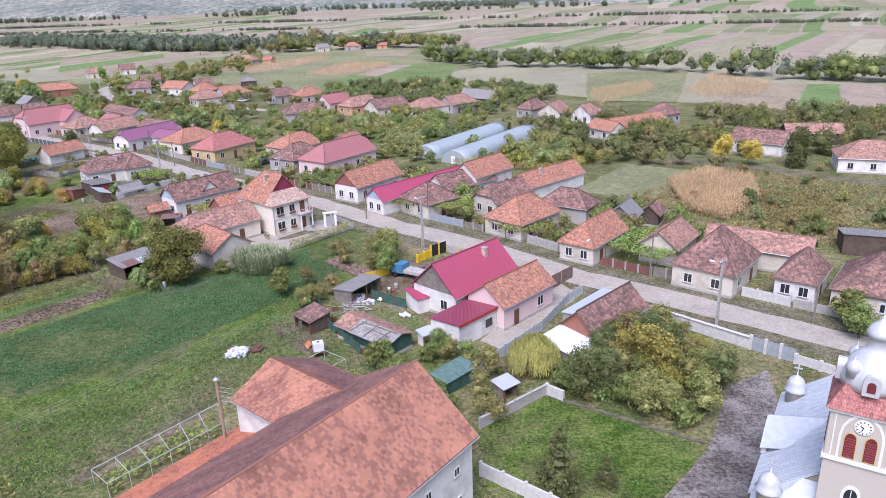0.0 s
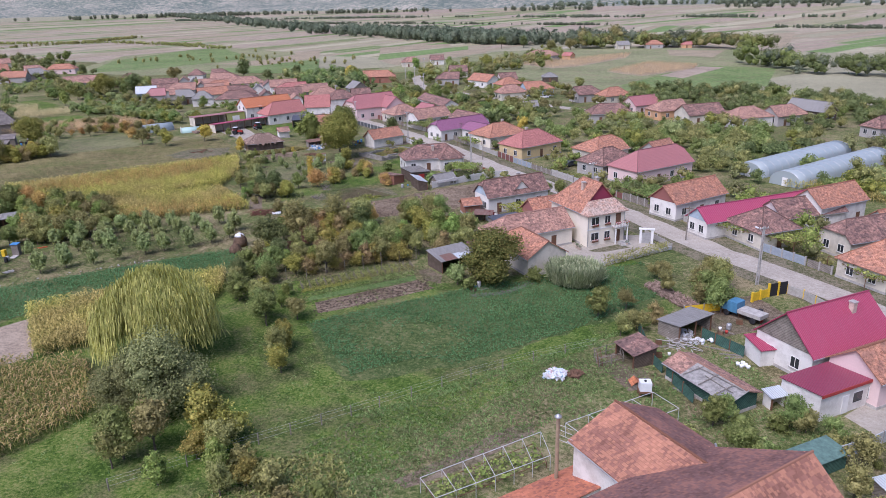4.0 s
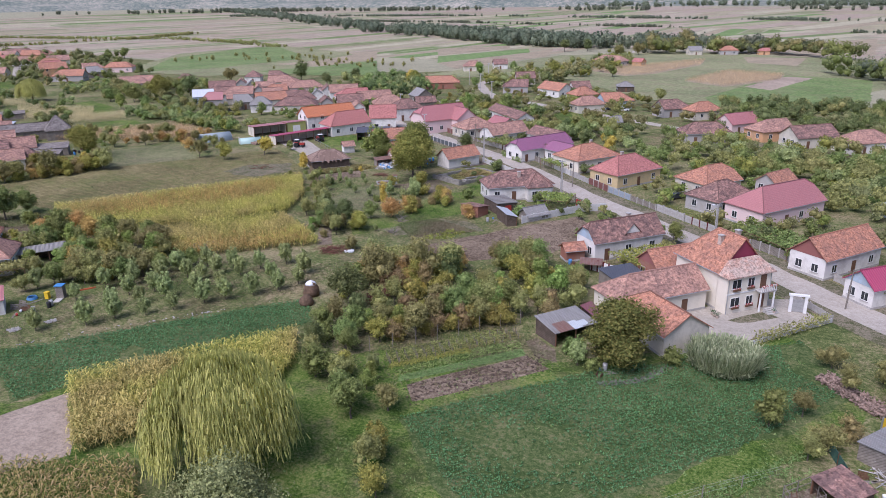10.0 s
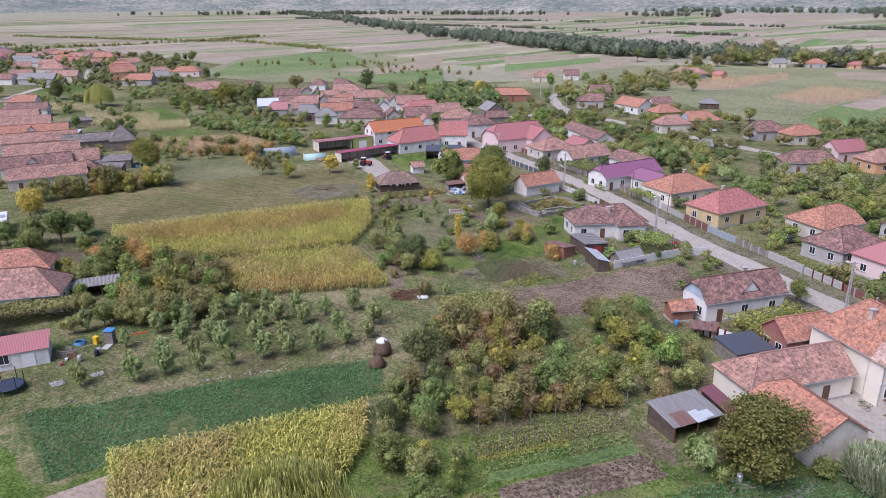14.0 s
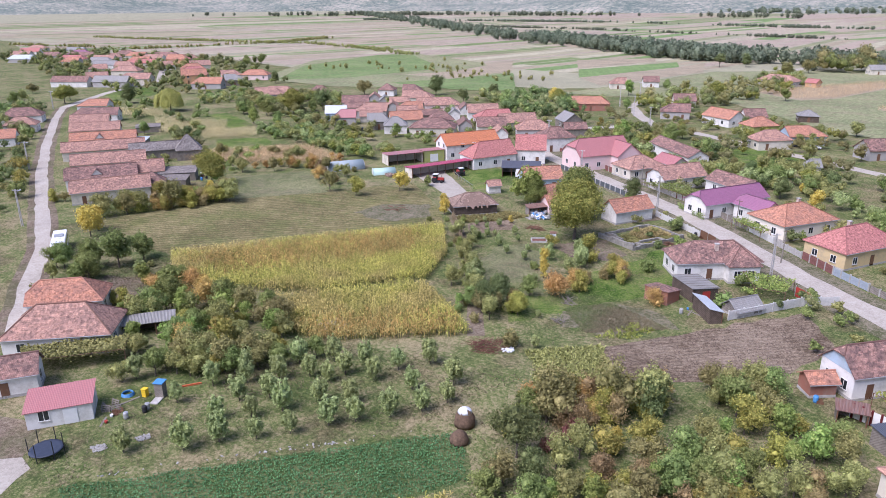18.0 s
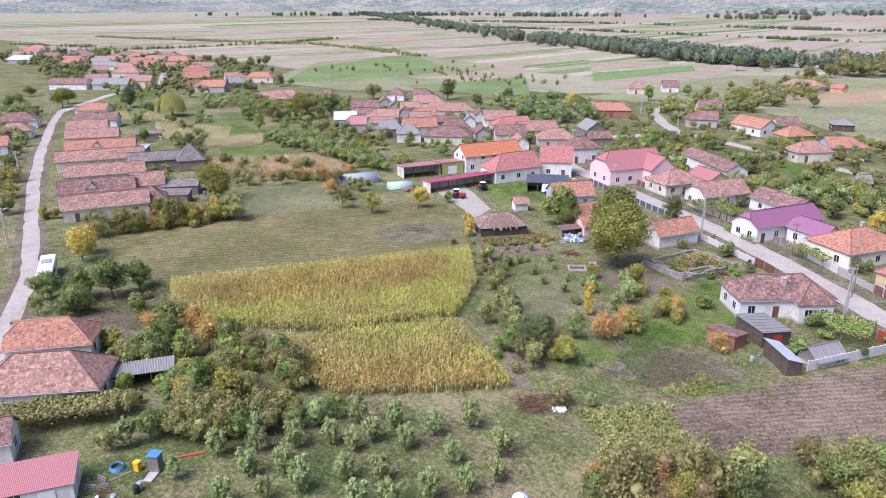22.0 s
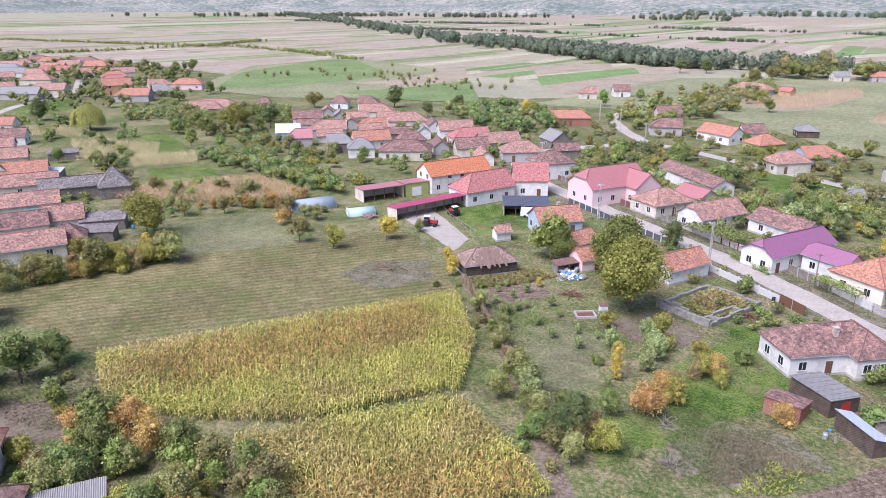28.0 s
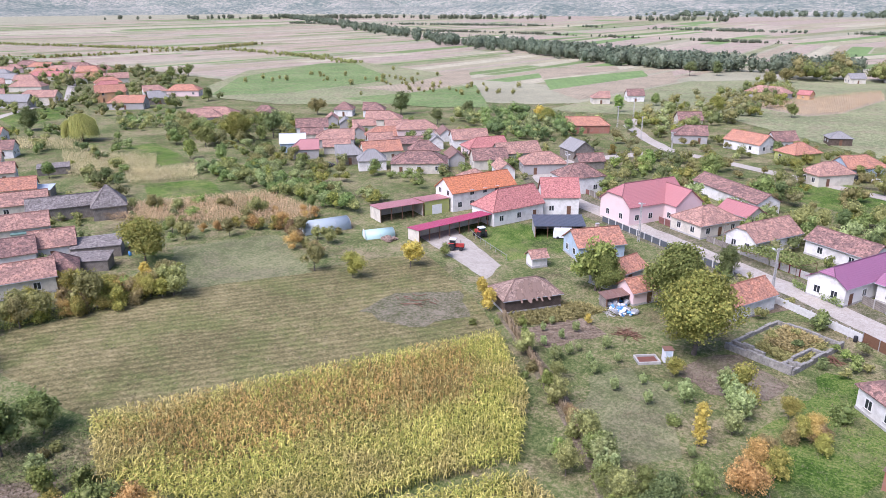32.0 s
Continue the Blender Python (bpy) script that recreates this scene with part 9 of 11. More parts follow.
def thicket(poly, count, keys, s0=0.7, s1=1.3, margin=0.8):
    p = spread_in(poly, count)
    p = p[~taken(p, margin)]
    for x, y in p:
        put(random.choice(keys), x, y, random.uniform(s0, s1))


TAWNY3 = ["tawny0", "tawny1", "tawny2"]
GOLD3, SAP3 = ["gold0", "gold1", "gold2"], ["sap0", "sap1", "sap2"]
GREEN3, OLIVE3, DARK3 = ["green0", "green1", "green2"], ["olive0", "olive1", "olive2"], ["dark0", "dark1", "dark2"]
BUSH3, OBUSH3, RUST3, FRUIT3, LIME3 = ["bush0", "bush1", "bush2"], ["obush0", "obush1", "obush2"], ["rust0", "rust1", "rust2"], ["fruit0", "fruit1", "fruit2"], ["lime0", "lime1", "lime2"]
MIX = GREEN3 + OLIVE3 + DARK3 + BUSH3 + OBUSH3 + LIME3

# landmark trees
put("willow0", -74.0, 63.0, 1.4)
put("willow0", 5.7, 70.1, 0.55)
put("plum0", -45.0, 99.8, 1.26, None, 1.0)
put("bush1", -50.2, 99.0, 1.2)
put("bush0", -39.3, 101.8, 1.0)
put("walnut0", -113.0, 168.4, 1.24)
put("walnut2", -118.0, 181.0, 1.24)
put("walnut2", -132.2, 183.7, 0.8)
put("gold0", -104.9, 158.4, 1.4)
put("fruit1", -107.0, 159.0, 1.4)
put("gold1", -113.9, 160.3, 0.8)
put("poplar0", -107.4, 146.0, 1.0)
put("yellow1", -145.3, 167.3, 0.9)
put("yellow1", -149.2, 172.3, 0.75)
put("yellow0", -196.5, 111.0, 1.35)
put("yellow0", -199.0, 114.0, 1.1)
for x, y, sc in ((-226.2, 126.4, 0.75), (-216.4, 137.8, 0.7), (-205.4, 147.6, 0.8), (-208.0, 133.0, 0.6), (-197.6, 146.0, 0.6)):
    put("yellow1", x, y, sc)
put("gold1", 17.4, 67.6, 1.75)
put("yellow0", 59.2, 165.7, 1.3)
put("yellow0", 63.5, 162.5, 1.2)
put("conifer0", 73.5, 160.0, 1.35)
put("yellow0", -217, 351, 1.3)
put("greyw", -65.5, 54.5, 1.18)
put("greyw", -69.0, 52.5, 0.8)
put("gold0", -57.5, 51.8, 1.5)
put("gold2", -55.2, 52.6, 1.2)
put("olive0", -60.5, 48.0, 1.0)
put("green2", -62.5, 46.0, 0.9)
put("olive1", -54.0, 49.8, 0.75)
put("obush1", -51.0, 49.0, 1.2)
put("obush0", -46.5, 47.5, 1.3)
put("obush2", -44.0, 45.2, 1.2)
put("bush1", -42.0, 48.0, 0.9)
put("olive1", -22.2, 90.2, 0.6)
put("tawny0", -20.6, 93.0, 0.8)
put("olive2", -23.8, 88.0, 0.5)
put("sap2", -52.0, 47.0, 1.0)
put("gold1", -49.0, 47.0, 0.8)
put("olive2", -50.2, 45.0, 0.6)
put("walnut1", 49.5, 84.5, 0.55)
put("dark1", 58, 90, 0.7)
put("sap1", -64.2, 50.2, 0.9)
put("lime1", -56.5, 44.2, 0.7)
put("gold1", -56.0, 48.6, 0.8)
put("gold1", -58.2, 65.0, 0.95)
put("gold0", -61.5, 70.5, 1.0)
put("olive0", -61.0, 68.0, 0.7)
put("green2", -67.5, 74.8, 0.75)
put("green0", -70.0, 77.0, 0.7)
put("olive1", -64.7, 77.8, 0.65)
put("sap0", -69.2, 80.5, 0.7)
put("green1", -27.5, 92.5, 0.7)
put("olive0", -24.5, 96.0, 0.55)
put("olive2", -20.5, 103.5, 0.6)
put("olive1", -16.5, 107.5, 0.55)
put("green2", -13.0, 105.5, 0.6)
for key, x, y, sc in (("green1", -11.9, 71.6, 0.55), ("bush1", -9.4, 71.2, 1.1), ("bush2", -6.4, 72.9, 1.0), ("olive1", -3.6, 73.6, 0.5), ("olive0", 0.5, 69.0, 0.65), ("olive2", -0.4, 64.6, 0.6), ("obush1", -1.7, 70.9, 1.1),
                      ("bush0", 8.6, 67.2, 1.3), ("green2", 10.4, 66.4, 0.65), ("bush1", 12.2, 65.0, 1.3), ("green0", 14.2, 63.6, 0.6), ("bush2", 15.8, 62.4, 1.2), ("olive0", 17.4, 61.0, 0.6), ("bush0", 18.8, 59.6, 1.2), ("dark1", 14.8, 74.4, 0.6), ("purple0", 15.6, 72.6, 1.0)):
    put(key, x, y, sc)
put("bush0", -11.5, 64.0, 1.2)
put("bush1", -7.5, 66.5, 1.3)
put("obush2", -14.0, 67.5, 1.0)
put("bush2", -4.5, 62.5, 1.3)
put("olive1", 0.5, 60.8, 0.6)
put("gold2", 16.6, 70.6, 1.6)
put("purple0", 15.0, 72.2, 1.5)
put("purple0", 23.9, 66.9, 1.1)
put("dark0", 21.1, 72.6, 0.6)
put("olive0", 23.6, 69.4, 0.55)
put("green1", 44.4, 80.6, 0.75)
put("green0", 44.2, 76.9, 0.8)
put("dark2", 92.1, 168.8, 1.0)
put("olive2", 57.2, 115.5, 0.7)
put("gold2", 19.5, 66.0, 1.1)
put("green1", -173.8, 104.5, 1.23)
put("lime0", -162.7, 102.6, 0.75)
put("lime1", -155.6, 101.8, 0.83)
put("rust0", -151.0, 104.6, 1.5)
put("rust1", -149.0, 106.0, 1.3)
put("rust1", -145.3, 103.7, 1.4)
put("rust2", -155.2, 100.8, 1.2)
put("rust0", -133.1, 97.2, 1.1)
put("rust2", -134.6, 92.0, 1.3)
put("olive1", -129.6, 104.2, 1.05)
put("green2", -132.6, 106.0, 0.8)
put("green0", -148.2, 95.2, 0.90)
put("olive2", -126.4, 102.6, 0.7)
put("gold0", -130.4, 95.3, 1.38)
put("lime0", -135.2, 103.0, 0.71)
put("gold1", -138.3, 95.0, 1.11)
put("green2", -136.9, 95.2, 0.74)
put("gold2", -158.5, 94.6, 0.74)
put("rust0", -134.9, 92.5, 0.54)
put("gold0", -156.6, 95.4, 0.86)
for k, (x, y) in enumerate(((-131.6, 87.1), (-127.7, 88.1), (-126.5, 90.9), (-123.6, 92.1), (-121.8, 94.5), (-120.2, 96.7), (-118.6, 98.9), (-118.0, 101.5), (-133.4, 81.9), (-132.7, 83.4), (-131.3, 85.4), (-129.6, 87.4), (-125.0, 91.4), (-122.6, 93.2))):
    put(("green0", "olive1", "fruit0", "green2", "olive0", "green1", "fruit2")[k % 7], x, y, (0.55, 0.6, 1.3, 0.65, 0.6, 0.6, 1.35)[k % 7])
for key, x, y, sc in (("olive0", -177.1, 93.9, 0.6), ("green1", -172.1, 95.8, 0.65), ("obush1", -173.0, 89.7, 1.1), ("fruit1", -166.0, 104.1, 1.2), ("bush2", -161.0, 105.8, 1.2), ("tawny0", -153.2, 94.7, 0.8)):
    put(key, x, y, sc)
put("bush0", -149.5, 93.5, 1.34)
put("rust1", -101.7, 139.8, 1.45)
put("rust2", -101.5, 145.6, 1.0)
put("rust0", -96.6, 153.9, 1.0)
put("tawny1", -98.6, 152.0, 0.8)
put("gold2", -103.5, 131.2, 1.15)
put("tawny0", -105.6, 132.6, 0.8)
for sx, sy, ss in ((-132.5, 160.1, 0.6), (-129.5, 158.1, 0.55), (-131.1, 163.5, 0.6), (-130.1, 166.8, 0.7), (-124.2, 163.7, 0.8), (-124.9, 158.5, 0.6), (-113.8, 156.3, 0.5), (-105.5, 156.0, 1.2), (-127.5, 161.0, 0.5), (-121.5, 160.5, 0.55)):
    put(random.choice(["fruit0", "fruit1", "fruit2"]), sx, sy, ss)
for sx, sy, ss in ((-115.6, 136.4, 0.75), (-118.6, 139.4, 0.8), (-107.6, 131.9, 0.7), (-112.0, 131.6, 0.75), (-108.2, 127.9, 0.7), (-121.8, 143.6, 0.6), (-110.5, 134.6, 0.55), (-114.0, 133.0, 0.6)):
    put(random.choice(["olive0", "olive1", "green0", "dark2", "tawny2"]), sx, sy, ss)
for key, x, y, sc in (("fruit0", -115.0, 135.4, 1.8), ("greyw", -113.4, 132.8, 0.42), ("green0", -111.2, 131.2, 0.55), ("olive1", -106.6, 128.6, 0.7), ("gold2", -104.0, 130.0, 1.0), ("olive2", -107.9, 127.0, 0.65), ("green2", -105.2, 137.4, 0.6), ("fruit1", -106.0, 157.4, 1.5),
                      ("fruit2", -104.6, 150.2, 1.3), ("fruit0", -111.0, 154.4, 1.2), ("tawny1", -100.4, 147.8, 0.85), ("gold1", -99.4, 157.2, 0.8), ("tawny0", -95.8, 153.2, 0.7), ("bush1", -93.6, 159.4, 1.2), ("tawny2", -121.6, 143.2, 0.6), ("obush0", -125.2, 146.4, 0.9), ("obush1", -130.8, 152.4, 0.8)):
    put(key, x, y, sc)
put("gold0", -99.3, 143.7, 1.07)
put("gold1", -97.8, 152.9, 0.85)
put("gold2", -95.3, 151.2, 0.76)
put("fruit2", -114.4, 134.2, 1.47)
put("green0", -110.7, 128.2, 0.62)
put("olive0", -105.5, 125.7, 0.72)
put("gold1", -102.9, 129.7, 1.04)
put("obush0", -98.1, 120.3, 1.18)
put("fruit2", -104.2, 153.9, 1.52)
put("fruit2", -121.0, 142.6, 0.68)
put("fruit0", -129.3, 156.6, 0.93)
put("fruit1", -123.2, 155.8, 0.76)
put("fruit2", -119.5, 152.9, 0.74)
put("fruit0", -116.8, 156.3, 0.60)
put("rust2", -87.1, 145.8, 0.95)
put("bush1", -77.9, 151.0, 1.35)
put("fruit1", -95.0, 121.5, 0.78)
put("fruit2", -107.5, 127.3, 0.87)
put("walnut1", -212.4, 152.8, 1.25)
for k, (x, y) in enumerate(((-230.7, 119.7), (-228.9, 121.7), (-227.7, 124.1), (-225.5, 126.4), (-223.3, 128.8), (-221.4, 130.9), (-219.5, 133.0), (-217.6, 135.1), (-215.7, 137.3), (-213.5, 139.7))):
    put(("gold0", "olive1", "gold2", "tawny1", "gold1")[k % 5], x, y, (0.9, 0.5, 1.0, 0.8, 0.9)[k % 5])
put("gold0", -209.8, 136.1, 1.34)
put("gold1", -204.5, 139.4, 1.10)
put("lime0", -201.9, 141.0, 0.76)
put("olive0", -197.3, 143.9, 0.83)
put("gold2", -215.7, 132.4, 0.71)
put("rust0", -220.9, 141.0, 0.83)
put("green0", -220.8, 126.4, 0.43)
put("olive1", -218.4, 167.5, 0.84)
put("olive2", -211.8, 173.6, 0.71)
put("rust1", -211.5, 180.2, 1.19)
put("rust2", -206.2, 183.5, 1.19)
put("rust0", -194.3, 174.8, 1.12)
put("olive0", -182.1, 166.9, 0.94)
put("walnut0", -293.5, 254.1, 1.09)
put("dark0", -289.3, 267.5, 1.41)
put("green0", -296.8, 241.8, 1.28)
put("lime0", -285.8, 225.5, 1.28)
put("green1", -309.1, 239.2, 1.00)
put("green2", -271.0, 226.3, 0.99)
put("dark1", -395.9, 330.7, 1.01)
put("olive1", -312.0, 319.5, 1.57)
put("dark1", -280.0, 339.2, 1.47)
put("dark0", -250.1, 321.9, 0.99)
put("green0", -508.3, 399.2, 1.43)
put("green1", -513.5, 417.0, 1.40)
put("willow0", -345.8, 227.0, 1.23)
put("dark2", -388.8, 232.4, 0.72)
put("dark0", -280.0, 191.2, 0.66)
put("green1", -299.4, 186.0, 0.84)
put("dark1", -688.5, 401.9, 1.18)
put("walnut1", -412.4, 212.0, 1.2)
put("walnut1", -423.2, 220.0, 1.0)
put("olive0", -429.3, 200.5, 1.2)
put("green1", -427.1, 194.7, 1.1)
put("dark2", -385.9, 230.3, 1.3)
put("olive1", -469.5, 222.6, 1.1)
put("dark2", -419.8, 296.2, 0.98)
put("olive2", -226.9, 231.1, 0.81)
put("green0", -219.1, 236.0, 0.84)
put("green2", -210.7, 199.5, 0.58)
put("gold1", -173.5, 167.6, 1.35)
put("yellow0", -167.5, 177.6, 1.01)
put("green0", -164.7, 186.1, 0.49)
put("walnut1", -209.4, 340.6, 0.99)
put("lime0", -196.3, 390.8, 1.55)
put("walnut1", -156.0, 400.6, 1.15)
put("green0", -133.9, 278.9, 1.21)
put("lime1", -151.8, 281.4, 1.26)
put("olive0", -139.2, 278.9, 0.71)
put("olive0", -150.5, 520.8, 1.76)
put("olive1", -145.9, 559.1, 1.80)
put("dark0", -207.1, 575.5, 1.39)
put("dark1", -191.4, 585.0, 1.39)
put("olive1", -84.8, 326.7, 1.10)
put("olive2", -91.0, 282.0, 0.95)
put("dark2", -98.3, 244.6, 0.62)
put("dark0", -86.6, 225.1, 0.74)
put("yellow1", -83.3, 233.6, 0.60)
put("yellow0", -77.1, 219.3, 0.93)
put("olive0", -84.0, 268.8, 0.60)
put("dark2", -114.8, 202.8, 0.77)
put("lime2", -133.2, 184.1, 1.95)
put("olive0", -105.5, 253.1, 0.59)
put("green0", -133.2, 289.4, 0.84)
put("olive1", -114.7, 249.6, 0.75)
put("gold0", -168.4, 298.5, 0.93)
put("gold1", -159.6, 295.6, 1.02)
put("green2", -176.8, 342.7, 0.84)
put("dark0", -251.1, 349.3, 0.96)
put("green0", -187.4, 420.9, 1.03)
put("dark0", -122.0, 327.2, 0.59)
put("green1", -126.8, 411.6, 1.04)
put("green2", -90.1, 236.3, 0.98)
put("olive1", -97.3, 270.2, 0.77)
put("olive2", -77.2, 282.8, 0.93)
put("dark1", -81.1, 245.6, 0.60)

for k in range(12):
    x, y = -74.2 + 12.4 * k / 11, 91.0 + 12.2 * k / 11
    put(random.choice(TAWNY3 + OLIVE3 + GOLD3), x + random.uniform(-0.5, 0.5), y + random.uniform(-0.5, 0.5), random.uniform(0.75, 1.0))
    put(random.choice(GREEN3 + GOLD3 + LIME3 + OLIVE3), x - 2.4 + random.uniform(-0.8, 0.8), y + 2.5 + random.uniform(-0.8, 0.8), random.uniform(0.65, 0.95))
for key, x, y, sc in (("dark0", -84.0, 98.5, 0.95), ("dark1", -80.6, 95.5, 0.6), ("green0", -78.6, 91.4, 0.75), ("green1", -77.4, 88.0, 0.7), ("olive2", -82.6, 93.6, 0.7), ("gold0", -87.0, 101.5, 0.8), ("dark2", -75.2, 113.8, 0.75), ("green2", -86.4, 105.2, 0.7),
                      ("gold1", -65.6, 117.2, 1.3), ("lime0", -62.2, 118.6, 0.85), ("lime1", -58.2, 116.2, 0.95), ("gold2", -64.8, 111.4, 1.15), ("gold0", -61.4, 113.0, 1.1), ("sap1", -59.6, 112.0, 1.0), ("lime2", -67.2, 114.6, 0.6),
                      ("green0", -69.4, 106.8, 0.85), ("olive1", -71.6, 104.4, 0.8), ("green2", -62.6, 107.4, 0.75), ("olive2", -60.2, 106.4, 0.7), ("olive0", -55.4, 116.4, 0.8), ("olive1", -54.6, 112.2, 0.75), ("tawny0", -57.0, 109.4, 0.95), ("olive2", -58.6, 108.4, 0.7),
                      ("tawny2", -56.4, 106.6, 0.9), ("green1", -56.2, 119.6, 0.7), ("olive1", -66.6, 109.4, 0.8), ("tawny2", -64.2, 105.2, 1.0), ("gold1", -73.4, 108.0, 1.1), ("gold2", -76.0, 104.6, 1.2), ("tawny1", -75.0, 100.4, 1.0), ("olive0", -78.4, 102.2, 0.75),
                      ("olive2", -79.6, 99.2, 0.7), ("tawny0", -70.8, 100.8, 1.0), ("yellow1", -76.6, 107.4, 0.45), ("purple0", -80.9, 104.6, 0.8), ("purple0", -81.8, 101.4, 0.7), ("olive0", -68.2, 112.2, 0.7)):
    put(key, x, y, sc)
thicket([(-88, 108), (-80, 115.5), (-75, 121), (-71, 119.5), (-77, 110), (-84, 104)], 22, RUST3 + TAWNY3 + TAWNY3 + OLIVE3 + GOLD3, 0.9, 1.25)
thicket([(-72, 125.5), (-66, 127), (-58, 122.5), (-62, 119), (-70, 121)], 14, OLIVE3 + GOLD3 + GREEN3, 0.6, 0.9)
for key, x, y, sc in (("green0", -76.4, 80.4, 0.75), ("olive1", -72.8, 80.4, 0.7), ("gold0", -73.6, 82.6, 0.8), ("green2", -76.2, 86.6, 0.6), ("dark2", -80.2, 85.4, 0.55), ("sap2", -69.6, 82.2, 0.7), ("olive2", -78.6, 82.6, 0.65), ("fruit1", -70.8, 84.4, 0.9), ("bush1", -81.6, 88.8, 1.2), ("green1", -82.8, 91.0, 0.6)):
    put(key, x, y, sc)
put("fruit1", -49.2, 96.5, 1.2)
put("bush2", -47.2, 95.6, 0.9)
for x, y in ((-123.2, 88.4), (-120.2, 91.4), (-113.3, 86.6), (-117.4, 94.4), (-114.8, 97.3), (-111.4, 89.7), (-118.8, 99.6), (-115.2, 102.2), (-111.5, 100.5), (-111.3, 104.1), (-107.4, 101.6), (-106.0, 95.9), (-102.7, 93.2), (-100.1, 96.3), (-97.8, 99.5), (-96.5, 102.8), (-101.9, 102.7), (-104.2, 109.3), (-109.1, 93.7), (-104.7, 90.8), (-107.0, 87.0), (-109.3, 84.1), (-112.2, 81.2), (-116.2, 83.8), (-114.0, 77.9), (-123.2, 83.2), (-118.9, 73.7), (-98.5, 106.8), (-106.6, 105.5), (-112.0, 97.8), (-115.0, 90.8), (-117.5, 88.1)):
    tagged(put(random.choice(FRUIT3), x, y, random.uniform(1.0, 1.5)), group="orchard fruit trees")
thicket([(-165, 104), (-150, 106), (-128, 104), (-124, 98), (-134, 90), (-146, 95)], 20, OLIVE3 + FRUIT3 + OBUSH3 + GOLD3, 0.5, 0.85)
thicket([(-145, 88), (-130, 92), (-124, 98), (-122, 92), (-132, 85)], 16, BUSH3 + FRUIT3 + OLIVE3 + GOLD3, 0.6, 0.95)
thicket([(-160, 104), (-128, 104), (-122, 98), (-132, 88), (-150, 90)], 30, BUSH3 + LIME3 + GOLD3 + OLIVE3 + GREEN3, 0.6, 1.0)
thicket([(-141, 164), (-137, 166), (-106, 124), (-110, 121)], 20, BUSH3 + OBUSH3 + OLIVE3 + SAP3, 0.45, 0.85)
thicket([(-185, 95), (-175, 112), (-166, 108), (-172, 96)], 12, GREEN3 + OBUSH3, 0.6, 1.0)
thicket([(-212, 119), (-206, 121), (-193, 147), (-201, 150)], 44, GOLD3 + GOLD3 + GOLD3 + OLIVE3 + TAWNY3 + RUST3, 0.8, 1.2)
for k in range(14):
    x, y = np.interp(k, (0, 5, 9, 13), (-226, -215, -205, -191)), np.interp(k, (0, 5, 9, 13), (165.5, 178.5, 184, 180))
    put(random.choice(OBUSH3 + GOLD3 + OLIVE3 + RUST3), x + random.uniform(-0.8, 0.8), y + random.uniform(-0.8, 0.8), random.uniform(0.5, 0.9))
for k in range(6):
    put(random.choice(RUST3 + TAWNY3 + OBUSH3), -202.0 + 3.1 * k + random.uniform(-0.6, 0.6), 182.0 - 1.8 * k, random.uniform(0.7, 1.0))
thicket([(-150, 160), (-108, 122), (-98, 132), (-118, 158), (-128, 172)], 12, BUSH3 + FRUIT3, 0.5, 0.8)
thicket([(-262, 184), (-205, 196), (-184, 188), (-190, 180), (-205, 186), (-250, 176)], 14, RUST3 + OBUSH3 + OLIVE3, 0.5, 0.9)
put("spruce0", 5.8, 50.6, 1.35)
put("spruce0", 9.8, 51.0, 0.7)
put("purple0", 24.5, 67.0, 1.0)
thicket([(8, 66), (19, 58.5), (25, 66), (24, 76), (19, 80), (12, 73)], 56, GREEN3 + DARK3 + BUSH3 + OLIVE3 + OLIVE3 + OBUSH3 + GOLD3, 0.5, 0.8, 0.0)
thicket([(-6, 60), (2, 66), (6, 72), (-6, 78), (-14, 70)], 14, GREEN3 + BUSH3, 0.4, 0.7, 0.3)
thicket([(-24, 106), (-12, 98), (-8, 106), (-18, 114)], 9, OLIVE3 + GREEN3, 0.5, 0.8)
thicket([(10, 112), (28, 100), (30, 112), (16, 122)], 12, LIME3 + BUSH3, 0.6, 0.8)
thicket([(-60, 150), (-45, 140), (-38, 146), (-58, 160)], 10, OBUSH3 + GREEN3, 0.5, 0.9)
thicket([(-90, 40), (-58, 30), (-50, 45), (-62, 62), (-80, 60)], 6, OLIVE3 + GOLD3 + LIME3, 0.5, 0.9)


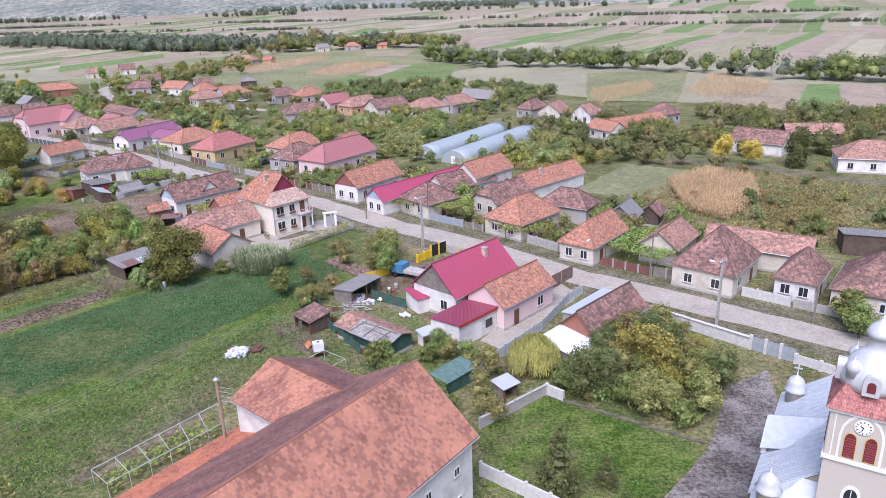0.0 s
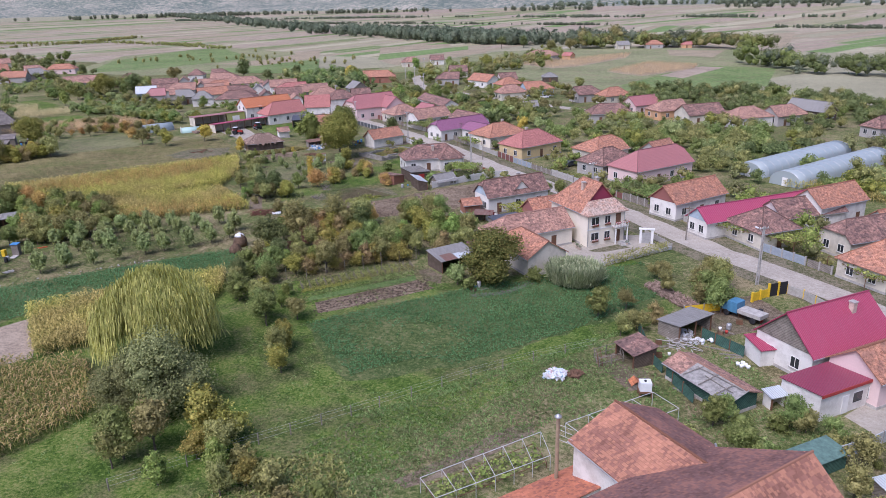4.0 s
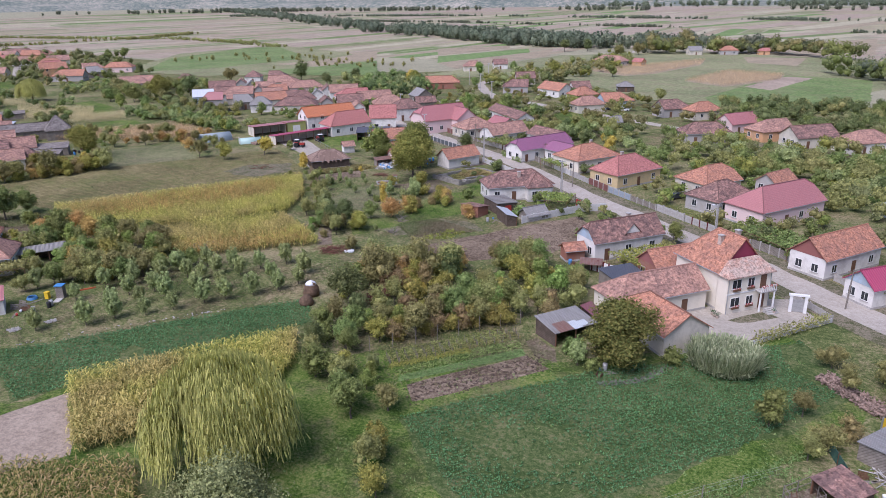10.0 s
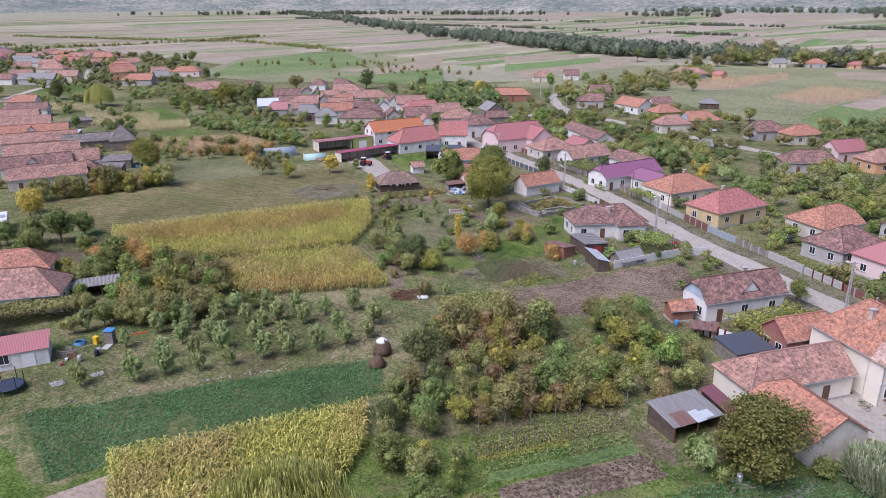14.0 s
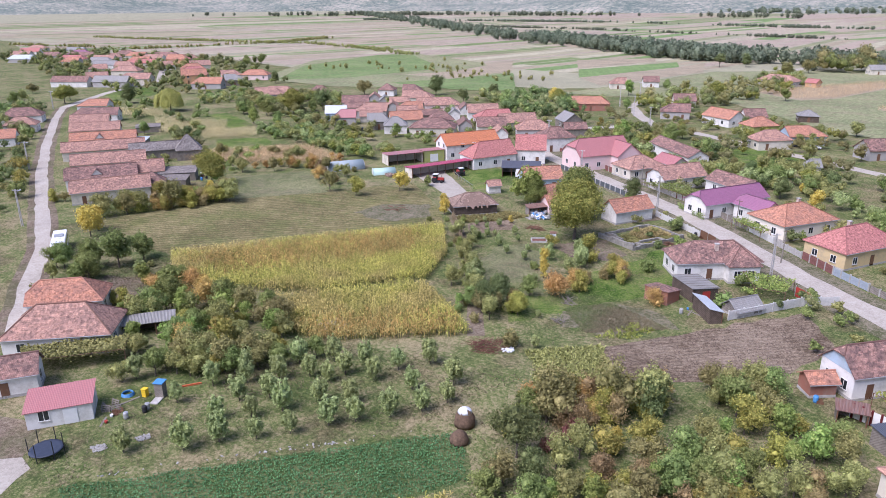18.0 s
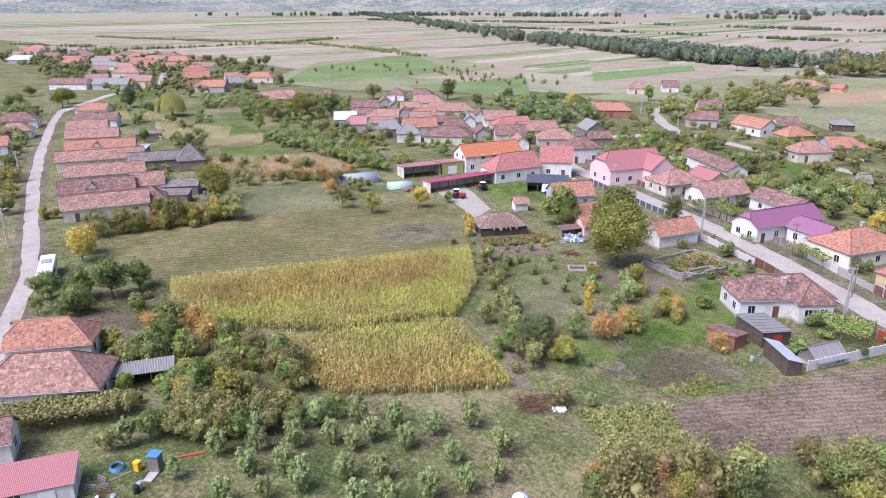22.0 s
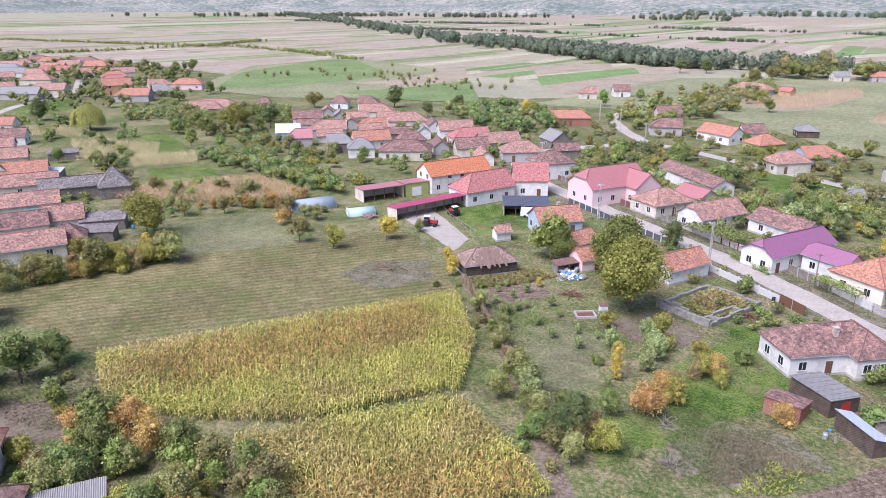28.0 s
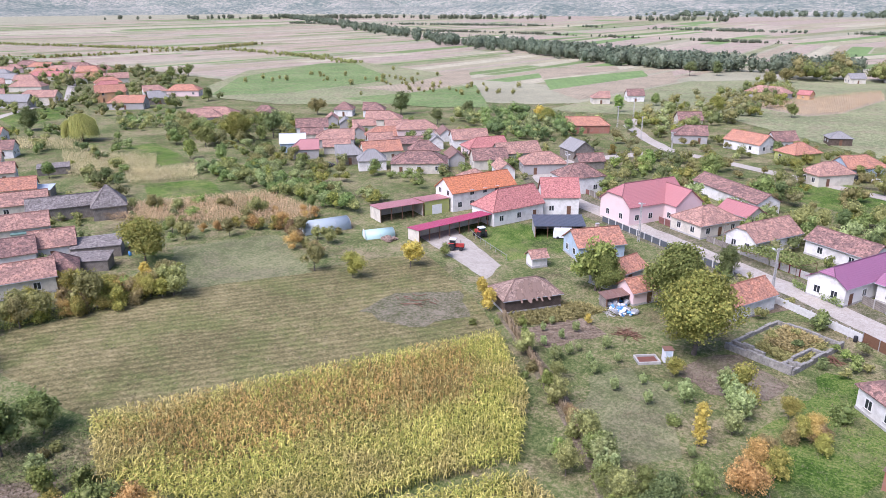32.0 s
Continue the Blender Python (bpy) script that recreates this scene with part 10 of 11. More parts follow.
# dense gardens farther off: too many plants to count
def grove(poly, count, mixkeys, h0, h1, label, seed, per=170, margin=0.3, size=0.37):
    rng = np.random.default_rng(seed)
    p = spread_in(poly, count)
    p = p[~taken(p, margin)]
    mats = sorted(set(mixkeys))
    inner, outer, idx_in, idx_out = [], [], [], []
    for x, y in p:
        h = rng.uniform(h0, h1) * (1.25 if rng.random() < 0.12 else 1.0)
        n = int(2.5 * per * (0.6 + 0.4 * h / h1))
        nb = 5
        bc = rng.normal(0, 0.19 * h, (nb, 3)) * (1, 1, 0.75) + (0, 0, h * 0.52)
        br = rng.uniform(0.2, 0.36, nb) * h
        k = rng.choice(nb, n, p=br ** 2 / (br ** 2).sum())
        d = rng.normal(0, 1, (n, 3))
        d[:, 2] = np.where(d[:, 2] < -0.4, -d[:, 2], d[:, 2])
        d /= np.linalg.norm(d, axis=1)[:, None]
        c = bc[k] + d * (br[k] * rng.uniform(0.7, 1.15, n))[:, None]
        c[:, 2] = np.maximum(c[:, 2], 0.15)
        deep = (np.linalg.norm(c[:, None] - bc[None], axis=2) / br[None]).min(1) < 0.62
        c, d = c[~deep], d[~deep]
        kind = mats.index(mixkeys[rng.integers(len(mixkeys))])
        inner.append(cores(np.c_[bc + (x, y, 0), np.tile(br[:, None], (1, 3))], 0.6, rng))
        outer.append(leaf_tris(c + (x, y, 0), d, size * (0.55 + 0.1 * h), rng, 0.85, 0.75))
        idx_in += [kind] * len(inner[-1][1])
        idx_out += [kind] * len(outer[-1])
    me = quads_mesh("garden_trees", np.concatenate(outer), LEAF[mats[0]], joined(inner))
    for k in mats[1:]:
        me.materials.append(LEAF[k])
    me.polygons.foreach_set("material_index", np.array(idx_in + idx_out, np.int32))
    return tagged(part_of("garden_trees", me, None, None), label, "trees", kind="stuff")


GMIX = ["green", "green", "olive", "dark", "dark", "dark", "grey"]
AMIX = ["green", "green", "olive", "olive", "olive", "grey", "sage", "walnut", "dark"]
DENSE = "dense mixed garden trees and shrubs between the houses"
grove([(-266, 211), (-268, 223), (-243, 221), (-223, 216), (-200, 204.5), (-199, 199), (-221, 204), (-244, 207)], 95, AMIX, 1.8, 4.2, "overgrown hedge of shrubs between the garden plots", 201, 260)
grove([(-298, 250), (-272, 251), (-240, 236), (-212, 219), (-197, 217), (-199, 206), (-228, 218), (-267, 230)], 95, AMIX, 1.4, 3.6, "low garden shrubs and young trees", 215, 220)
grove([(-332, 255), (-345, 283), (-312, 302), (-277, 269), (-279, 243), (-311, 238)], 75, AMIX, 2.5, 6.5, DENSE, 202, 260)
grove([(-390, 271), (-379, 292), (-342, 285), (-334, 254), (-359, 251)], 50, AMIX, 2.0, 4.5, DENSE, 216, 160)
grove([(-290, 285), (-235, 240), (-200, 228), (-165, 250), (-190, 300), (-270, 325)], 130, AMIX, 1.4, 4.2, "bushes and small trees in the yards of the second street", 217, 150, 0.4)
grove([(-292, 195), (-267, 190), (-254, 179), (-294, 190)], 10, AMIX, 2.0, 4.0, "bushes beside the grey barns", 218, 160)
grove([(-150, 262), (-100, 225), (-60, 205), (-20, 178), (20, 160), (30, 190), (-10, 225), (-60, 250), (-86, 256), (-100, 250), (-126, 275)], 270, AMIX, 2.0, 5.4, DENSE, 203, 240)
grove([(-60, 215), (-20, 195), (15, 215), (0, 240), (-50, 245)], 80, AMIX, 2.4, 5.4, DENSE, 204)
grove([(30, 120), (80, 105), (110, 150), (70, 165), (45, 150), (30, 138)], 70, ["olive", "dark", "green", "tawny", "grey"], 1.0, 2.8, "weedy bushes on the overgrown plot", 205, 240)
grove([(20, 170), (60, 160), (80, 190), (40, 225), (15, 215)], 120, GMIX, 3, 6, DENSE, 206)
grove([(85, 165), (140, 170), (130, 220), (70, 235)], 150, GMIX, 3, 6, DENSE, 207)
grove([(-180, 290), (-140, 260), (-70, 250), (-60, 300), (-120, 345), (-170, 340)], 130, AMIX, 2.0, 5.0, DENSE, 208)
grove([(-60, 262), (10, 245), (40, 290), (0, 330), (-60, 320)], 240, GMIX, 3, 6, DENSE, 209)
grove([(-180, 340), (-150, 330), (-130, 480), (-160, 560), (-185, 420)], 190, AMIX, 3, 7, DENSE, 210, 110)
grove([(-255, 330), (-190, 300), (-185, 345), (-240, 370)], 110, GMIX, 3, 6, DENSE, 211, 110)
grove([(-400, 215), (-340, 200), (-270, 170), (-262, 186), (-330, 235), (-390, 240)], 45, AMIX, 2.0, 4.5, DENSE, 212)
grove([(-420, 200), (-300, 130), (-220, 100), (-215, 85), (-330, 100), (-430, 160)], 170, GMIX, 3, 6, DENSE, 213, 120)
grove([(-500, 250), (-400, 250), (-380, 330), (-520, 420), (-640, 420), (-800, 420), (-820, 330), (-600, 290)], 420, GMIX, 3.5, 7.5, DENSE, 214, 90)

grove([(-420, 150), (-300, 95), (-230, 60), (-190, 60), (-180, 84), (-228, 108), (-300, 145), (-400, 196)], 170, GMIX, 2.0, 5.0, "garden trees and shrubs beside the side lane", 225, 100, 0.5)
grove([(-330.4, 150.3), (-327.6, 156.3), (-279.5, 133.8), (-236.2, 116.5), (-240.3, 113.4)], 26, AMIX + ["golden", "golden"], 2.0, 4.5, "autumn trees and bushes beside the lane", 232, 220, 0.6)
grove([(-406.9, 181.7), (-400.4, 192.6), (-365.5, 181.2), (-329.1, 159.3), (-337.6, 153.3)], 40, AMIX, 2.0, 5.0, "garden trees before the lane cottages", 233, 200, 0.5)
YARD = ["green", "olive", "olive", "grey", "dark", "lime"]
grove([(40, 96), (20, 106), (-20, 138), (-60, 175), (-100, 208), (-150, 245), (-142, 262), (-95, 226), (-50, 192), (-8, 156), (30, 128), (52, 108)], 330, YARD, 1.4, 4.0, "bushes and small trees in the yards along the street", 220, 110, 0.5)
grove([(-38, 138), (-62, 160), (-96, 186), (-118, 206), (-126, 196), (-104, 178), (-70, 148), (-52, 128)], 70, YARD, 1.0, 2.6, "bushes in the yards along the street", 221, 110, 0.6)
grove([(-190, 255), (-150, 240), (-110, 225), (-140, 300), (-175, 300)], 110, YARD, 2.0, 4.5, "bushes and small trees between the farm houses", 222, 120, 0.4)
grove([(60, 92), (100, 60), (120, 90), (100, 120), (72, 112)], 120, YARD, 1.6, 4.5, "bushes and small trees in the eastern gardens", 223, 110, 0.5)
grove([(-262, 150), (-222, 122), (-214, 160), (-236, 190), (-262, 175)], 60, YARD, 1.2, 3.2, "bushes and small trees between the barns", 224, 100, 0.5)

# distant tree belts: too many to count
def belt(name, line, width, count, h0, h1, leaf, label, seed, per=150, clumps=0):
    rng = np.random.default_rng(seed)
    seg = np.array(line, float)
    d = np.r_[0, np.cumsum(np.hypot(*np.diff(seg, axis=0).T))]
    inner, outer = [], []
    heads = rng.uniform(0, d[-1], clumps) if clumps else None
    for k in range(count):
        s = heads[rng.integers(clumps)] + rng.normal(0, 22) * rng.uniform(0.2, 1.6) if clumps else rng.uniform(0, d[-1])
        x, y = np.interp(s, d, seg[:, 0]) + rng.normal(0, width / 2), np.interp(s, d, seg[:, 1]) + rng.normal(0, width / 2)
        h = rng.uniform(h0, h1)
        c = rng.normal(0, 1, (per, 3))
        c /= np.linalg.norm(c, axis=1)[:, None]
        p = c * (h * 0.4 * rng.uniform(0.8, 1.2), h * 0.4 * rng.uniform(0.8, 1.2), h * 0.5) * rng.uniform(0.75, 1.05, (per, 1)) + (x, y, h * 0.52)
        inner.append(cores([(x, y, h * 0.5, h * 0.4, h * 0.4, h * 0.5)], 0.74, rng))
        outer.append(leaf_tris(p, c, h * 1.72 / math.sqrt(per), rng, 0.85, 0.7))
    ob = part_of(name, quads_mesh(name, np.concatenate(outer), LEAF[leaf], joined(inner)), None, None)
    return tagged(ob, label, "woods", kind="stuff")


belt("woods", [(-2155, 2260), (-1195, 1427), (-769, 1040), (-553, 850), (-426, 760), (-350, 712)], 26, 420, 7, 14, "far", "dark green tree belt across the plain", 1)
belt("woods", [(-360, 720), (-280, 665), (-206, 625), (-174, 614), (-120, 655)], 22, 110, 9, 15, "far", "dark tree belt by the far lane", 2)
grove([(-150, 600), (-145, 565), (-100, 580), (-60, 590), (-10, 550), (-6, 566), (-60, 608), (-120, 604)], 90, ["dark", "green", "olive", "far"], 7, 13, "row of trees along the far road", 230, 150, 0.3, 0.5)
grove([(-24, 468), (8, 406), (55, 398), (103, 351), (132, 323), (190, 279), (260, 234), (263, 247), (193, 294), (136, 340), (106, 366), (58, 414), (16, 420), (-16, 474)], 330, ["dark", "dark", "dark", "far", "green"], 6, 12, "dark wood edge behind the fields", 231, 150, 0.3, 0.45)
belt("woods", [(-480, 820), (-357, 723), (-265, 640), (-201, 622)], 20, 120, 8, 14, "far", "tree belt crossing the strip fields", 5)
belt("woods", [(-1100, 600), (-900, 612), (-700, 640), (-560, 600), (-480, 560)], 9, 620, 1.2, 3.6, "olive", "scrubby hedge line on the plain", 6, 40, 40)
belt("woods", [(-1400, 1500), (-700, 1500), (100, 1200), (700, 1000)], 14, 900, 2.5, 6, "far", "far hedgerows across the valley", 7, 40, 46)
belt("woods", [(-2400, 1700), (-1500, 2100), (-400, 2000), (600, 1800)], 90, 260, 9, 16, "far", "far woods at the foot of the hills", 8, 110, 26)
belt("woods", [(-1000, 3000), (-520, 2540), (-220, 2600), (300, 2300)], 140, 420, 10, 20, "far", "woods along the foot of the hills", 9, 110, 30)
belt("woods", [(-450, 430), (-380, 470), (-340, 430), (-280, 440)], 34, 60, 1.5, 4, "olive", "scattered small trees and scrub on the meadow", 10, 60)
belt("woods", [(0, 900), (300, 800), (600, 700)], 7, 520, 1.5, 4.5, "far", "hedge trees on the far plain", 11, 40, 22)
belt("woods", [(-900, 1200), (-600, 1150), (-200, 1000)], 9, 460, 1.5, 4.5, "far", "scattered thickets on the plain", 12, 40, 24)
belt("woods", [(-1000, 440), (-780, 478), (-760, 582), (-742, 628), (-770, 734)], 6, 360, 1.2, 4.0, "olive", "scrub line along a field track", 13, 40, 26)



# ---- grass, weeds and hedges ----
def tufts(poly, count, leaf, size, label, seed, name="grass"):
    """Loose grass and weeds standing on the ground."""
    rng = np.random.default_rng(seed)
    p = spread_in(poly, count)
    p = p[~taken(p, 0.1)]
    n = len(p)
    out = []
    for k in range(3):
        a = rng.uniform(0, 6.283, n)
        w = size * rng.uniform(0.4, 1.0, n)
        h = size * rng.uniform(0.5, 1.3, n)
        d = np.c_[np.cos(a) * w, np.sin(a) * w, 0 * a]
        lean = np.c_[rng.normal(0, 0.9, n) * h, rng.normal(0, 0.9, n) * h, h]
        b = np.c_[p + rng.normal(0, size * 0.3, (n, 2)), np.full(n, 0.01)]
        out.append(np.stack([b - d * 0.5, b + d * 0.5, b + d * 0.3 + lean, b - d * 0.3 + lean], 1))
    ob = part_of(name, quads_mesh(name, np.concatenate(out), LEAF[leaf]), None, None)
    return tagged(ob, label, "grass", kind="stuff")


for k, (poly, cnt, lf, sz) in enumerate((
        ([(-150, 165), (-100, 118), (-88, 128), (-70, 158), (-95, 172), (-112, 190)], 5000, "grass", 0.13), ([(-128, 86), (-96, 98), (-92, 114), (-122, 106)], 2000, "grass", 0.15),
        ([(-126, 66), (-119, 66), (-92, 99), (-97, 102), (-128, 84)], 2500, "grass", 0.11), ([(-64, 80), (-53, 95), (-27, 116), (-17, 103), (-27, 84), (-39, 53), (-58, 36), (-78, 40), (-84, 52), (-70, 66)], 2000, "turf", 0.12),
        ([(-207, 116), (-198, 148), (-170, 186), (-151, 172), (-139, 158), (-172, 114)], 1500, "grass", 0.16), ([(-185, 95), (-172, 114), (-150, 108), (-160, 100)], 3000, "grass", 0.14),
        ([(-1, 60), (6, 65), (20, 56), (13, 48), (0, 51)], 200, "turf", 0.1), ([(-92, 100), (-82, 122), (-55, 120), (-50, 96), (-62, 84), (-78, 80)], 3000, "grass", 0.17),
        ([(-40, 53), (-27, 84), (-16, 92), (0, 78), (-8, 62), (-24, 66)], 2500, "turf", 0.14), ([(30, 115), (70, 105), (95, 140), (60, 160), (30, 140)], 4500, "tawny", 0.3), ([(48.7, 117.6), (57.8, 140.6), (70.7, 137.3), (64.1, 118), (54.2, 112.8)], 2500, "olive", 0.35),
        ([(-52, 50), (-44, 54), (-36, 46), (-44, 38), (-52, 42)], 1800, "olive", 0.22), ([(-105.5, 175.5), (-102.5, 185), (-97, 181), (-100.5, 171.5)], 2600, "olive", 0.4), ([(-104.5, 178), (-102.5, 184.5), (-98, 181.5), (-101.5, 175)], 1500, "tawny", 0.55), ([(-96, 120), (-88, 128), (-82, 120), (-88, 114)], 1500, "olive", 0.3), ([(-89.7, 129.6), (-87.3, 137.2), (-83.5, 136.8), (-84.8, 132.7)], 170, "walnut", 0.28), ([(-98.3, 136.1), (-93, 142.6), (-81.8, 138.8), (-91.5, 130.1)], 3500, "grass", 0.16))):
    tufts(poly, cnt, lf, sz, "rough grass and weeds on the plots", 300 + k)
tufts([(-143.7, 167.9), (-133.8, 177.7), (-128.6, 176.7), (-132.5, 170), (-139.3, 163.6)], 1500, "olive", 0.4, "tall weeds before the hay barn", 334)
put("yellow1", -129.5, 170.4, 0.4)
MEAD = [(-52, 42), (-45, 61), (-31, 79), (-22, 82), (-27, 66), (-36, 52), (-40, 42)]
tufts(MEAD, 5000, "grass", 0.13, "rough mown weeds on the meadow", 331)
tufts(MEAD, 3500, "turf", 0.13, "lush weeds on the meadow", 332)
tufts([(-46, 60), (-43.5, 60.5), (-26, 84), (-22, 92), (-27, 86)], 2200, "turf", 0.15, "tall weeds along the wire fence", 333)

# reeds beside the big house
rng = np.random.default_rng(9)
n = 2600
a, d = rng.uniform(0, 6.283, n), 3.0 * np.sqrt(rng.uniform(0, 1, n))
b = np.c_[-33.2 + d * np.cos(a) * 1.25, 103.2 + d * np.sin(a), np.zeros(n)]
quads = []
for k in range(4):
    t = rng.uniform(0, 6.283, n)
    h0, h1 = rng.uniform(0.2, 1.2, n), rng.uniform(1.0, 3.3, n)
    o = np.c_[np.cos(t), np.sin(t), 0 * t]
    s_ = np.c_[-np.sin(t), np.cos(t), 0 * t] * 0.05
    p0, p1 = b + (0, 0, 1) * h0[:, None], b + o * rng.uniform(0.1, 1.5, n)[:, None] + (0, 0, 1) * h1[:, None]
    quads.append(np.stack([p0 - s_, p0 + s_, p1 + s_, p1 - s_], 1))
tagged(part_of("reeds", quads_mesh("reeds", np.concatenate(quads), LEAF["reed"]), None, None), "tall pale green giant reeds beside the meadow", "reeds", kind="stuff")


def hedge(x0, y0, x1, y1, w, h, leaf, label, seed):
    rng = np.random.default_rng(seed)
    d = math.hypot(x1 - x0, y1 - y0)
    n = int(d * 90)
    s, o, z = rng.uniform(0, 1, n), rng.uniform(-0.5, 0.5, n) * w, rng.uniform(0.1, 1, n) * h
    ux, uy = (x1 - x0) / d, (y1 - y0) / d
    c = np.c_[x0 + (x1 - x0) * s - uy * o, y0 + (y1 - y0) * s + ux * o, z * (1 + 0.12 * np.sin(s * d * 1.3))]
    q = leaf_quads(c, np.c_[-uy * np.sign(o), ux * np.sign(o), np.ones(n)], 0.26, rng, 0.8)
    return tagged(part_of("hedge", quads_mesh("hedge", q, LEAF[leaf]), None, None), label, "hedge")


hedge(-30.6, 111.3, -22.3, 122.3, 1.3, 1.7, "olive", "clipped yellow green garden hedge on a low wall", 1)
hedge(-41, 160, -55, 170, 1.2, 1.4, "green", "green hedge behind a street fence", 2)
hedge(-96, 197, -104, 204, 1.0, 1.3, "green", "green hedge beside the purple roofed house", 3)
hedge(-209, 118, -197, 146, 2.6, 2.2, "walnut", "autumn hedge behind the long houses", 4)


def arbor(poly, z, label, leaf, seed, dens=26):
    """Vines over a light frame of posts and beams."""
    cx, cy = sum(p[0] for p in poly) / len(poly), sum(p[1] for p in poly) / len(poly)
    top = thing("grape_arbor", label, "arbor", pose(cx, cy, 0), "vine arbors")
    for x, y in poly:
        part("post", tubed((x - cx, y - cy, 0), (x - cx, y - cy, z), 0.05, 0.05, 6), WOODP, top)
    for (ax, ay), (bx, by) in zip(poly, poly[1:] + poly[:1]):
        part("beam", tubed((ax - cx, ay - cy, z), (bx - cx, by - cy, z), 0.04, 0.04, 5), WOODP, top)
    rng = np.random.default_rng(seed)
    area = abs(sum(a[0] * b[1] - b[0] * a[1] for a, b in zip(poly, poly[1:] + poly[:1]))) / 2
    p = spread_in(poly, int(area * dens))
    c = np.c_[p - (cx, cy), z + rng.normal(0.1, 0.18, len(p)) - 0.5 * (rng.random(len(p)) < 0.12)]
    part_of("vine", quads_mesh("vine", leaf_quads(c, np.tile((0, 0, 1.5), (len(p), 1)), 0.36, rng, 0.85), LEAF[leaf]), None, top)


arbor([(-16.5, 131.5), (-3.5, 125.5), (0.5, 130.5), (-2, 137), (-6, 138.5)], 2.4, "green vine arbor over the yard of the brown roofed house", "lime", 1)
arbor([(1, 121), (5.2, 113.5), (12, 111.5), (14, 115.5)], 2.3, "vine arbor in front of the orange hipped house", "lime", 2)
arbor([(20, 104), (26, 97.5), (31, 101), (28.5, 110), (24, 113)], 2.5, "wide leafy vine arbor beside the cream cottage", "lime", 3)
arbor([(-36.5, 153.5), (-28.5, 145.5), (-24, 151), (-33, 161)], 2.2, "vine arbor beside the white house", "green", 4)
arbor([(-55, 131.5), (-48, 126.8), (-42.8, 139.5), (-48.5, 139.0)], 2.2, "yellow green vine arbor over the cottage yard", "walnut", 5)
arbor([(-78.5, 163.5), (-70.5, 164.2), (-70.5, 157.6), (-75, 157)], 2.3, "vine arbor beside the mossy cottage", "lime", 6)
arbor([(-149.7, 76.8), (-141.2, 87.7), (-137.8, 85), (-145.1, 75.2)], 2.2, "long dull green vine arbor before the cottage", "olive", 7, 75)
arbor([(-89, 193.5), (-82, 188.5), (-80.5, 190.5), (-87, 196)], 2.2, "vines over the front fence of the purple roofed house", "lime", 8)
arbor([(-117, 213.5), (-104, 208), (-101, 212), (-110, 218)], 2.2, "vines over the yard of the faded roofed house", "green", 9)
arbor([(-33.9, 52.2), (-27, 61.5), (-25.2, 59.2), (-32, 50.3)], 0.7, "low yellow green vines under the white frame", "lime", 10, 14)

# ---- crops ----
def corn(poly, along, step, gap, leaf, label, h0, h1, seed, blades=6, gold=None):
    """A stand of corn: stalks with arching leaves, in rows; riper inside the outline gold."""
    rng = np.random.default_rng(seed)
    p = rows_in(poly, along, step, gap, 0.08)
    n = len(p)
    h = rng.uniform(h0, h1, n)
    out = []
    z0 = np.zeros(n)
    w = 0.025
    out.append(np.stack([np.c_[p[:, 0] - w, p[:, 1], z0], np.c_[p[:, 0] + w, p[:, 1], z0], np.c_[p[:, 0] + w * 0.5, p[:, 1], h], np.c_[p[:, 0] - w * 0.5, p[:, 1], h]], 1))
    for b in range(blades):
        a = rng.uniform(0, 6.283, n)
        d = np.c_[np.cos(a), np.sin(a), np.zeros(n)]
        s = np.c_[-np.sin(a), np.cos(a), np.zeros(n)] * 0.045
        base = np.c_[p, h * (0.3 + 0.62 * b / blades)]
        l1, l2 = rng.uniform(0.3, 0.5, n)[:, None], rng.uniform(0.2, 0.4, n)[:, None]
        mid = base + d * l1 + (0, 0, 1) * rng.uniform(0.05, 0.3, n)[:, None]
        tip = mid + d * l2 - (0, 0, 1) * rng.uniform(0.1, 0.45, n)[:, None]
        out.append(np.stack([base - s, base + s, mid + s * 1.4, mid - s * 1.4], 1))
        out.append(np.stack([mid - s * 1.4, mid + s * 1.4, tip + s * 0.3, tip - s * 0.3], 1))
    me = quads_mesh("corn_field", np.concatenate(out), LEAF[leaf])
    if gold:
        ripe = inside(gold, p + rng.normal(0, 1.6, p.shape)) & (rng.random(n) < 0.72)
        me.materials.append(LEAF["corngold"])
        me.polygons.foreach_set("material_index", np.tile(ripe, 1 + 2 * blades).astype(np.int32))
    ob = part_of("corn_field", me, None, None)
    return tagged(ob, label, "corn", kind="stuff")


corn([(-171, 113.5), (-139.5, 159), (-128, 145), (-123.6, 132.6), (-134.6, 117.4), (-148, 109.5), (-160, 107)], 55, 0.3, 0.95, "corn", "ripe corn field with yellow green leaves", 1.9, 2.4, 1, gold=[(-167, 114), (-141.5, 153), (-133, 142), (-154, 112)])
corn([(-140, 109.5), (-134.2, 115.8), (-129, 122.5), (-122.2, 130.4), (-117, 127.5), (-104.5, 119.5), (-121.5, 104.5), (-130, 105)], 55, 0.3, 0.95, "corn", "ripe corn strip beside the orchard", 1.7, 2.2, 2, gold=[(-121.5, 104.5), (-104.5, 119.5), (-110, 124), (-128, 107)])
corn([(-101.5, 66.2), (-85, 88), (-80.5, 81.5), (-78, 71), (-88.5, 57)], 53, 0.32, 0.75, "corn", "tall ripe corn stand beside the willow", 1.8, 2.5, 3, 7)
corn([(-93.9, 51.6), (-81.3, 58.3), (-71.5, 51.2), (-73.4, 40.8), (-80, 34), (-97, 36)], 53, 0.42, 1.0, "cornmix", "ripe corn stand by the meadow", 1.7, 2.5, 4, 8)
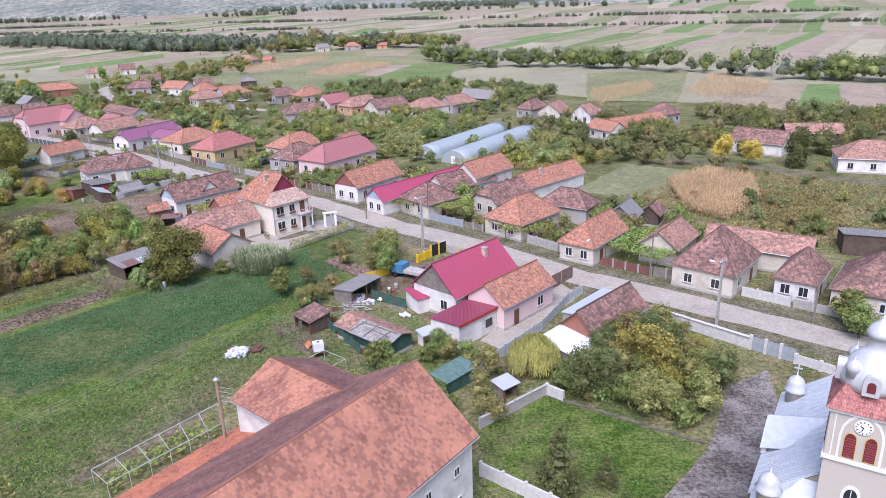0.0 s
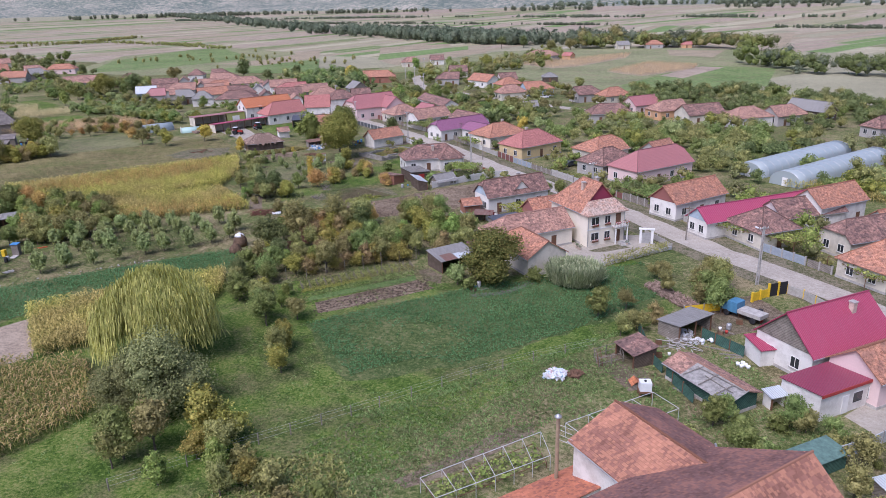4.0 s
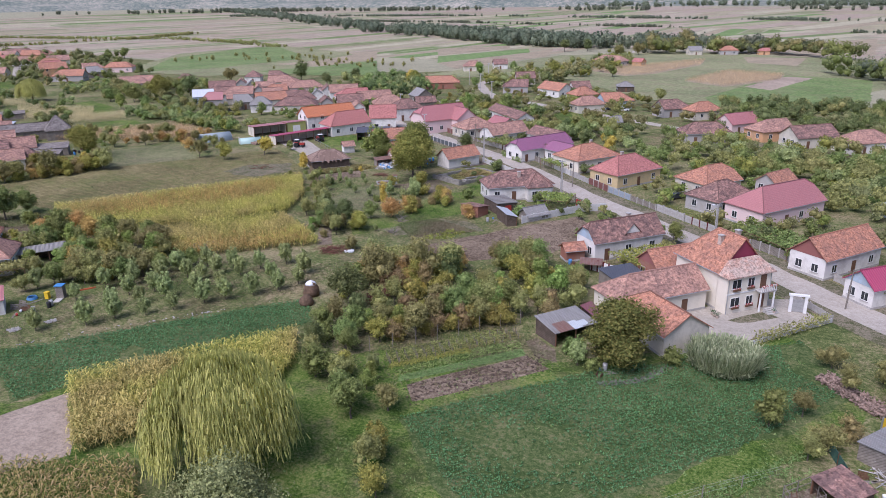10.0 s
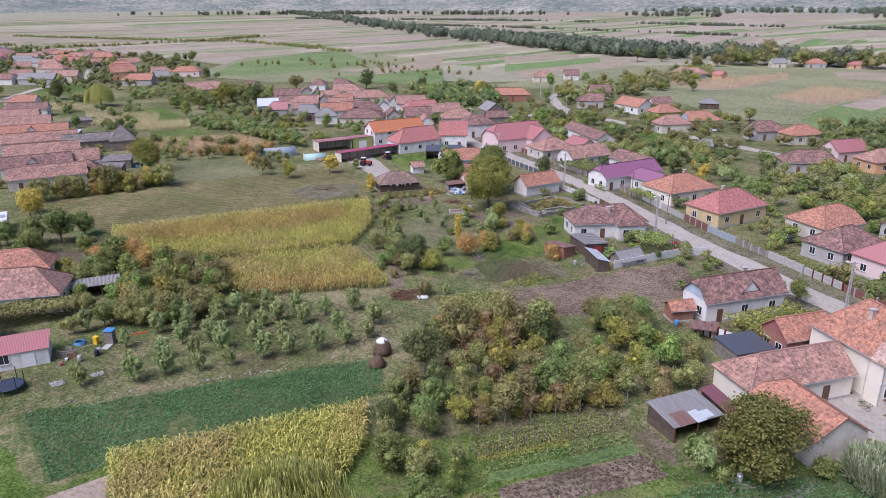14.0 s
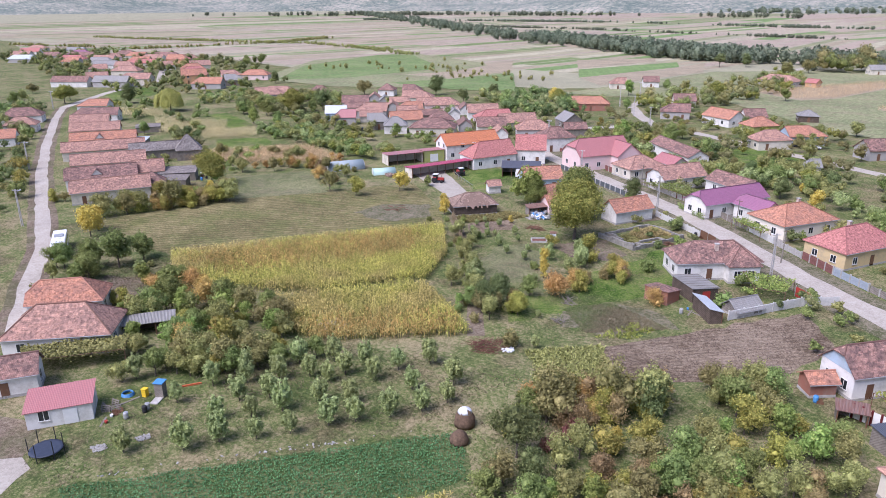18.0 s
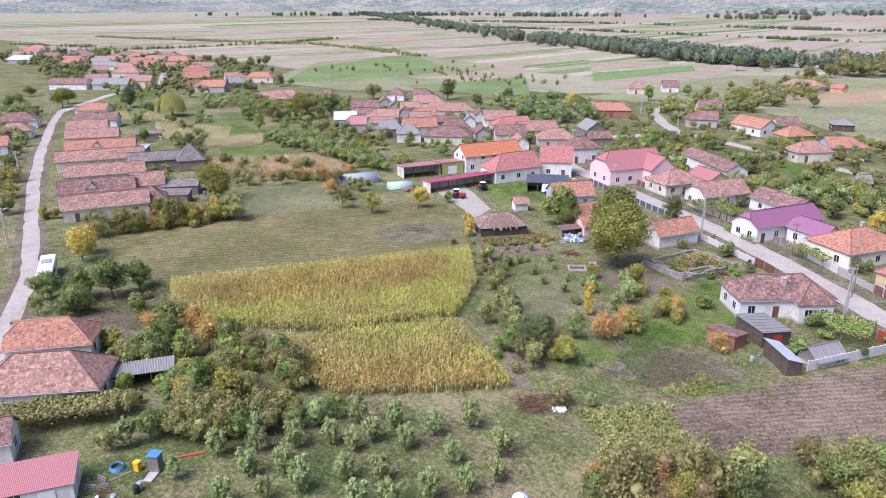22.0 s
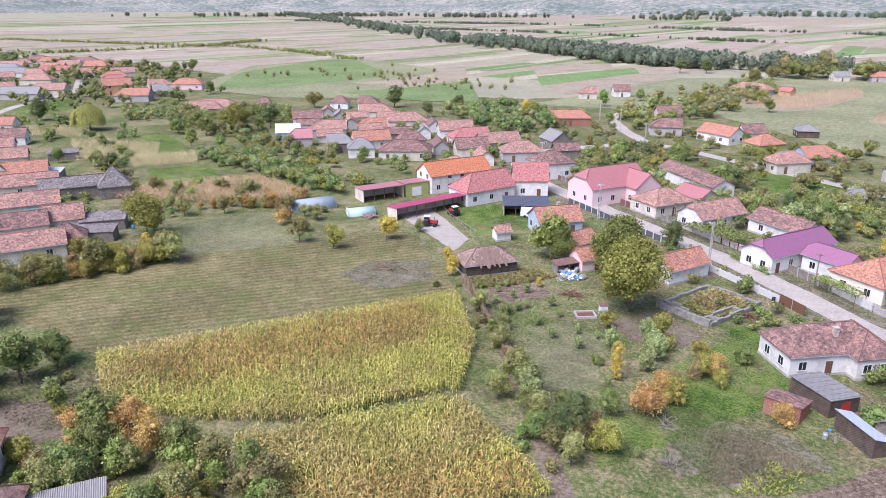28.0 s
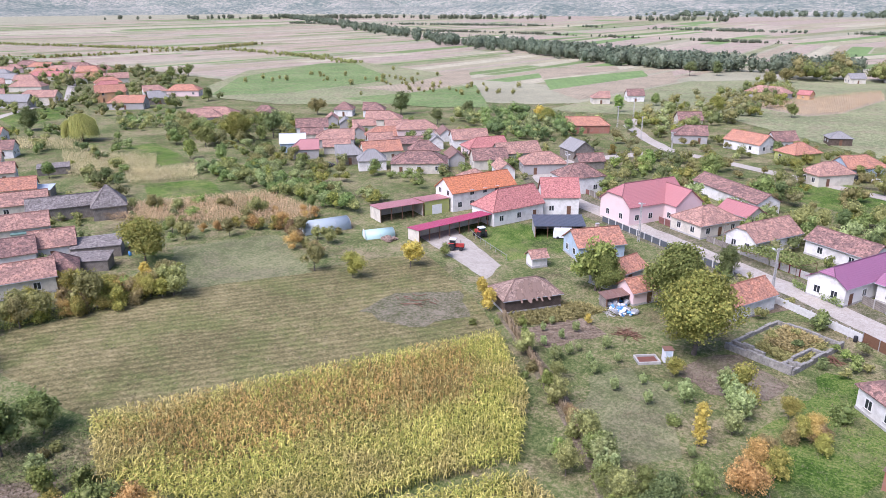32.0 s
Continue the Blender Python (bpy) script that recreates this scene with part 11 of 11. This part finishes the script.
corn([(-246.7, 167.4), (-252.8, 176.2), (-231, 203.8), (-206.5, 197.3), (-203.9, 189.4), (-227.2, 174.8)], 40, 0.55, 1.1, "corndry", "dry brown corn strip behind the barns", 1.8, 2.2, 5, 5)
corn([(-330.4, 209.4), (-296.7, 221.2), (-276.8, 205.1), (-295.7, 189.8)], 30, 0.7, 1.2, "cornpale", "pale ripe corn plot", 1.8, 2.2, 6, 4)
corn([(-284.7, 200.2), (-274.6, 218), (-259.8, 206.4), (-271.7, 192.2)], 30, 0.7, 1.2, "cornpale", "pale ripe corn plot", 1.8, 2.2, 9, 4)
corn([(-370.5, 215.6), (-344.3, 226.2), (-328.7, 215.2), (-351.2, 206.2)], 30, 0.8, 1.3, "cornpale", "pale ripe corn plot", 1.8, 2.2, 10, 4)
corn([(41.5, 149), (53.3, 157.9), (59.5, 149.6), (55.4, 134.6), (44.2, 121.1), (39.5, 128.4)], 50, 0.4, 0.8, "corndry", "dry brown corn plot among gardens", 1.9, 2.4, 7, 6)
corn([(49.4, 294.3), (80, 322), (78, 296), (46.8, 255.8)], 50, 0.9, 1.6, "corndry", "tall dry corn field behind the gardens", 1.8, 2.3, 11, 4)
corn([(85.4, 286.1), (114.5, 340.8), (126.6, 304.1), (110.5, 272.1), (88.7, 269)], 50, 0.9, 1.6, "corndry", "tall dry corn field behind the gardens", 1.8, 2.3, 12, 4)
corn([(-5, 172), (30, 185), (38, 178), (20, 160)], 50, 0.5, 1.0, "corn", "corn plot behind the greenhouses", 1.6, 2.1, 8, 5)


def leafy(poly, along, step, gap, leaf, label, r, seed, leaves=6, bare=None):
    rng = np.random.default_rng(seed)
    p = rows_in(poly, along, step, gap, 0.07)
    keep = np.array([noise.noise(Vector((x * 0.075, y * 0.075, seed + 2.5))) for x, y in p]) > (-0.2 if bare else -0.55)
    p = p[keep]
    if bare:
        p = p[~(inside(bare, p + rng.normal(0, 0.9, p.shape)) & (rng.random(len(p)) < 0.93))]
    n = len(p)
    out = []
    for k in range(leaves):
        a = rng.uniform(0, 6.283, n)
        c = np.c_[p + np.c_[np.cos(a), np.sin(a)] * r * 0.6, rng.uniform(0.1, 0.32, n)]
        out.append(leaf_quads(c, np.c_[np.cos(a) * 0.5, np.sin(a) * 0.5, np.ones(n) * 1.6], r, rng, 0.6))
    ob = part_of("crop", quads_mesh("crop", np.concatenate(out), LEAF[leaf]), None, None)
    return tagged(ob, label, "crop", kind="stuff")


leafy([(-63, 77.5), (-47, 96), (-25, 115), (-20, 104), (-30, 87), (-40, 74), (-50, 67)], 47, 0.32, 0.45, "beet", "rows of dark green leafy fodder crop", 0.2, 1, 6, [(-57.6, 77.3), (-55.6, 80.4), (-46.3, 83.8), (-41.1, 80.7), (-41.5, 76.8), (-47, 73.4), (-52.6, 73.6)])
leafy([(-118.5, 66.5), (-91.5, 99), (-86, 92), (-104, 61)], 47, 0.33, 0.48, "beet", "rows of green leafy crop", 0.22, 2, 6)
leafy([(-70.5, 86.5), (-61, 101), (-57.5, 98.8), (-67.5, 84.5)], 55, 0.4, 0.8, "green", "vegetable rows in the garden", 0.2, 3)
corn([(-88, 404), (-74, 461), (-44, 449), (-45, 424), (-67, 385)], 50, 1.0, 1.8, "corndry", "dry corn field beyond the second street", 1.8, 2.3, 13, 4)
corn([(-150, 441), (-126, 481), (-96, 530), (-93, 493), (-109, 434), (-121, 417)], 50, 1.1, 2.0, "corndry", "brown corn field by the far lane", 1.8, 2.3, 14, 4)
leafy([(21, 144.5), (37.5, 167.5), (50, 158), (36.3, 138.2)], 50, 0.6, 0.8, "reed", "pale green cabbage rows", 0.24, 8, 4)
leafy([(-69.9, 86.6), (-62.9, 94.6), (-62.2, 93.6), (-69.4, 85.8)], 49, 0.26, 0.3, "walnut", "bright yellow green vegetable row", 0.26, 4, 8)
leafy([(-68.2, 86), (-62.2, 94.6), (-57.5, 99.3), (-56.7, 97.6), (-61.2, 92.5), (-67.6, 84.9)], 50, 0.34, 0.5, "green", "dark green vegetable rows", 0.26, 5)
leafy([(-67.4, 84.9), (-56.8, 97.6), (-55.7, 96.2), (-66.9, 83.6)], 50, 0.2, 0.25, "turf", "bright green sown bed", 0.16, 6, 5)
leafy([(-72.4, 88.6), (-62, 101), (-60.4, 100), (-70.6, 86.9)], 50, 0.4, 0.6, "green", "dark green vegetable rows beside the posts", 0.28, 7)


def vine_row(ax, ay, bx, by, count, h, label, seed):
    """Stakes in a line with a low green vine along them."""
    top = thing("vine_row", label, "vine row", pose(ax, ay, 0), "vine rows")
    rng = np.random.default_rng(seed)
    for k in range(count):
        u = k / (count - 1)
        x, y = (bx - ax) * u, (by - ay) * u
        part("stake", tubed((x, y, 0), (x + rng.normal(0, 0.05), y, h * rng.uniform(0.85, 1.1)), 0.045, 0.04, 5), WALLS["wood"][0], top)
    n = int(count * 28)
    u = rng.uniform(0, 1, n)
    c = np.c_[(bx - ax) * u + rng.normal(0, 0.2, n), (by - ay) * u + rng.normal(0, 0.2, n), rng.uniform(0.05, 0.55 * h, n)]
    part_of("vine", quads_mesh("vine", leaf_quads(c, np.tile((0, 0, 0.6), (n, 1)), 0.22, rng), LEAF["olive"]), None, top)


for k in range(4):
    vine_row(-71.0 + 0.45 * k, 87.9 - 0.45 * k, -59.6 + 0.45 * k, 101.6 - 0.5 * k, 16, 0.9, "row of low vines tied to short pale stakes", 400 + k)
vine_row(-73.8, 88.3, -59.6, 104.3, 8, 2.3, "line of tall pale garden posts before the thicket", 410)
